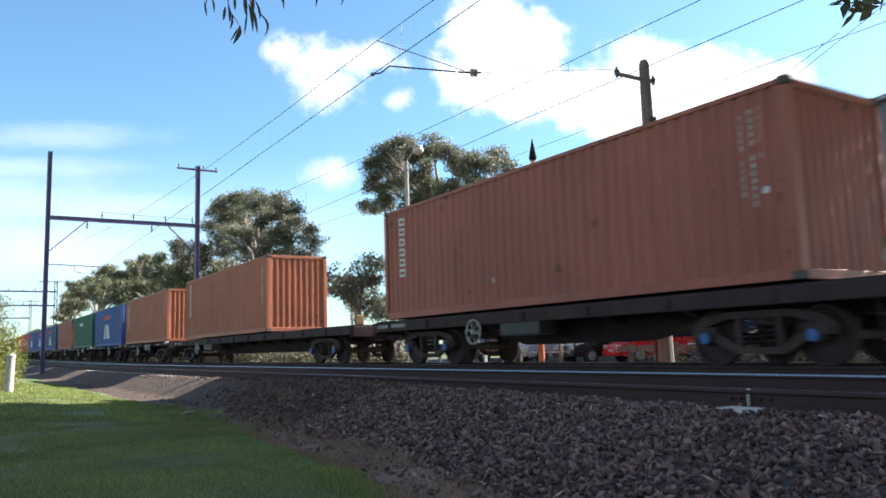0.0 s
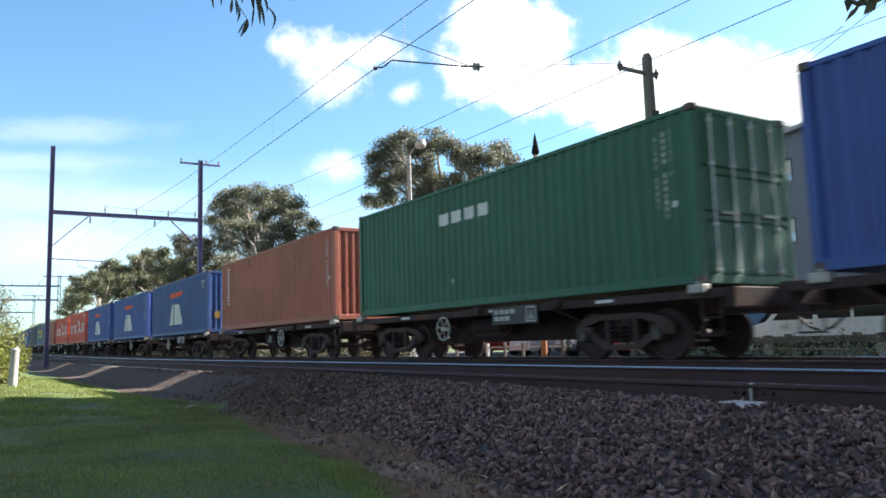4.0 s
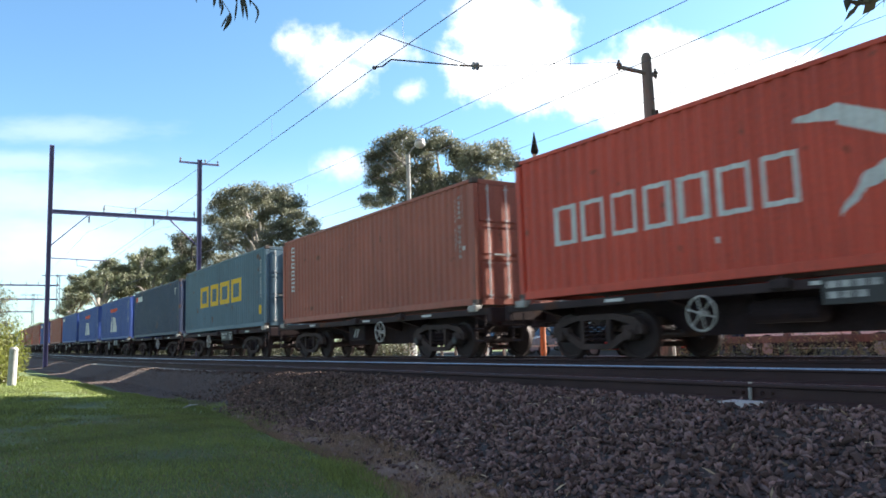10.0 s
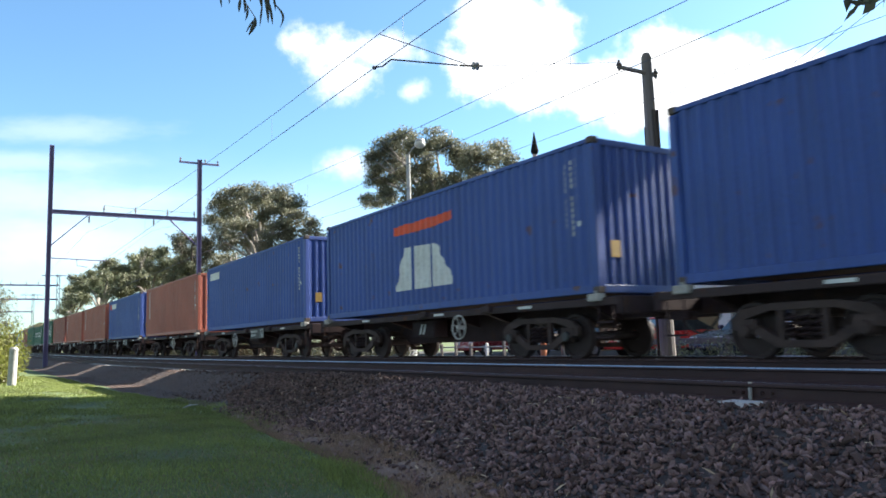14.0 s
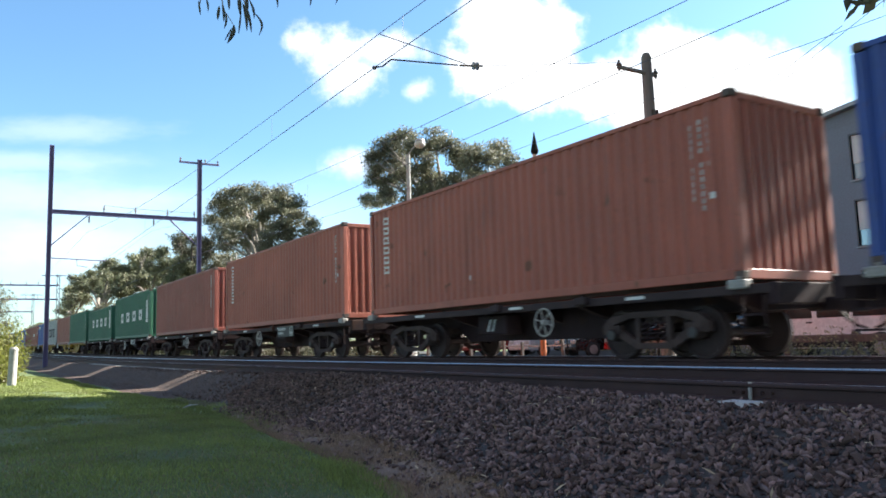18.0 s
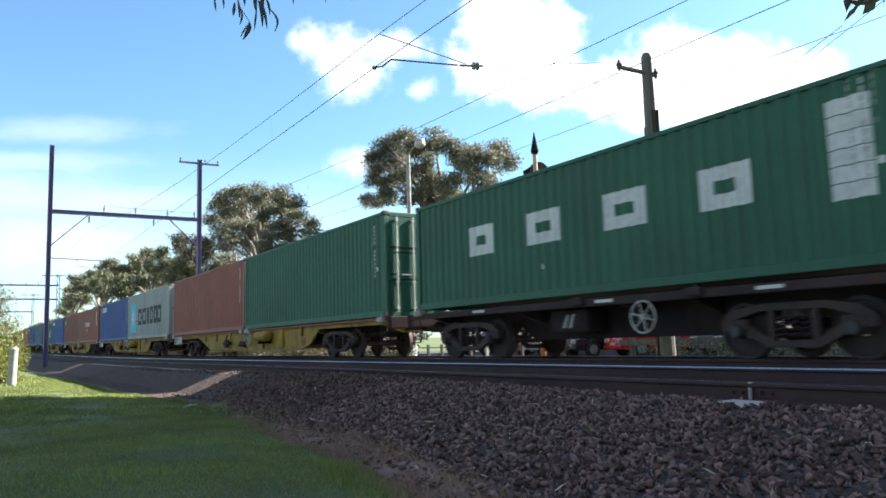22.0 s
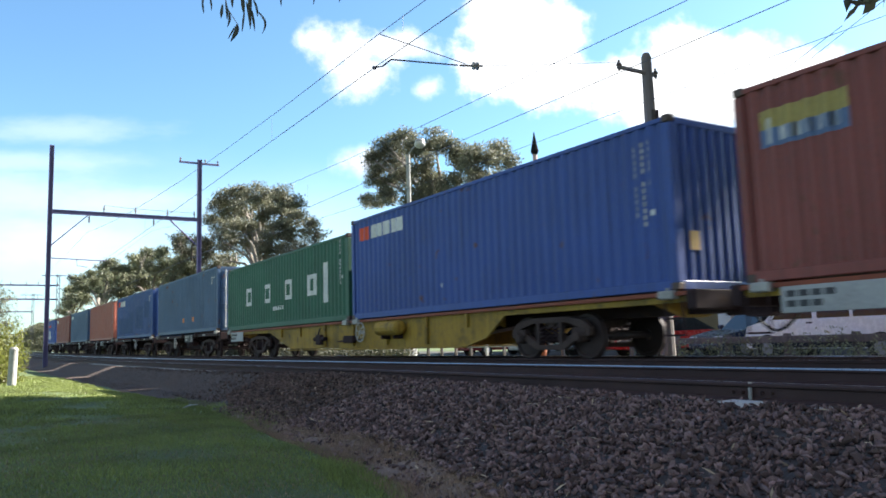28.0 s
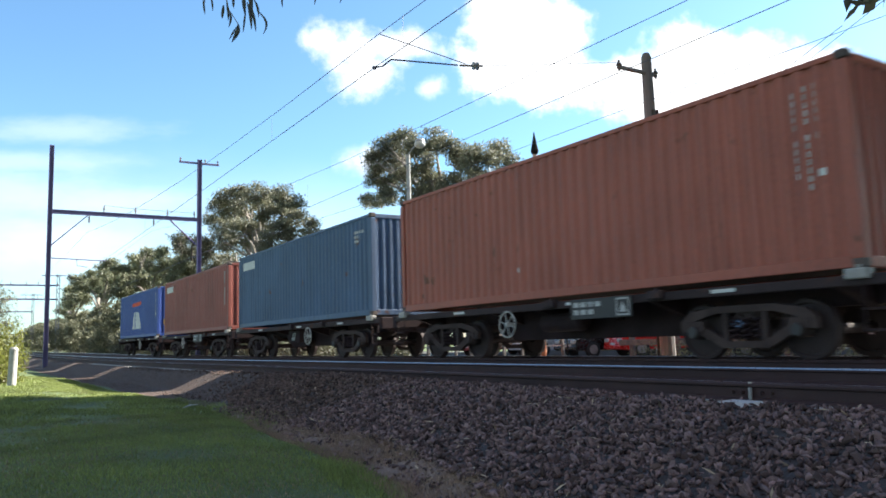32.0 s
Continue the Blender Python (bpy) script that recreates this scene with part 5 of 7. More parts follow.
def car(x, y, turn, key, body, long=4.3, high=1.45, van=False):
    c = thing("parked_car", f"{key} parked {'van' if van else 'car'} behind a low rail", "van" if van else "car", "parked vehicles", at=pose(x, y, land_z(x, y) + 0.035, 0, 0, turn))
    h, l = high, long / 2
    if van:
        side = [(-l, 0.3), (l - 0.1, 0.3), (l, 0.55), (l - 0.1, 0.95), (l - 0.75, 1.1), (l - 1.5, h), (-l + 0.1, h), (-l, h - 0.2)]
    else:
        side = [(-l, 0.3), (l - 0.1, 0.28), (l, 0.5), (l - 0.08, 0.72), (l - 0.95, 0.90), (-l + 0.75, 0.95), (-l + 0.05, 0.88)]
    g = Geo().prism(side, "y", -0.86, 0.86)
    part("body", g, body, c)
    if not van:
        part("cabin", Geo().prism([(l - 1.2, 0.895), (l - 1.9, h), (-l + 1.3, h), (-l + 0.35, 0.94)], "y", -0.72, 0.72), CAR_GLASS, c, "dark glazed cabin")
        part("roof", Geo().prism([(l - 1.85, h - 0.01), (l - 1.95, h + 0.04), (-l + 1.35, h + 0.04), (-l + 1.2, h - 0.01)], "y", -0.70, 0.70), body, c)
    else:
        for s in (-1, 1):
            part("window", Geo().prism([(l - 1.0, 1.12), (l - 1.5, h - 0.12), (l - 2.3, h - 0.12), (l - 2.3, 1.12)], "y", s * 0.86 - 0.01, s * 0.86 + 0.01), CAR_GLASS, c)
            x = l - 2.45
            while x > -l + 1.0:
                part("window", Geo().bevel(x - 0.95, x, s * 0.86 - 0.01, s * 0.86 + 0.01, 1.12, h - 0.14, 0.008), CAR_GLASS, c)
                x -= 1.05
            part("trim", Geo().bevel(-l + 0.05, l - 0.25, s * 0.86 - 0.02, s * 0.86 + 0.02, 0.32, 0.48, 0.015), BLACK_RUBBER, c, "dark sill trim")
            for wx in (-l + 0.8, l - 0.8):
                part("wheel_arch", Geo().tube((wx, s * 0.80, 0.33), (wx, s * 0.866, 0.33), 0.38, n=18), BLACK_RUBBER, c)
            part("door_handle", Geo().bevel(l - 2.3, l - 2.12, s * 0.87 - 0.015, s * 0.87 + 0.015, 0.98, 1.02, 0.006), BLACK_RUBBER, c)
        part("windscreen", Geo().prism([(l - 0.74, 1.12), (l - 0.70, 1.12), (l - 1.42, h - 0.06), (l - 1.46, h - 0.06)], "y", -0.75, 0.75), CAR_GLASS, c)
    for sx in (-l + 0.8, l - 0.8):
        for s in (-1, 1):
            t = part("wheel", Geo().tube((sx, s * 0.70, 0.31), (sx, s * 0.88, 0.31), 0.31, n=18), BLACK_RUBBER, c)
            part("rim", Geo().tube((sx, s * 0.872, 0.31), (sx, s * 0.892, 0.31), 0.19, n=14), PALE_METAL, t)
    for s in (-1, 1):
        part("headlight", Geo().bevel(l - 0.16, l + 0.012, s * 0.62 - 0.17, s * 0.62 + 0.17, 0.56, 0.70, 0.03), LAMP_GLASS, c)
        part("mirror", Geo().bevel(l - 1.45, l - 1.3, s * 0.95 - 0.09, s * 0.95 + 0.09, 0.92, 1.06, 0.03), body, c)
    part("number_plate", Geo().box(l - 0.01, l + 0.015, -0.22, 0.22, 0.42, 0.54), LAMP_GLASS, c)
    part("bumper", Geo().bevel(l - 0.12, l + 0.03, -0.84, 0.84, 0.3, 0.46, 0.03), body, c)
    return c


def car_paint(name, base):
    return material(name, base, rough=0.25, dark=0.9, scale=0.7, fine=10, bump=0)


car(-20.8, 23.2, -112, "red", car_paint("red_car_paint", (0.5, 0.02, 0.015)))
car(-15.7, 22.0, -104, "dark navy", car_paint("navy_car_paint", (0.012, 0.014, 0.04)))
car(-12.2, 20.6, 176, "white", car_paint("white_car_paint", (0.8, 0.8, 0.8)), 5.0, 1.75, True)
car(-23.4, 22.8, -100, "black", car_paint("black_car_paint", (0.012, 0.012, 0.012)))
car(-9.0, 24.5, 170, "white", car_paint("white_van_paint", (0.78, 0.78, 0.78)), 4.9, 1.9, True)
car(-27.5, 23.5, -95, "silver", car_paint("silver_car_paint", (0.4, 0.41, 0.42)))
car(-32.0, 23.5, -93, "maroon", car_paint("maroon_car_paint", (0.16, 0.02, 0.02)))
fence_bar = thing("guard_rail", "low dark timber guard rail along the car park", "barrier")
part("rail", Geo().bevel(-17.4, -3.0, 17.35, 17.45, 0.12, 0.30, 0.02), WOOD_POLE, fence_bar)
for i in range(9):
    x = -17.0 + i * 1.75
    part("post", Geo().bevel(x - 0.08, x + 0.08, 17.45, 17.6, -0.5, 0.36, 0.02), WOOD_POLE, fence_bar)
wire_fence = thing("post_fence", "low fence of pale posts and a thin rail beyond the track", "fence")
for i in range(14):
    x = -19.0 - i * 1.05
    part("post", Geo().bevel(x - 0.045, x + 0.045, 16.4, 16.5, -0.6, 0.30 + 0.1 * (i % 3 == 0), 0.01), WHITE_PAINT if i in (4, 9) else WOOD_POLE, wire_fence)
part("rail", Geo().box(-33.0, -18.6, 16.43, 16.46, 0.14, 0.19), PALE_METAL, wire_fence)
cab = tagged(part("relay_cabinet", Geo().bevel(-28.75, -28.2, 16.0, 16.35, -0.55, 0.33, 0.03).box(-28.8, -28.15, 15.95, 16.4, 0.333, 0.37), WHITE_PAINT), "small pale relay cabinet beside the track", "cabinet")

PALE_CONCRETE = material("pale_concrete", (0.45, 0.44, 0.43), rough=0.85, dark=0.7, scale=4, fine=50, bump=0.3)
# joint in the near rail, with the pale block under it
joint = thing("rail_joint", "pale insulated joint plate on the near rail", "rail joint", at=pose(-4.47, 6.10, -0.04))
part("plate", Geo().bevel(-0.016, 0.016, -0.062, -0.036, -0.16, -0.045, 0.005), PALE_METAL, joint)
part("pad", Geo().bevel(-0.02, 0.02, -0.048, -0.034, -0.01, 0.004, 0.003), LAMP_GLASS, joint)
for dx in (-0.2, -0.1, 0.1, 0.2):
    part("bolt", Geo().tube((dx, -0.055, -0.09), (dx, -0.012, -0.09), 0.016, n=6), RAIL_RUST, joint)
blk = tagged(part("concrete_block", Geo().bevel(-4.50, -4.16, 5.58, 5.84, -0.34, -0.175, 0.03), PALE_CONCRETE), "pale concrete block under the rail joint", "block")
stick = tagged(part("pale_stick", Geo().path([(-13.62, 3.27, -0.585), (-13.85, 3.45, -0.56), (-14.05, 3.62, -0.57)], [0.010, 0.014, 0.007], 6), CONCRETE), "pale dry stick lying at the grass edge", "stick")
POST_GREY = material("weathered_white_paint", (0.36, 0.355, 0.34), rough=0.7, dark=0.55, scale=4, fine=30, bump=0.15, streak=0.4)
strip = tagged(part("rubber_strip", Geo().path([(-5.01, 5.62, -0.23), (-4.87, 5.66, -0.205), (-4.64, 5.62, -0.205)], [0.02, 0.026, 0.016], 7), BLACK_RUBBER), "black rubber strip lying on the stones beside the rail", "debris")
bollard = thing("marker_post", "white painted marker post in the grass", "post", at=pose(-23.7, 1.22, 0.0))
part("post", Geo().tube((0, 0, -0.55), (0.04, 0.03, 0.52), 0.11, 0.105, n=16), POST_GREY, bollard)
part("cap", Geo().tube((0.04, 0.03, 0.522), (0.04, 0.03, 0.545), 0.115, 0.115, n=16).tube((0.04, 0.03, 0.545), (0.04, 0.03, 0.60), 0.115, 0.06, n=16), POST_GREY, bollard)

# ---------------------------------------------------------------- trees
def leaf_material(name, base, glow_through=0.35, spread_=0.35, dark=0.5, scale=0.6):
    m = material(name, base, rough=0.55, dark=dark, scale=scale, fine=2, bump=0, island=spread_)
    n, l = m.node_tree.nodes, m.node_tree.links
    sh, out = n["Principled BSDF"], n["Material Output"]
    tr, mx = n.new("ShaderNodeBsdfTranslucent"), n.new("ShaderNodeMixShader")
    l.new(sh.inputs["Base Color"].links[0].from_socket, tr.inputs["Color"])
    mx.inputs[0].default_value = glow_through
    l.new(sh.outputs[0], mx.inputs[1])
    l.new(tr.outputs[0], mx.inputs[2])
    l.new(mx.outputs[0], out.inputs["Surface"])
    return m


GUM_LEAF = leaf_material("olive_gum_leaves", (0.155, 0.155, 0.100), 0.3)
# Far rows: greener leaves, also paled in colour to stand in for haze.
FAR_LEAF = leaf_material("hazed_green_gum_leaves", (0.185, 0.195, 0.115), 0.35)
DARK_LEAF = leaf_material("dark_green_leaves", (0.075, 0.076, 0.045), 0.35)
SCRUB_LEAF = leaf_material("dry_scrub_leaves", (0.17, 0.172, 0.105), 0.35)
BUSH_LEAF = leaf_material("yellow_green_leaves", (0.20, 0.215, 0.04), 0.4)
PALE_LEAF = leaf_material("pale_dry_leaves", (0.27, 0.28, 0.16), 0.4)
GUM_BARK = material("pale_gum_bark", (0.22, 0.19, 0.16), rough=0.85, dark=0.5, scale=1.2, fine=14, bump=0.4, stretch=(3, 3, 0.5))
DARK_BARK = material("dark_bark", (0.07, 0.055, 0.045), rough=0.9, dark=0.5, scale=1.2, fine=14, bump=0.4, stretch=(3, 3, 0.5))
LEAF_SHAPE = ([(0, 0, 0.5), (0.16, 0.04, 0.05), (0, 0, -0.5), (-0.16, 0.04, 0.05)], [(0, 1, 2, 3)])


def crown_mesh(lobes, per, size, seed, clump=0.32, hang=0.6):
    """Leaves gathered in clumps inside the given lobes (x, y, z, radius), with gaps between."""
    rng = np.random.default_rng(seed)
    pos = []
    for x, y, z, r in lobes:
        n_clump = max(8, int(11 * r * r)) if r > 0.6 else 8
        u = rng.normal(size=(n_clump, 3))
        u /= np.linalg.norm(u, axis=1)[:, None]
        c = np.array([x, y, z]) + u * (r * rng.uniform(0.2, 0.85, (n_clump, 1)) ** 0.6) * np.array([1.0, 1.0, 0.82])
        k = max(8, int(per * r * r / n_clump))
        for cc in c:
            pos.append(cc + np.clip(rng.normal(size=(k, 3)), -1.7, 1.7) * np.array([1, 1, 0.6]) * min(0.38, 0.12 + r * clump * 0.85))
    pos = np.concatenate(pos)
    n = len(pos)
    q = rng.normal(size=(n, 4)) * 0.8
    q[:, 0] += hang
    s = size * rng.uniform(0.6, 1.4, n)
    return scatter_mesh("crown", *LEAF_SHAPE, frames4(pos, np.stack([s, s, s], 1), q, rng))


def tree(name, word, base, lobes, per, size, seed, leaf, bark, trunk_r=0.35, fork=0.45, kind_word="tree", group=""):
    rng = random.Random(seed)
    t = thing(name, word, kind_word, group)
    bx, by, bz = base
    top = max(l[2] for l in lobes)
    cx = sum(l[0] for l in lobes) / len(lobes)
    cy = sum(l[1] for l in lobes) / len(lobes)
    fz = bz + (top - bz) * fork
    knee = (bx + (cx - bx) * 0.3, by + (cy - by) * 0.3, bz + (fz - bz) * 0.5)
    crotch = (bx + (cx - bx) * 0.6, by + (cy - by) * 0.6, fz)
    part("trunk", Geo().path([(bx, by, bz - 0.4), knee, crotch], [trunk_r * 1.25, trunk_r, trunk_r * 0.75], 10), bark, t)
    limbs = 0
    for x, y, z, r in sorted(lobes, key=lambda l: -l[3])[:14]:
        m1 = (crotch[0] + (x - crotch[0]) * 0.4 + rng.uniform(-.4, .4), crotch[1] + (y - crotch[1]) * 0.4, crotch[2] + (z - crotch[2]) * 0.55 + rng.uniform(0, .5))
        g = Geo().path([crotch, m1, (x, y, z)], [trunk_r * 0.55, trunk_r * 0.34, trunk_r * 0.12], 7)
        for k in range(4):
            e = (x + rng.uniform(-1, 1) * r * 0.8, y + rng.uniform(-1, 1) * r * 0.8, z + rng.uniform(-0.4, 1) * r * 0.7)
            u = rng.uniform(0.3, 0.9)
            s = tuple(m1[i] + (v - m1[i]) * u for i, v in enumerate((x, y, z)))
            g.path([s, e], [trunk_r * 0.16, trunk_r * 0.05], 5)
        part("limb", g, bark, t)
    cr = part("crown", crown_mesh(lobes, per, size, seed), leaf, t)
    cr["kind"] = "stuff"
    return t


tree("gum_tree", "tall olive-green gum tree with an open ragged crown", (-54.5, 36, -0.4),
     [(-61.8, 33.4, 18.6, 1.38), (-61.6, 34.8, 19.6, 1.28), (-63.8, 33.2, 17.7, 1.30), (-62.7, 34.6, 17.6, 1.51), (-65.0, 33.6, 16.4, 1.21), (-64.1, 34.7, 15.7, 1.42), (-64.1, 33.1, 13.8, 0.70), (-68.6, 34.4, 14.4, 0.51), (-60.7, 32.8, 13.5, 1.03), (-60.5, 34.5, 15.8, 1.36), (-56.6, 33.6, 17.4, 1.29), (-55.7, 34.6, 18.0, 1.29), (-50.9, 32.8, 16.1, 1.01), (-53.4, 35.3, 15.8, 0.87), (-55.8, 33.3, 15.2, 1.17), (-57.1, 35.2, 14.4, 1.31), (-56.5, 33.0, 13.1, 1.37), (-55.7, 34.5, 12.8, 1.18), (-51.6, 33.4, 13.0, 0.92), (-51.0, 34.8, 15.6, 1.44), (-46.3, 32.8, 13.9, 1.41), (-46.9, 34.8, 14.8, 1.14), (-43.5, 33.0, 13.1, 0.82), (-51.2, 34.5, 13.9, 1.11), (-46.1, 32.9, 12.4, 1.19), (-53.5, 34.9, 12.7, 0.96), (-54.8, 33.1, 15.8, 0.77), (-55.5, 34.8, 14.2, 0.89), (-65.5, 33.2, 14.4, 0.77), (-66.6, 35.0, 15.1, 0.79), (-45.6, 32.7, 10.9, 1.01), (-46.0, 34.6, 11.4, 0.95), (-47.5, 33.5, 9.6, 1.04), (-47.5, 35.1, 9.6, 1.14), (-42.9, 33.2, 9.3, 0.81), (-48.9, 34.9, 8.0, 1.16), (-44.4, 33.2, 7.0, 1.07), (-47.6, 34.4, 5.7, 1.13), (-44.0, 33.3, 4.9, 0.90), (-49.9, 34.9, 4.1, 1.08), (-44.0, 32.7, 3.3, 0.89)], 1400, 0.25, 3, GUM_LEAF, GUM_BARK, 0.45)
tree("gum_tree", "broad olive-green gum tree with pale limbs showing", (-70, 24, -0.3),
     [(-80.1, 23.5, 16.3, 1.25), (-78.6, 24.5, 16.4, 1.37), (-68.9, 23.1, 14.5, 1.32), (-70.4, 25.0, 14.7, 1.14), (-62.2, 23.1, 13.3, 1.01), (-63.6, 24.4, 12.9, 1.04), (-82.9, 23.4, 15.6, 1.16), (-81.7, 24.6, 15.1, 1.41), (-84.5, 23.2, 14.4, 1.04), (-76.8, 24.8, 14.6, 1.46), (-68.0, 23.6, 12.8, 1.31), (-66.7, 24.8, 12.5, 1.30), (-59.8, 23.6, 11.0, 0.98), (-61.4, 25.1, 10.6, 0.91), (-56.0, 23.6, 9.1, 0.65), (-85.2, 24.7, 14.0, 1.46), (-74.5, 23.3, 12.1, 1.41), (-74.3, 24.9, 12.2, 1.54), (-65.0, 23.6, 10.6, 1.36), (-65.0, 25.2, 10.5, 1.17), (-77.8, 22.8, 11.1, 1.45), (-76.1, 24.6, 10.7, 1.56), (-65.9, 23.4, 9.1, 1.37), (-63.5, 24.6, 8.9, 1.24), (-56.8, 23.4, 8.1, 0.94), (-84.4, 24.8, 10.1, 1.57)], 1300, 0.25, 4, GUM_LEAF, GUM_BARK, 0.4)
tree("gum_tree", "lower olive-green gum tree with drooping foliage", (-49.5, 24, -0.3), [(-52.6, 23.5, 5.5, 1.5), (-48.7, 23.0, 4.7, 1.3), (-47.1, 24.0, 5.8, 1.6), (-50.5, 25.0, 4.1, 1.7), (-46.5, 25.0, 3.2, 1.5)], 520, 0.34, 5, GUM_LEAF, GUM_BARK, 0.22)
tree("gum_tree", "dark sparse gum tree behind the portal", (-88, 22, 0.0), [(-93.4, 21.4, 13.6, 0.97), (-94.7, 22.6, 13.0, 1.15), (-86.2, 21.5, 12.4, 0.91), (-88.5, 22.7, 11.7, 1.24), (-88.3, 21.4, 11.0, 1.23), (-96.6, 22.6, 12.7, 0.84), (-80.6, 21.6, 10.1, 1.28), (-89.1, 22.6, 9.9, 1.40), (-79.5, 21.7, 11.2, 1.13), (-80.9, 22.5, 9.0, 1.43)], 800, 0.28, 6, DARK_LEAF, DARK_BARK, 0.35)
tree("gum_tree", "olive-green gum tree in a lineside row", (-104, 20, 0.1), [(-104.3, 19.2, 12.3, 1.23), (-105.5, 20.8, 13.0, 1.25), (-93.6, 19.6, 11.7, 0.96), (-106.2, 20.3, 11.2, 1.61), (-94.3, 19.6, 10.2, 1.45), (-93.6, 20.8, 10.3, 1.13), (-81.7, 19.1, 9.3, 0.99), (-115.7, 20.6, 12.0, 1.36), (-100.3, 19.7, 9.2, 1.70), (-96.9, 20.8, 9.0, 1.65), (-82.0, 19.0, 7.8, 1.41), (-83.2, 20.5, 8.5, 1.30), (-106.1, 19.3, 9.1, 1.78), (-82.4, 20.6, 6.9, 1.57), (-111.3, 19.1, 10.5, 1.11)], 850, 0.34, 7, FAR_LEAF, GUM_BARK, 0.4, group="lineside trees")
tree("gum_tree", "olive-green gum tree in a lineside row", (-128, 18, 0.3), [(-112.5, 17.4, 12.2, 1.12), (-125.8, 18.3, 12.6, 1.45), (-106.5, 17.6, 10.8, 1.06), (-140.8, 18.8, 13.1, 1.38), (-111.3, 17.3, 10.3, 1.47), (-129.1, 18.3, 11.2, 1.69), (-103.8, 17.6, 9.2, 1.21), (-150.1, 18.6, 13.2, 1.22), (-135.8, 17.7, 10.6, 1.77), (-125.5, 18.8, 9.6, 1.86), (-105.4, 17.4, 7.9, 1.57), (-150.6, 18.3, 11.5, 1.46)], 750, 0.38, 8, FAR_LEAF, GUM_BARK, 0.4, group="lineside trees")
tree("gum_tree", "distant green gum tree in a lineside row, paled for haze", (-152, 17.5, 0.5), [(-150.0, 17.0, 13.2, 1.09), (-151.1, 17.9, 12.3, 1.22), (-157.9, 17.2, 12.1, 1.14), (-166.7, 17.7, 11.3, 1.20), (-144.5, 16.9, 9.8, 1.40), (-170.8, 17.7, 10.1, 1.09), (-150.4, 16.9, 8.7, 1.45), (-182.6, 17.9, 9.3, 1.02), (-138.8, 17.3, 9.0, 1.35), (-167.9, 17.7, 8.3, 1.21)], 700, 0.4, 9, FAR_LEAF, GUM_BARK, 0.4, group="lineside trees")


def shrubs(name, word, lobes, per, size, seed, leaf, base=-0.4, cat="shrub"):
    s = thing(name, word, cat)
    g = Geo()
    for x, y, z, r in lobes:
        g.path([(x, y, land_z(x, y) - 0.1), (x + 0.1, y, (z + base) / 2), (x, y, z)], [0.012 + r * 0.03, 0.01 + r * 0.02, 0.01], 6)
    part("stems", g, DARK_BARK, s)
    c = part("foliage", crown_mesh(lobes, per, size, seed), leaf, s)
    c["kind"] = "stuff"
    return s


shrubs("lineside_scrub", "grey-brown scrub along the far side of the line",
       [(-154.9, 14.8, 3.6, 2.0), (-143.0, 15.8, 3.2, 2.3), (-133.6, 16.8, 2.8, 2.2), (-120.4, 16.3, 2.4, 2.0), (-108.4, 15.3, 2.2, 1.9), (-104.0, 16.3, 2.6, 1.8), (-205.2, 15.8, 5.0, 2.6), (-259.8, 16.8, 5.6, 3.0),
        (-230, 17, 5.0, 3.0), (-187.6, 16.8, 4.2, 2.6), (-170.0, 16.5, 3.5, 2.6), (-88.6, 15.8, 2.2, 1.5), (-78, 16.5, 1.6, 1.5), (-96, 17.5, 2.0, 1.8)], 330, 0.42, 11, SCRUB_LEAF)
rs = random.Random(40)
shrubs("lineside_scrub", "dense grey-green scrub crowding the far side of the line", [(-80 - i * 3.2, 15.8 + (i % 4) * 0.7, (1.3, 3.8, 2.4, 5.2)[i % 4] + i * 0.035, 1.8 + 0.25 * (i % 3)) for i in range(58)], 420, 0.42, 43, SCRUB_LEAF)
shrubs("far_woods", "grey-green belt of far lineside trees and scrub", [(-75 - i * 6.5 - rs.uniform(0, 3), 20 + i * 0.35 + rs.uniform(-2, 2), 1.2 + 0.5 * (i % 3) + i * 0.06 + rs.uniform(0, 1.2), rs.uniform(2.0, 3.2)) for i in range(42)], 300, 0.5, 41, SCRUB_LEAF, cat="trees")
shrubs("lineside_scrub", "dark olive scrub below the gum trees", [(-64, 18.5, 1.2, 1.8), (-58, 19, 1.2, 1.6), (-52, 20, 1.0, 1.6), (-71, 18.5, 1.4, 1.8), (-47, 27, 1.6, 1.8), (-42.5, 29.5, 2.2, 1.7), (-40.5, 31.5, 1.6, 1.4), (-44.5, 30, 4.6, 1.1)], 420, 0.3, 12, DARK_LEAF)
shrubs("lineside_weeds", "dark olive weeds along the far side of the track", [(-27 - i * 1.15, 14.9 + 0.25 * (i % 3), -0.05 + 0.012 * i + 0.12 * (i % 2), 0.55 + 0.1 * (i % 4)) for i in range(56)], 1500, 0.16, 44, DARK_LEAF, base=-0.6, cat="weeds")
shrubs("planted_bed", "low pale grey-green plants along the car park edge", [(-16.2 + i * 0.75, 17.0 + 0.15 * (i % 2), -0.12, 0.40 + 0.08 * (i % 3)) for i in range(16)], 1200, 0.10, 13, PALE_LEAF)
shrubs("leafy_bush", "yellow-green leafy bush beside the marker post", [(-25.80, 1.06, 0.48, 0.48), (-26.07, 1.04, -0.05, 0.48), (-26.47, 1.26, -0.45, 0.40), (-25.27, 0.73, 0.15, 0.48), (-25.94, 1.17, 0.92, 0.32), (-26.87, 0.80, -0.12, 0.67), (-25.67, 0.98, -0.45, 0.45), (-26.47, 0.73, 0.55, 0.67), (-26.60, 1.20, 0.15, 0.40)], 4600, 0.10, 14, BUSH_LEAF)
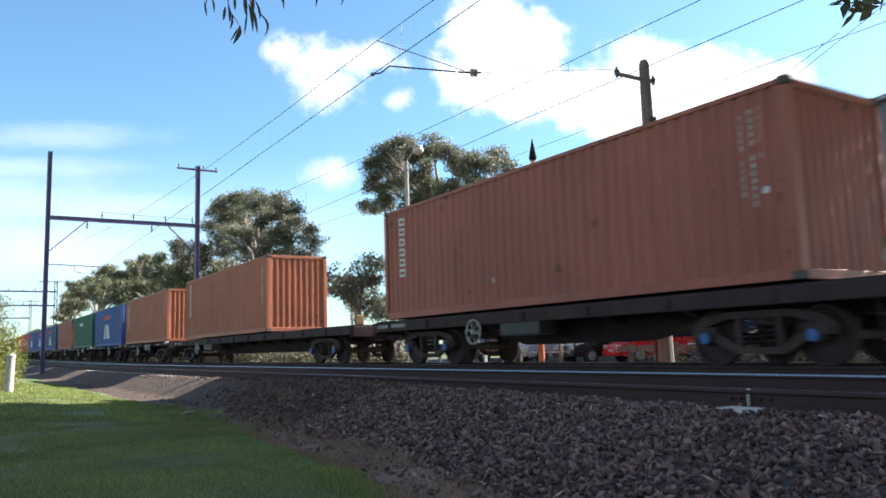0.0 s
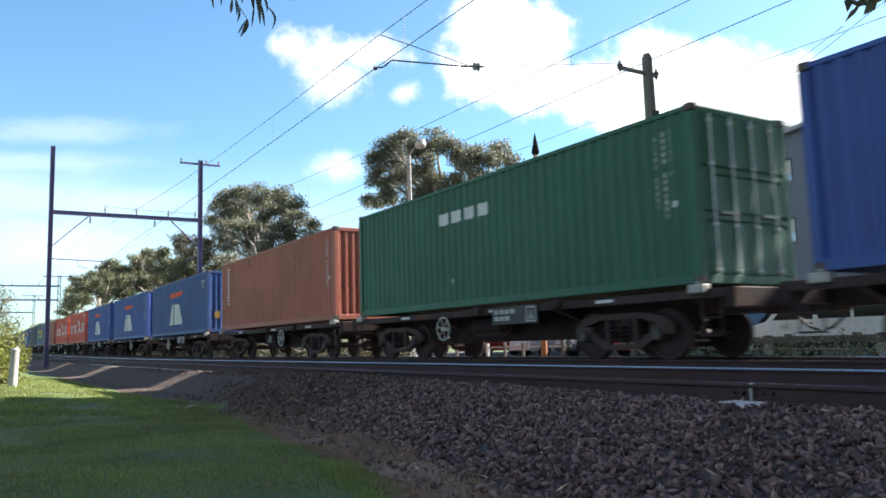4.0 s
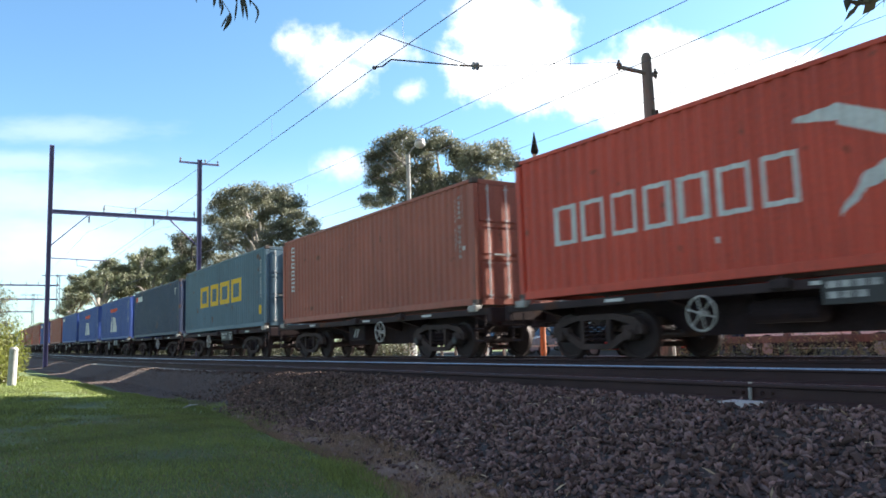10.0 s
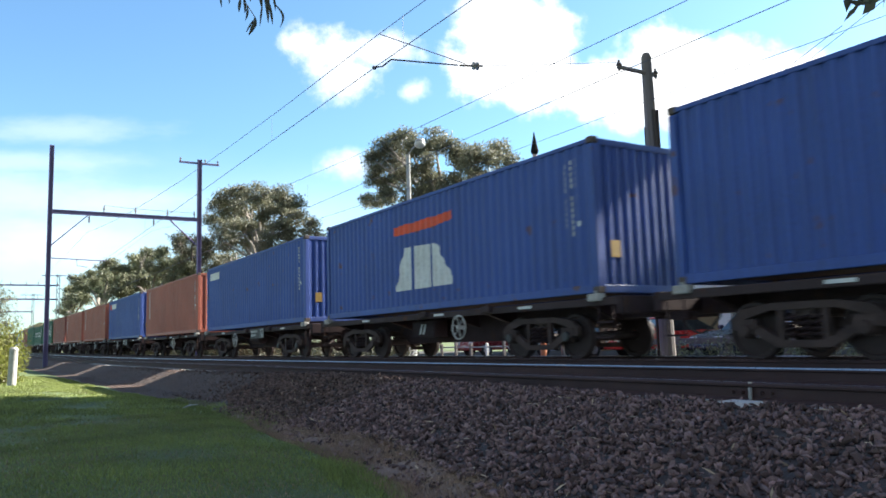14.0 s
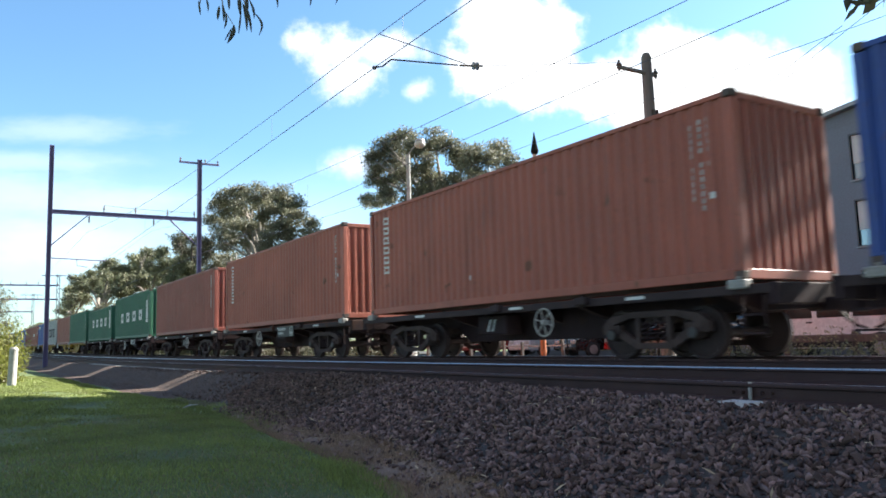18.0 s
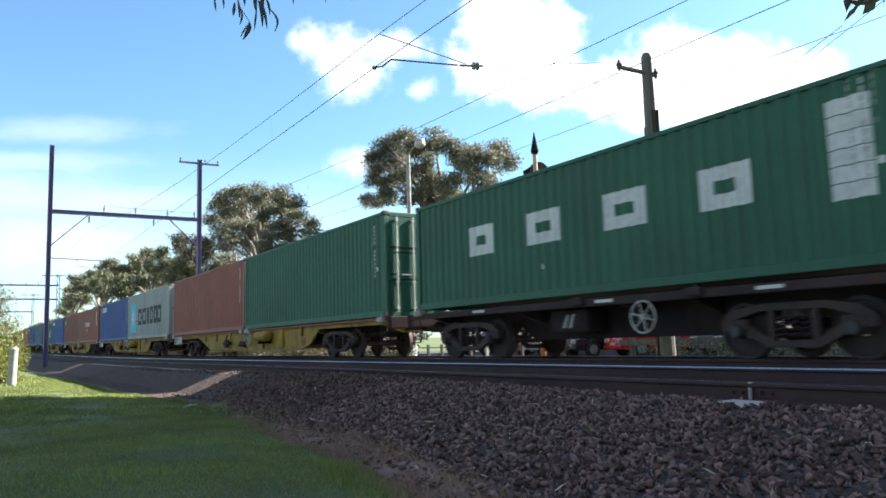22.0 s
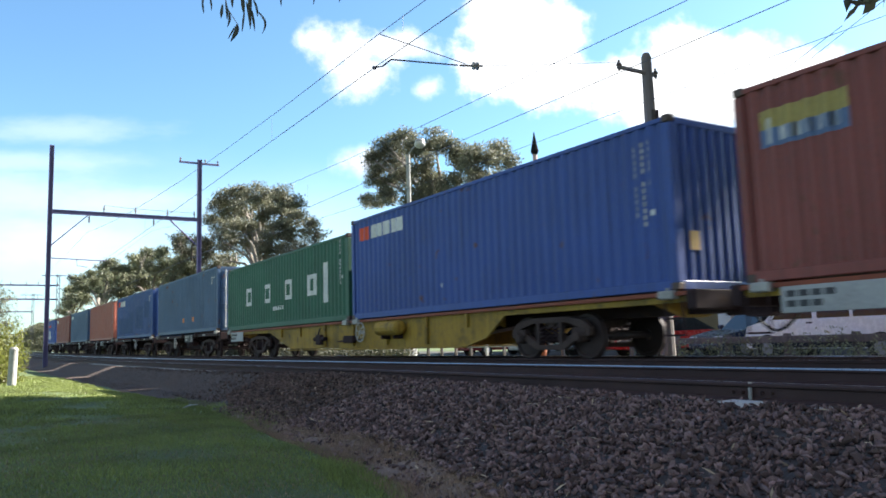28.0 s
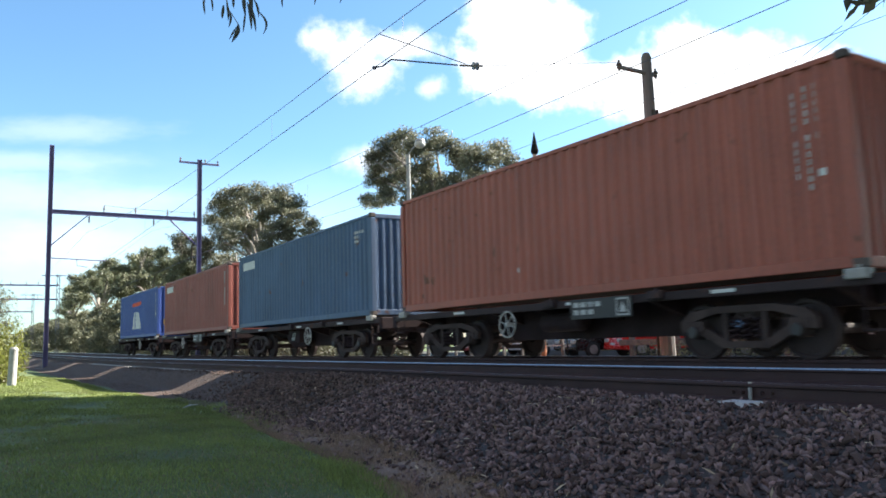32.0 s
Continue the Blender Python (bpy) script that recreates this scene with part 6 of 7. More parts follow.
tree("street_tree", "thin pale-leaved tree beyond the bush", (-43.5, 1.3, -0.4), [(-43.0, 1.7, 3.0, 0.55), (-43.4, 1.5, 2.3, 0.6), (-42.7, 2.0, 1.8, 0.5), (-44.0, 1.2, 3.6, 0.5), (-43.5, 1.9, 1.2, 0.5), (-44, 1.2, 1.5, 0.7)], 1500, 0.12, 15, GUM_LEAF, DARK_BARK, 0.09)
# gum tree just outside the view, one twig of which hangs into it; it shades the bank
tree("gum_tree", "large spreading gum tree shading the ballast bank", (2.5, 17.5, -0.4),
     [(-4.5, 16.0, 10.6, 2.5), (-2.0, 19.0, 12.2, 2.7), (0.8, 16.0, 10.2, 2.8), (1.5, 19.5, 13.0, 2.8), (4.4, 16.5, 11.0, 2.8), (5.5, 19.0, 13.0, 2.6), (8.0, 17.0, 10.5, 2.6), (3.0, 14.2, 8.4, 2.2), (-1.5, 14.2, 8.2, 2.0),
      (7.0, 14.2, 8.6, 2.2), (-4.9, 19.2, 12.4, 2.3), (10.5, 17.5, 11.0, 2.4), (-3.6, 17.5, 6.6, 2.3), (-0.4, 17.0, 6.2, 2.4), (2.6, 16.5, 5.8, 2.3), (5.6, 16.8, 6.4, 2.4), (-1.8, 18.5, 8.8, 2.4), (-6.25, 12.0, 5.85, 0.32)], 760, 0.40, 16, GUM_LEAF, GUM_BARK, 0.5)

# Unseen, added tree: its crown keeps sun off bank, grass and container ends.
tree("gum_tree", "unseen gum tree added to shade the bank and container ends", (-8.5, 30.0, -0.4),
     [(-12.6, 29.5, 17.6, 1.5), (-13.4, 30.5, 18.6, 1.0), (-11.2, 28.8, 17.0, 1.6), (-9.4, 29.8, 17.7, 2.0), (-7.4, 28.8, 16.9, 2.0), (-5.5, 29.8, 17.2, 2.4), (-3.0, 29.0, 16.8, 2.4), (-0.5, 30.0, 17.0, 2.4), (-11.2, 30.5, 18.6, 2.0),
      (-8.5, 30.5, 19.0, 2.0), (-6.0, 31.0, 19.2, 2.0), (-3.0, 30.8, 19.5, 2.2)], 800, 0.42, 18, GUM_LEAF, GUM_BARK, 0.45)

# overhanging gum behind the camera, and its twig that swings into view
shade_tree = thing("gum_tree", "gum tree leaning over the grass", "tree")
part("trunk", Geo().path([(-0.5, -3.2, -0.9), (-0.9, -2.9, 1.5), (-1.8, -2.0, 3.6), (-2.4, -1.4, 5.2)], [0.26, 0.22, 0.17, 0.12], 10), GUM_BARK, shade_tree)
part("limb", Geo().path([(-1.8, -2.0, 3.6), (-2.8, -0.6, 3.7), (-3.4, 0.9, 3.4), (-3.5, 1.05, 2.62)], [0.10, 0.06, 0.03, 0.008], 8), GUM_BARK, shade_tree)
cr = part("crown", crown_mesh([(-2.4, -1.4, 5.6, 1.3), (-1.2, -2.2, 5.2, 1.3), (-2.9, -0.6, 4.9, 0.8), (-2.2, -2.8, 4.8, 1.0)], 700, 0.16, 17), GUM_LEAF, shade_tree)
cr["kind"] = "stuff"

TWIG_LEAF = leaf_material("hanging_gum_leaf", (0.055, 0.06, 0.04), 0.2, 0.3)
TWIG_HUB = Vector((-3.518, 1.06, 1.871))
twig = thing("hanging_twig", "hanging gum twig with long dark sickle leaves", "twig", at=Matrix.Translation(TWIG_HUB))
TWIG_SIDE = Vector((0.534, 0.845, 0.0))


def sickle(a, b, w, bow):
    """A long curved leaf from a to b."""
    g, n = Geo(), 6
    a, b = Vector(a), Vector(b)
    for i in range(n + 1):
        u = i / n
        c = a + (b - a) * u + TWIG_SIDE * (bow * math.sin(math.pi * u))
        h = w * math.sin(math.pi * min(0.97, 0.06 + u * 0.92)) ** 0.8
        for s, d in ((-1, 0.0), (1, 0.0), (0, 0.004)):
            p = c + TWIG_SIDE * (s * h) + Vector((0.845, -0.534, 0)) * d
            g.v.append(tuple(p))
    for i in range(n):
        k = i * 3
        g.f += [(k, k + 3, k + 5, k + 2), (k + 2, k + 5, k + 4, k + 1), (k, k + 1, k + 4, k + 3)]
    return g


def twig_at(s, z):
    return tuple(TWIG_SIDE * s + Vector((0, 0, z)))


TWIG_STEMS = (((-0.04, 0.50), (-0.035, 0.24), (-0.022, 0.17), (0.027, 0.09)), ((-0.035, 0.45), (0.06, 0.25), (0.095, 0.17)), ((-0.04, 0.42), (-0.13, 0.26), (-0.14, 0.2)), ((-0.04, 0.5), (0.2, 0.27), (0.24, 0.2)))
stems = Geo()
for row in TWIG_STEMS:
    stems.path([twig_at(a, b) for a, b in row], [0.005, 0.0035, 0.0025, 0.0018][:len(row)], 5)
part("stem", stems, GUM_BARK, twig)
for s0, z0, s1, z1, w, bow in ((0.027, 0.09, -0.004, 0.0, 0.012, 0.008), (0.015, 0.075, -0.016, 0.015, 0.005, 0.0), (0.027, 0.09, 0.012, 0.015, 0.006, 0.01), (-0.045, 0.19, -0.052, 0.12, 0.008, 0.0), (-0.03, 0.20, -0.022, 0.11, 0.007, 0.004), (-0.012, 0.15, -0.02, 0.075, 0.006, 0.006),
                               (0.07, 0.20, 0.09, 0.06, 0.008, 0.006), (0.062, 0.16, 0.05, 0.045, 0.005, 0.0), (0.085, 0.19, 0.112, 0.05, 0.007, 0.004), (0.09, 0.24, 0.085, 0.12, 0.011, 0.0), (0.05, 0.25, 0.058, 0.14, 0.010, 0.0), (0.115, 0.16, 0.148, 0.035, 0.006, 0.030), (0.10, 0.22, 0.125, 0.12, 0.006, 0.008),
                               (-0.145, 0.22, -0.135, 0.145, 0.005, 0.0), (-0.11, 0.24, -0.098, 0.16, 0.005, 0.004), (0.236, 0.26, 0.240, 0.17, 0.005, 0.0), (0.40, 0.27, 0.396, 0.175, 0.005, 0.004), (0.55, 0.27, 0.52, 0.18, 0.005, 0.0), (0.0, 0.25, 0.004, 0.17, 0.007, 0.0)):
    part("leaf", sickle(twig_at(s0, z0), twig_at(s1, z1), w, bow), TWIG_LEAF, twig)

# ---------------------------------------------------------------- clouds
def cloud_material(name, puffs, soft, amount, ragged, size, stretch=1.0, colour=(0.97, 0.985, 1.0), bright=0.37):
    """Bright cloud that thins out at its ragged edges. puffs: (x, y, half width, half height) on its sheet."""
    m = bpy.data.materials.new(name)
    m.use_nodes = True
    n, l = m.node_tree.nodes, m.node_tree.links
    n.remove(n["Principled BSDF"])
    tc = n.new("ShaderNodeTexCoord")
    ns = n.new("ShaderNodeTexNoise")
    ns.inputs["Scale"].default_value, ns.inputs["Detail"].default_value, ns.inputs["Roughness"].default_value = size, 7.0, 0.58
    mp = n.new("ShaderNodeMapping")
    mp.inputs["Scale"].default_value = (1, stretch, 1)
    l.new(tc.outputs["Object"], mp.inputs["Vector"])
    l.new(mp.outputs[0], ns.inputs["Vector"])
    best = None
    for x, y, a, b in puffs:
        k = n.new("ShaderNodeMapping")
        k.vector_type = "TEXTURE"
        k.inputs["Location"].default_value, k.inputs["Scale"].default_value = (x, y, 0), (a, b, max(a, b))
        l.new(tc.outputs["Object"], k.inputs["Vector"])
        ln = n.new("ShaderNodeVectorMath")
        ln.operation = "LENGTH"
        l.new(k.outputs[0], ln.inputs[0])
        if best is None:
            best = ln.outputs["Value"]
        else:
            mn = n.new("ShaderNodeMath")
            mn.operation = "SMOOTH_MIN"
            mn.inputs[2].default_value = 0.25
            l.new(best, mn.inputs[0])
            l.new(ln.outputs["Value"], mn.inputs[1])
            best = mn.outputs[0]
    sub = n.new("ShaderNodeMath")
    sub.operation = "MULTIPLY_ADD"
    l.new(ns.outputs["Fac"], sub.inputs[0])
    sub.inputs[1].default_value = ragged
    l.new(best, sub.inputs[2])
    edge = n.new("ShaderNodeMapRange")
    edge.interpolation_type = "SMOOTHSTEP"
    mid = 1.0 + ragged * 0.5
    edge.inputs["From Min"].default_value, edge.inputs["From Max"].default_value = mid - soft, mid + soft * 0.6
    edge.inputs["To Min"].default_value, edge.inputs["To Max"].default_value = amount, 0.0
    l.new(sub.outputs[0], edge.inputs["Value"])
    em, tr, mx = n.new("ShaderNodeEmission"), n.new("ShaderNodeBsdfTransparent"), n.new("ShaderNodeMixShader")
    em.inputs["Color"].default_value, em.inputs["Strength"].default_value = (*colour, 1), bright
    l.new(edge.outputs[0], mx.inputs[0])
    l.new(tr.outputs[0], mx.inputs[1])
    l.new(em.outputs[0], mx.inputs[2])
    l.new(mx.outputs[0], n["Material Output"].inputs["Surface"])
    return m


CLOUD_FAR = 1600.0
CLOUD_UNIT = CLOUD_FAR / FOCAL * 100


def cloud(name, word, puffs, far, **kw):
    """puffs in hundredths of the sheet's own width, x to the right, y up."""
    x0, x1 = min(p[0] - p[2] * 1.5 for p in puffs), max(p[0] + p[2] * 1.5 for p in puffs)
    y0, y1 = min(p[1] - p[3] * 1.7 for p in puffs), max(p[1] + p[3] * 1.7 for p in puffs)
    me = sheet_mesh(name, [(x0, y0, 0), (x1, y0, 0), (x1, y1, 0), (x0, y1, 0)], [(0, 1, 2, 3)])
    ob = part(name, me, cloud_material(name, puffs, **kw))
    ob.scale = (CLOUD_UNIT * far / CLOUD_FAR,) * 3
    return tagged(ob, word, "cloud", "clouds", "structure")


AIM = eye_pose()
CLOUDS = [
    (cloud("backdrop_cloud", "large bright white heaped cloud", [(1.15, 3.85, 0.95, 0.95), (1.75, 3.6, 0.7, 0.8), (0.85, 3.2, 0.7, 0.6), (1.5, 3.0, 0.85, 0.5), (2.2, 2.9, 0.6, 0.5)], 1600, soft=0.4, amount=1.0, ragged=1.6, size=1.6), 1600, 14),
    (cloud("backdrop_cloud", "large bright white heaped cloud", [(4.15, 3.35, 0.95, 0.62), (3.2, 3.0, 0.7, 0.5), (5.3, 3.25, 0.9, 0.5), (6.2, 3.05, 0.9, 0.5), (3.4, 2.65, 0.9, 0.5), (4.7, 2.65, 1.3, 0.55), (6.2, 2.6, 1.2, 0.5)], 1620, soft=0.45, amount=1.0, ragged=1.6, size=1.6), 1620, 30),
    (cloud("backdrop_cloud", "ragged white cloud with thin edges", [(-1.75, 3.5, 0.5, 0.38), (-2.4, 3.7, 0.35, 0.28), (-1.05, 3.55, 0.65, 0.28), (-1.7, 3.05, 0.5, 0.36)], 1640, soft=0.8, amount=0.9, ragged=2.6, size=1.7), 1640, 26),
    (cloud("backdrop_cloud", "small white cloud", [(-0.4, 2.82, 0.22, 0.16)], 1660, soft=1.1, amount=0.6, ragged=2.6, size=2.6), 1660, 22),
    (cloud("backdrop_cloud", "small white cloud", [(-1.62, 1.5, 0.40, 0.23)], 1680, soft=1.0, amount=0.75, ragged=2.2, size=2.4), 1680, 24)]
haze = cloud("backdrop_haze", "thin streaks of high cloud", [(-6.8, 2.1, 1.6, 0.22), (-7.4, 1.55, 1.6, 0.2), (-5.9, 0.85, 1.5, 0.25), (-7.6, 1.0, 1.5, 0.4), (-7.0, 0.1, 1.8, 0.45)], 1900, soft=0.9, amount=0.24, ragged=1.4, size=1.2, stretch=3.0)
low_haze = cloud("backdrop_haze", "pale haze low in the sky", [(-6.6, 0.1, 3.4, 1.3), (-3.0, 0.3, 2.4, 0.9)], 1950, soft=1.1, amount=0.26, ragged=0.5, size=0.8, stretch=2.0)
# unseen sheet of broken cloud above and behind, glowing pinkish as added fill light
sky_v, sky_f, na, nh = [], [], 24, 8
for i in range(na + 1):
    for j in range(nh + 1):
        t, e = radians(195 + 200 * i / na), radians(7 + 68 * j / nh)
        sky_v.append((2000 * math.cos(t) * math.cos(e), 2000 * math.sin(t) * math.cos(e), 2000 * math.sin(e)))
for i in range(na):
    for j in range(nh):
        k = i * (nh + 1) + j
        sky_f.append((k, k + 1, k + nh + 2, k + nh + 1))
broken = cloud_material("fill_cloud", [(0, 0, 2200, 2200)], 0.25, 0.9, 3.0, 0.0032, colour=(1.0, 0.92, 0.90), bright=0.15)
tagged(part("backdrop_fill_cloud", sheet_mesh("backdrop_fill_cloud", sky_v, sky_f), broken), "unseen pinkish cloud sheet added as fill light", "cloud", "clouds", "structure")
low_haze.matrix_basis = AIM @ Matrix.Translation((0, 0, -1950)) @ Matrix.Diagonal((*low_haze.scale, 1))
haze.matrix_basis = AIM @ Matrix.Translation((0, 0, -1900)) @ Matrix.Diagonal((*haze.scale, 1))

# ---------------------------------------------------------------- grass and stones
rng = np.random.default_rng(21)


def blades(name, word, n, x0, x1, y_of, high, wide, mat, seed, keep=None):
    r = np.random.default_rng(seed)
    x = x0 + (x1 - x0) * r.random(n)
    lo, hi = np.array([y_of(v) for v in x]).T
    y = lo + (hi - lo) * r.random(n)
    patch = np.array([noise.noise((a * 0.8, b * 0.8, seed)) for a, b in zip(x, y)])
    ok = patch > -0.45 + 0.5 * r.random(n) - 0.25
    x, y, patch = x[ok], y[ok], patch[ok]
    n = len(x)
    z = np.array([max(land_z(a, b), bed_z(a, b) if b > 2.0 else -9) for a, b in zip(x, y)])
    h = high * r.uniform(0.5, 1.3, n) * (1 + 0.6 * patch)
    t, lean = r.random(n) * 2 * np.pi, r.normal(size=(n, 2)) * 0.45
    c, s = np.cos(t), np.sin(t)
    m = np.zeros((n, 4, 4))
    m[:, 0, 0], m[:, 1, 0] = c * wide, s * wide
    m[:, 0, 2], m[:, 1, 2], m[:, 2, 2] = lean[:, 0] * h, lean[:, 1] * h, h
    m[:, 0, 3], m[:, 1, 3], m[:, 2, 3], m[:, 3, 3] = x, y, z - 0.004, 1
    me = scatter_mesh(name, [(-1, 0, 0), (1, 0, 0), (0, 0, 1)], [(0, 1, 2)], m)
    return tagged(part(name, me, mat), word, "grass", kind="stuff")


BLADE = leaf_material("grass_blade", (0.2, 0.243, 0.062), 0.3, 0.4, 0.5, 0.8)
blades("grass", "short green mown grass", 110000, -12.5, -3.6, lambda x: (-0.15 * x - 1.6, toe(x) + 0.03), 0.030, 0.0035, BLADE, 5)
blades("grass", "short green mown grass farther off", 70000, -34, -12.5, lambda x: (0.2, toe(x)), 0.045, 0.008, BLADE, 6)
blades("dry_grass", "thin dry brown grass along the foot of the bank", 50000, -12.0, -3.2, lambda x: (toe(x) - 0.16, toe(x) + 0.45), 0.034, 0.0035, DRY_BLADE, 7)
blades("dry_grass", "brown dry patches in the mown grass", 7000, -13, -4.3, lambda x: (0.2, toe(x) - 0.4), 0.026, 0.004, DRY_BLADE, 9)
worn = part("worn_verge", grid_mesh("worn_verge", [-11.8 + i * 0.1 for i in range(103)], [k / 11 for k in range(12)], lambda x, y: 0.0), SOIL)
for v in worn.data.vertices:
    x, u = v.co.x, v.co.y
    y = toe(x) - 0.10 + 0.16 * noise.noise((x * 1.3, 7, 0)) + u * (float(np.interp(x, [-12, -8, -6, -4], [0.2, 0.35, 0.6, 0.5])) + 0.2 * noise.noise((x * 1.1, 0, 5)))
    v.co.y, v.co.z = y, max(land_z(x, y), bed_z(x, y)) + 0.02 * math.sin(math.pi * u) - 0.008 + 0.012 * noise.noise((x * 4, y * 4, 2))
tagged(worn, "strip of bare brown soil along the foot of the bank", "soil", kind="structure")
blades("grass_tufts", "longer green tufts at the foot of the bank", 1600, -6.6, -4.4, lambda x: (toe(x) - 0.40, toe(x) - 0.05), 0.06, 0.0035, BLADE, 8)

def rough_stone(seed):
    """An angular chip: the hull of a few random points."""
    r = np.random.default_rng(seed)
    bm = bmesh.new()
    for q in r.normal(size=(9, 3)):
        q = q / np.linalg.norm(q) * r.uniform(0.75, 1.15)
        bm.verts.new(q)
    got = bmesh.ops.convex_hull(bm, input=bm.verts)
    bmesh.ops.delete(bm, geom=[v for v in got["geom_interior"] if isinstance(v, bmesh.types.BMVert)], context="VERTS")
    bm.verts.index_update()
    vs, fs = [tuple(v.co) for v in bm.verts], [tuple(v.index for v in f.verts) for f in bm.faces]
    bm.free()
    return vs, fs


CHIPS = [rough_stone(k) for k in range(6)]


def stone_places(n, x0, x1, y_of, seed):
    r = np.random.default_rng(seed)
    x = x0 + (x1 - x0) * r.random(n)
    lo, hi = np.array([y_of(v) for v in x]).T
    y = lo + (hi - lo) * r.random(n)
    z = np.array([bed_z(a, b) for a, b in zip(x, y)])
    s = r.uniform(0.015, 0.031, n) * r.choice([1.0, 1.0, 1.35], n)
    z += s * r.uniform(-0.5, 1.0, n)
    return np.stack([x, y, z], 1), np.stack([s * r.uniform(0.8, 1.8, n), s * r.uniform(0.6, 1.1, n), s * r.uniform(0.4, 0.85, n)], 1), r


# A darker, browner copy of the ballast: the heap's deeper shade as colour.
SHADED_STONE = material("shaded_stone", (0.115, 0.076, 0.063), rough=0.9, dark=0.5, scale=9, fine=60, bump=0.6, island=0.6, sheen=0.2)
# Chips coloured darker to stand in for the shade on the left bank.
CHIP = material("shaded_stone_chip", (0.054, 0.041, 0.036), rough=0.9, dark=0.55, scale=9, fine=60, bump=0.6, island=0.5, sheen=0.25)


def loose_stones(name, word, n, x0, x1, y_of, seed, size=1.0, mat=BALLAST):
    for k in range(3):
        p, s, r = stone_places(n // 3, x0, x1, y_of, seed * 10 + k)
        s = s * size
        me = scatter_mesh(name, *CHIPS[(seed + k) % 6], frames4(p, s, None, r))
        tagged(part(name, me, mat), word, "ballast", kind="stuff")


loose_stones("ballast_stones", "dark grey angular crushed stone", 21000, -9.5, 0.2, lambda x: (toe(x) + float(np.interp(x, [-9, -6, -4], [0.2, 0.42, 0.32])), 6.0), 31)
loose_stones("ballast_stones", "dark grey angular crushed stone", 12000, -15.3, -9.5, lambda x: (float(np.interp(x, [-15.3, -14.6, -12.5], [5.2, 4.3, toe(x) + 0.12])), 6.02), 32, 1.0, SHADED_STONE)
loose_stones("ballast_stones", "crushed stone, thinly spread, darkened for the bank's shade", 900, -30.0, -15.5, lambda x: (5.3, 6.0), 33, 0.8, SHADED_STONE)
loose_stones("ballast_stones", "stones strayed onto the soil slope, darkened for its shade", 700, -17.5, -14.0, lambda x: (4.0, 6.0), 39, 0.85, SHADED_STONE)
blades("grass_tufts", "thin green weeds along the foot of the slope", 1300, -16.5, -9.5, lambda x: (toe(x) - 0.05, toe(x) + 0.3), 0.06, 0.005, BLADE, 10)
loose_stones("ballast_chips", "small grey stone chips on bare soil", 6000, -34.0, -14.2, lambda x: (toe(x) + 0.25, 6.0), 38, 0.38, CHIP)
loose_stones("ballast_stones", "dark grey crushed stone between the rails", 4000, -14.0, 1.0, lambda x: (6.3, 9.6), 34)
loose_stones("ballast_stones", "scattered stone chips on the worn grass edge", 1500, -13.0, -3.2, lambda x: (toe(x) - 0.05, toe(x) + 0.5), 35, 0.8)

LITTER = material("dry_fallen_leaves", (0.33, 0.25, 0.17), rough=0.8, dark=0.6, scale=2, fine=20, bump=0, island=0.5)
p, s, r = stone_places(1100, -14.0, -0.5, lambda x: (toe(x) + 0.1, 5.9), 37)
q = r.normal(size=(len(p), 4)) * np.array([1, 0.25, 0.25, 1])
me = scatter_mesh("leaf_litter", [(0, 0.5, 0), (0.09, 0.05, 0.03), (0, -0.5, 0), (-0.09, 0.05, 0.03)], [(0, 1, 2, 3)], frames4(p + np.array([0, 0, 0.022]), np.stack([r.uniform(0.04, 0.10, len(p))] * 3, 1), q, r))
tagged(part("leaf_litter", me, LITTER), "dry fallen gum leaves strewn on the stones", "leaf litter", kind="stuff")

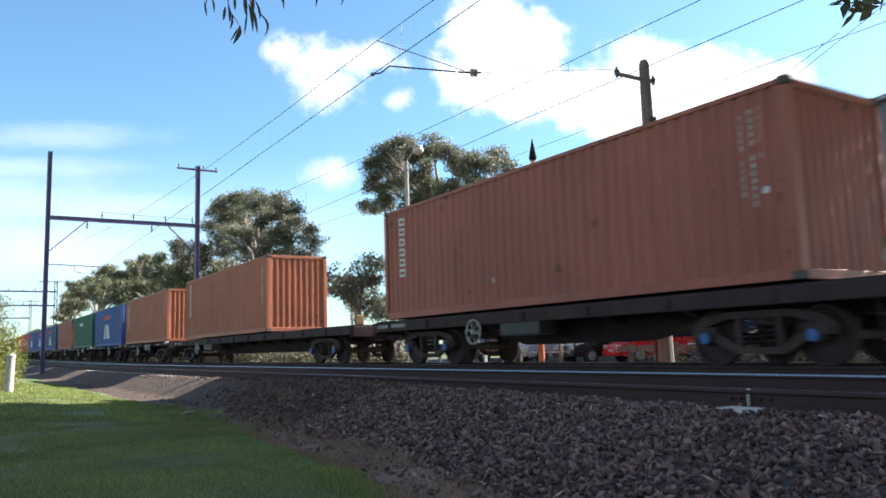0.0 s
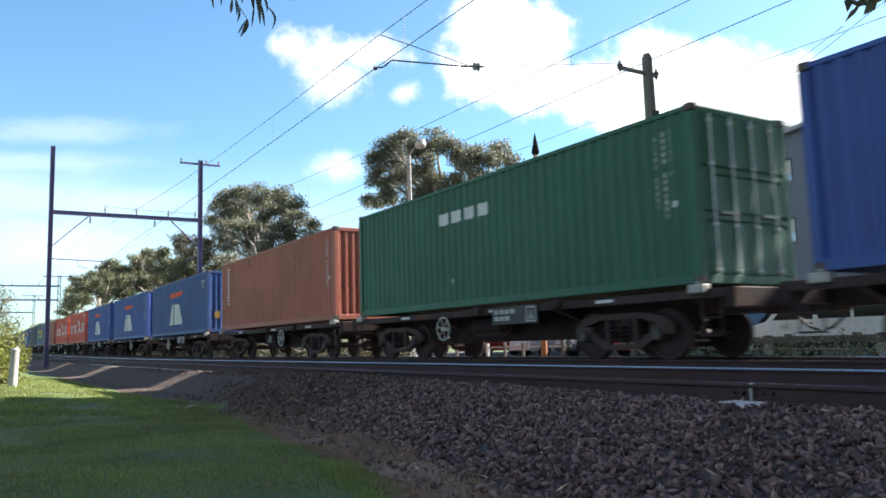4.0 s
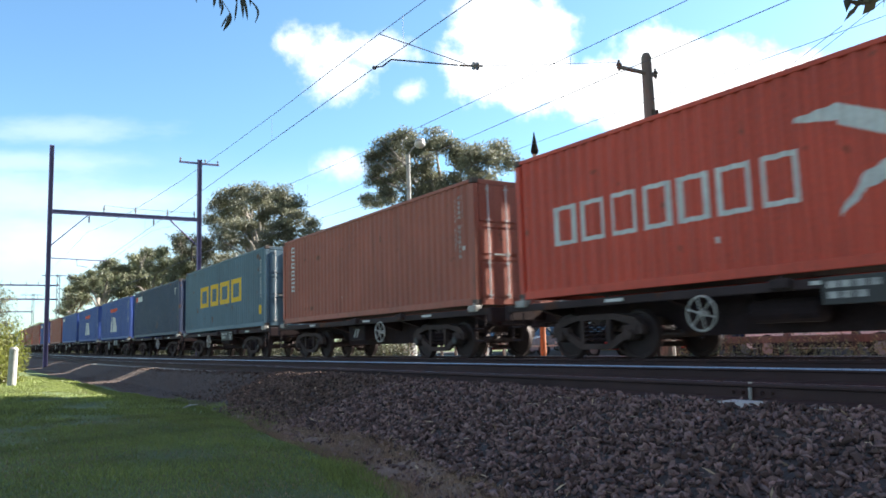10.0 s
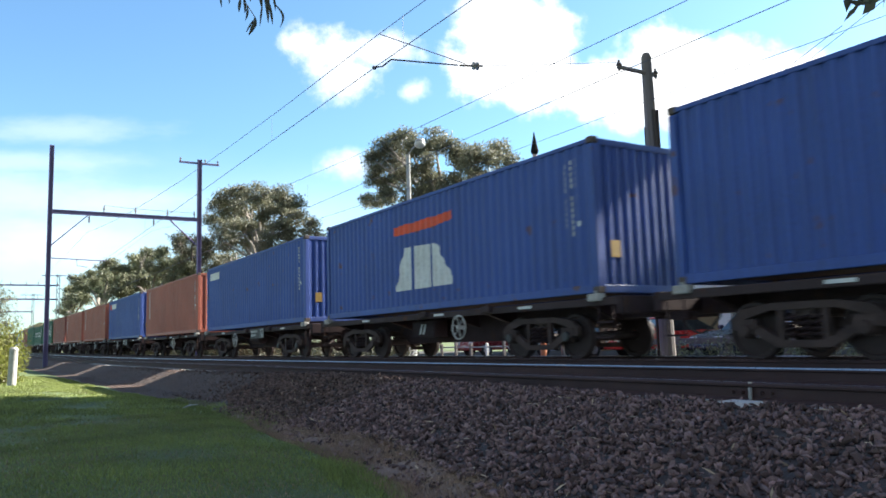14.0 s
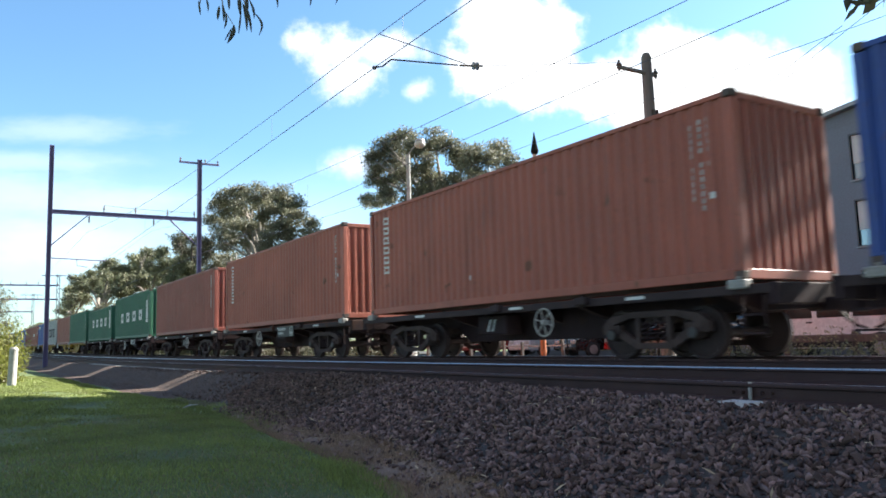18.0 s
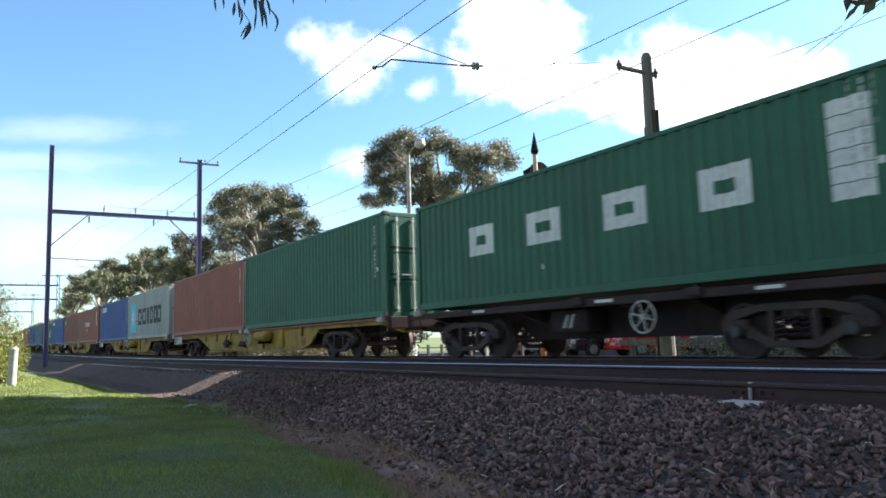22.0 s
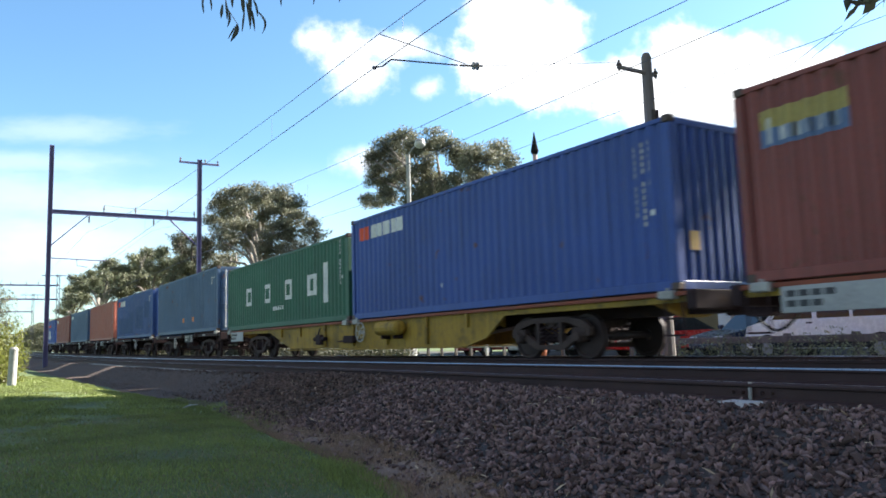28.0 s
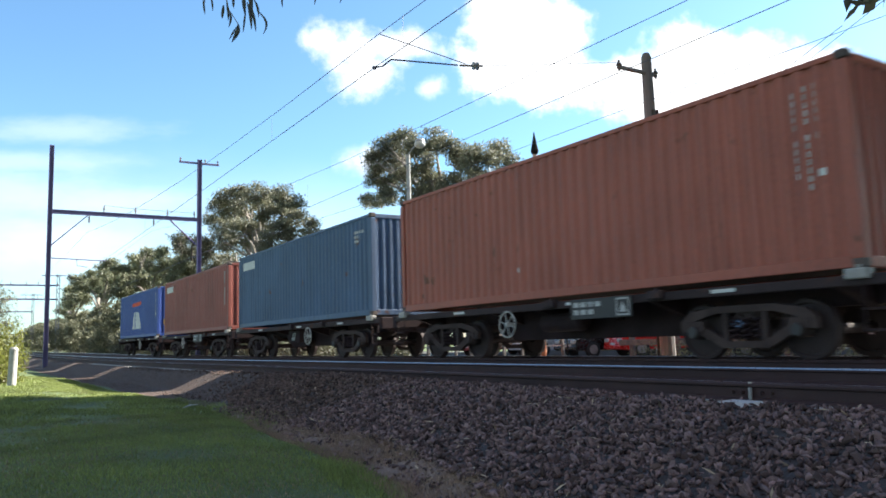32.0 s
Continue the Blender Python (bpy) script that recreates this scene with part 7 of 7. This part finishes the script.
# the nearest stones, one by one
STONES = [sheet_mesh("stone", *c) for c in CHIPS]
p, s, r = stone_places(280, -4.6, -2.2, lambda x: (toe(x) + 0.75, 4.6), 36)
m4 = frames4(p + np.array([0, 0, 0.012]), s * 1.12, None, r)
for i in range(len(p)):
    part("stone", STONES[i % 6], STONE_PIECE, bed, at=Matrix(m4[i].tolist()))


# ---------------------------------------------------------------- what moves
def travel(t):
    u = (t - 16) / 16
    return 236.371 * u - 3.797 * u ** 2 + 2.573 * u ** 3 - 2.754 * u ** 4


def along(x, z):
    slope = math.degrees(math.atan((grade(x - 3) - grade(x + 3)) / 6))
    return pose(x, TRACK_Y, z + grade(x), 0, slope, 0)


def motions():
    steps = [i * 1.0 for i in range(33)]
    for ob, place, z in TRAIN:
        walk(ob, [(t, along(place + travel(t), z)) for t in steps])
    places = {ob.name: place for ob, place, z in TRAIN}
    for ob, w, off in SPINNERS:
        base, rows = ob.matrix_basis.copy(), []
        spin = lambda t: base @ pose(0, 0, 0, 0, math.degrees(travel(t) / WHEEL_R), 0)
        near = [k for k in range(1, 960) if -34 < places[w.name] + off + travel(k / 30) < -1]
        times = [0.0] + [k / 30 for k in near] + [32.0]
        walk(ob, [(t, spin(t)) for t in times])
    for ob, far, reach in CLOUDS:
        unit = far / FOCAL
        size = Matrix.Diagonal((*ob.scale, 1))
        walk(ob, [(t, AIM @ Matrix.Translation((unit * (-1.5 * reach + 2.5 * reach * t / 32), unit * (-6 + 10 * t / 32), -far))) for t in (0.0, 8.0, 16.0, 24.0, 32.0)])
    sway = [(0, 5, -9), (1, 10, -32), (2, -5, -36), (3, 25, -9), (4.5, 10, -12), (6, 15, -9), (7, 42, -66), (8, -8, -27), (9, 5, -9), (10, -15, -22), (11, 13, -6), (12, 20, -8), (13, 0, -2), (14, 30, -12), (15.5, 5, -4), (17, -5, -2), (18, -8, 2),
            (19, 5, -2), (20, -8, 2), (21, 2, -6), (22, 20, -4), (23, 22, -6), (24, 0, 8), (25, 2, 6), (26.5, 8, 0), (28, -2, -1), (29, -12, 6), (30, 2, -2), (31, -8, 4), (32, 0, 0)]
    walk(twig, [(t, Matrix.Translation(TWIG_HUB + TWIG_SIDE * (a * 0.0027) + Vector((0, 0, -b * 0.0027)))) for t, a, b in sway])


motions()
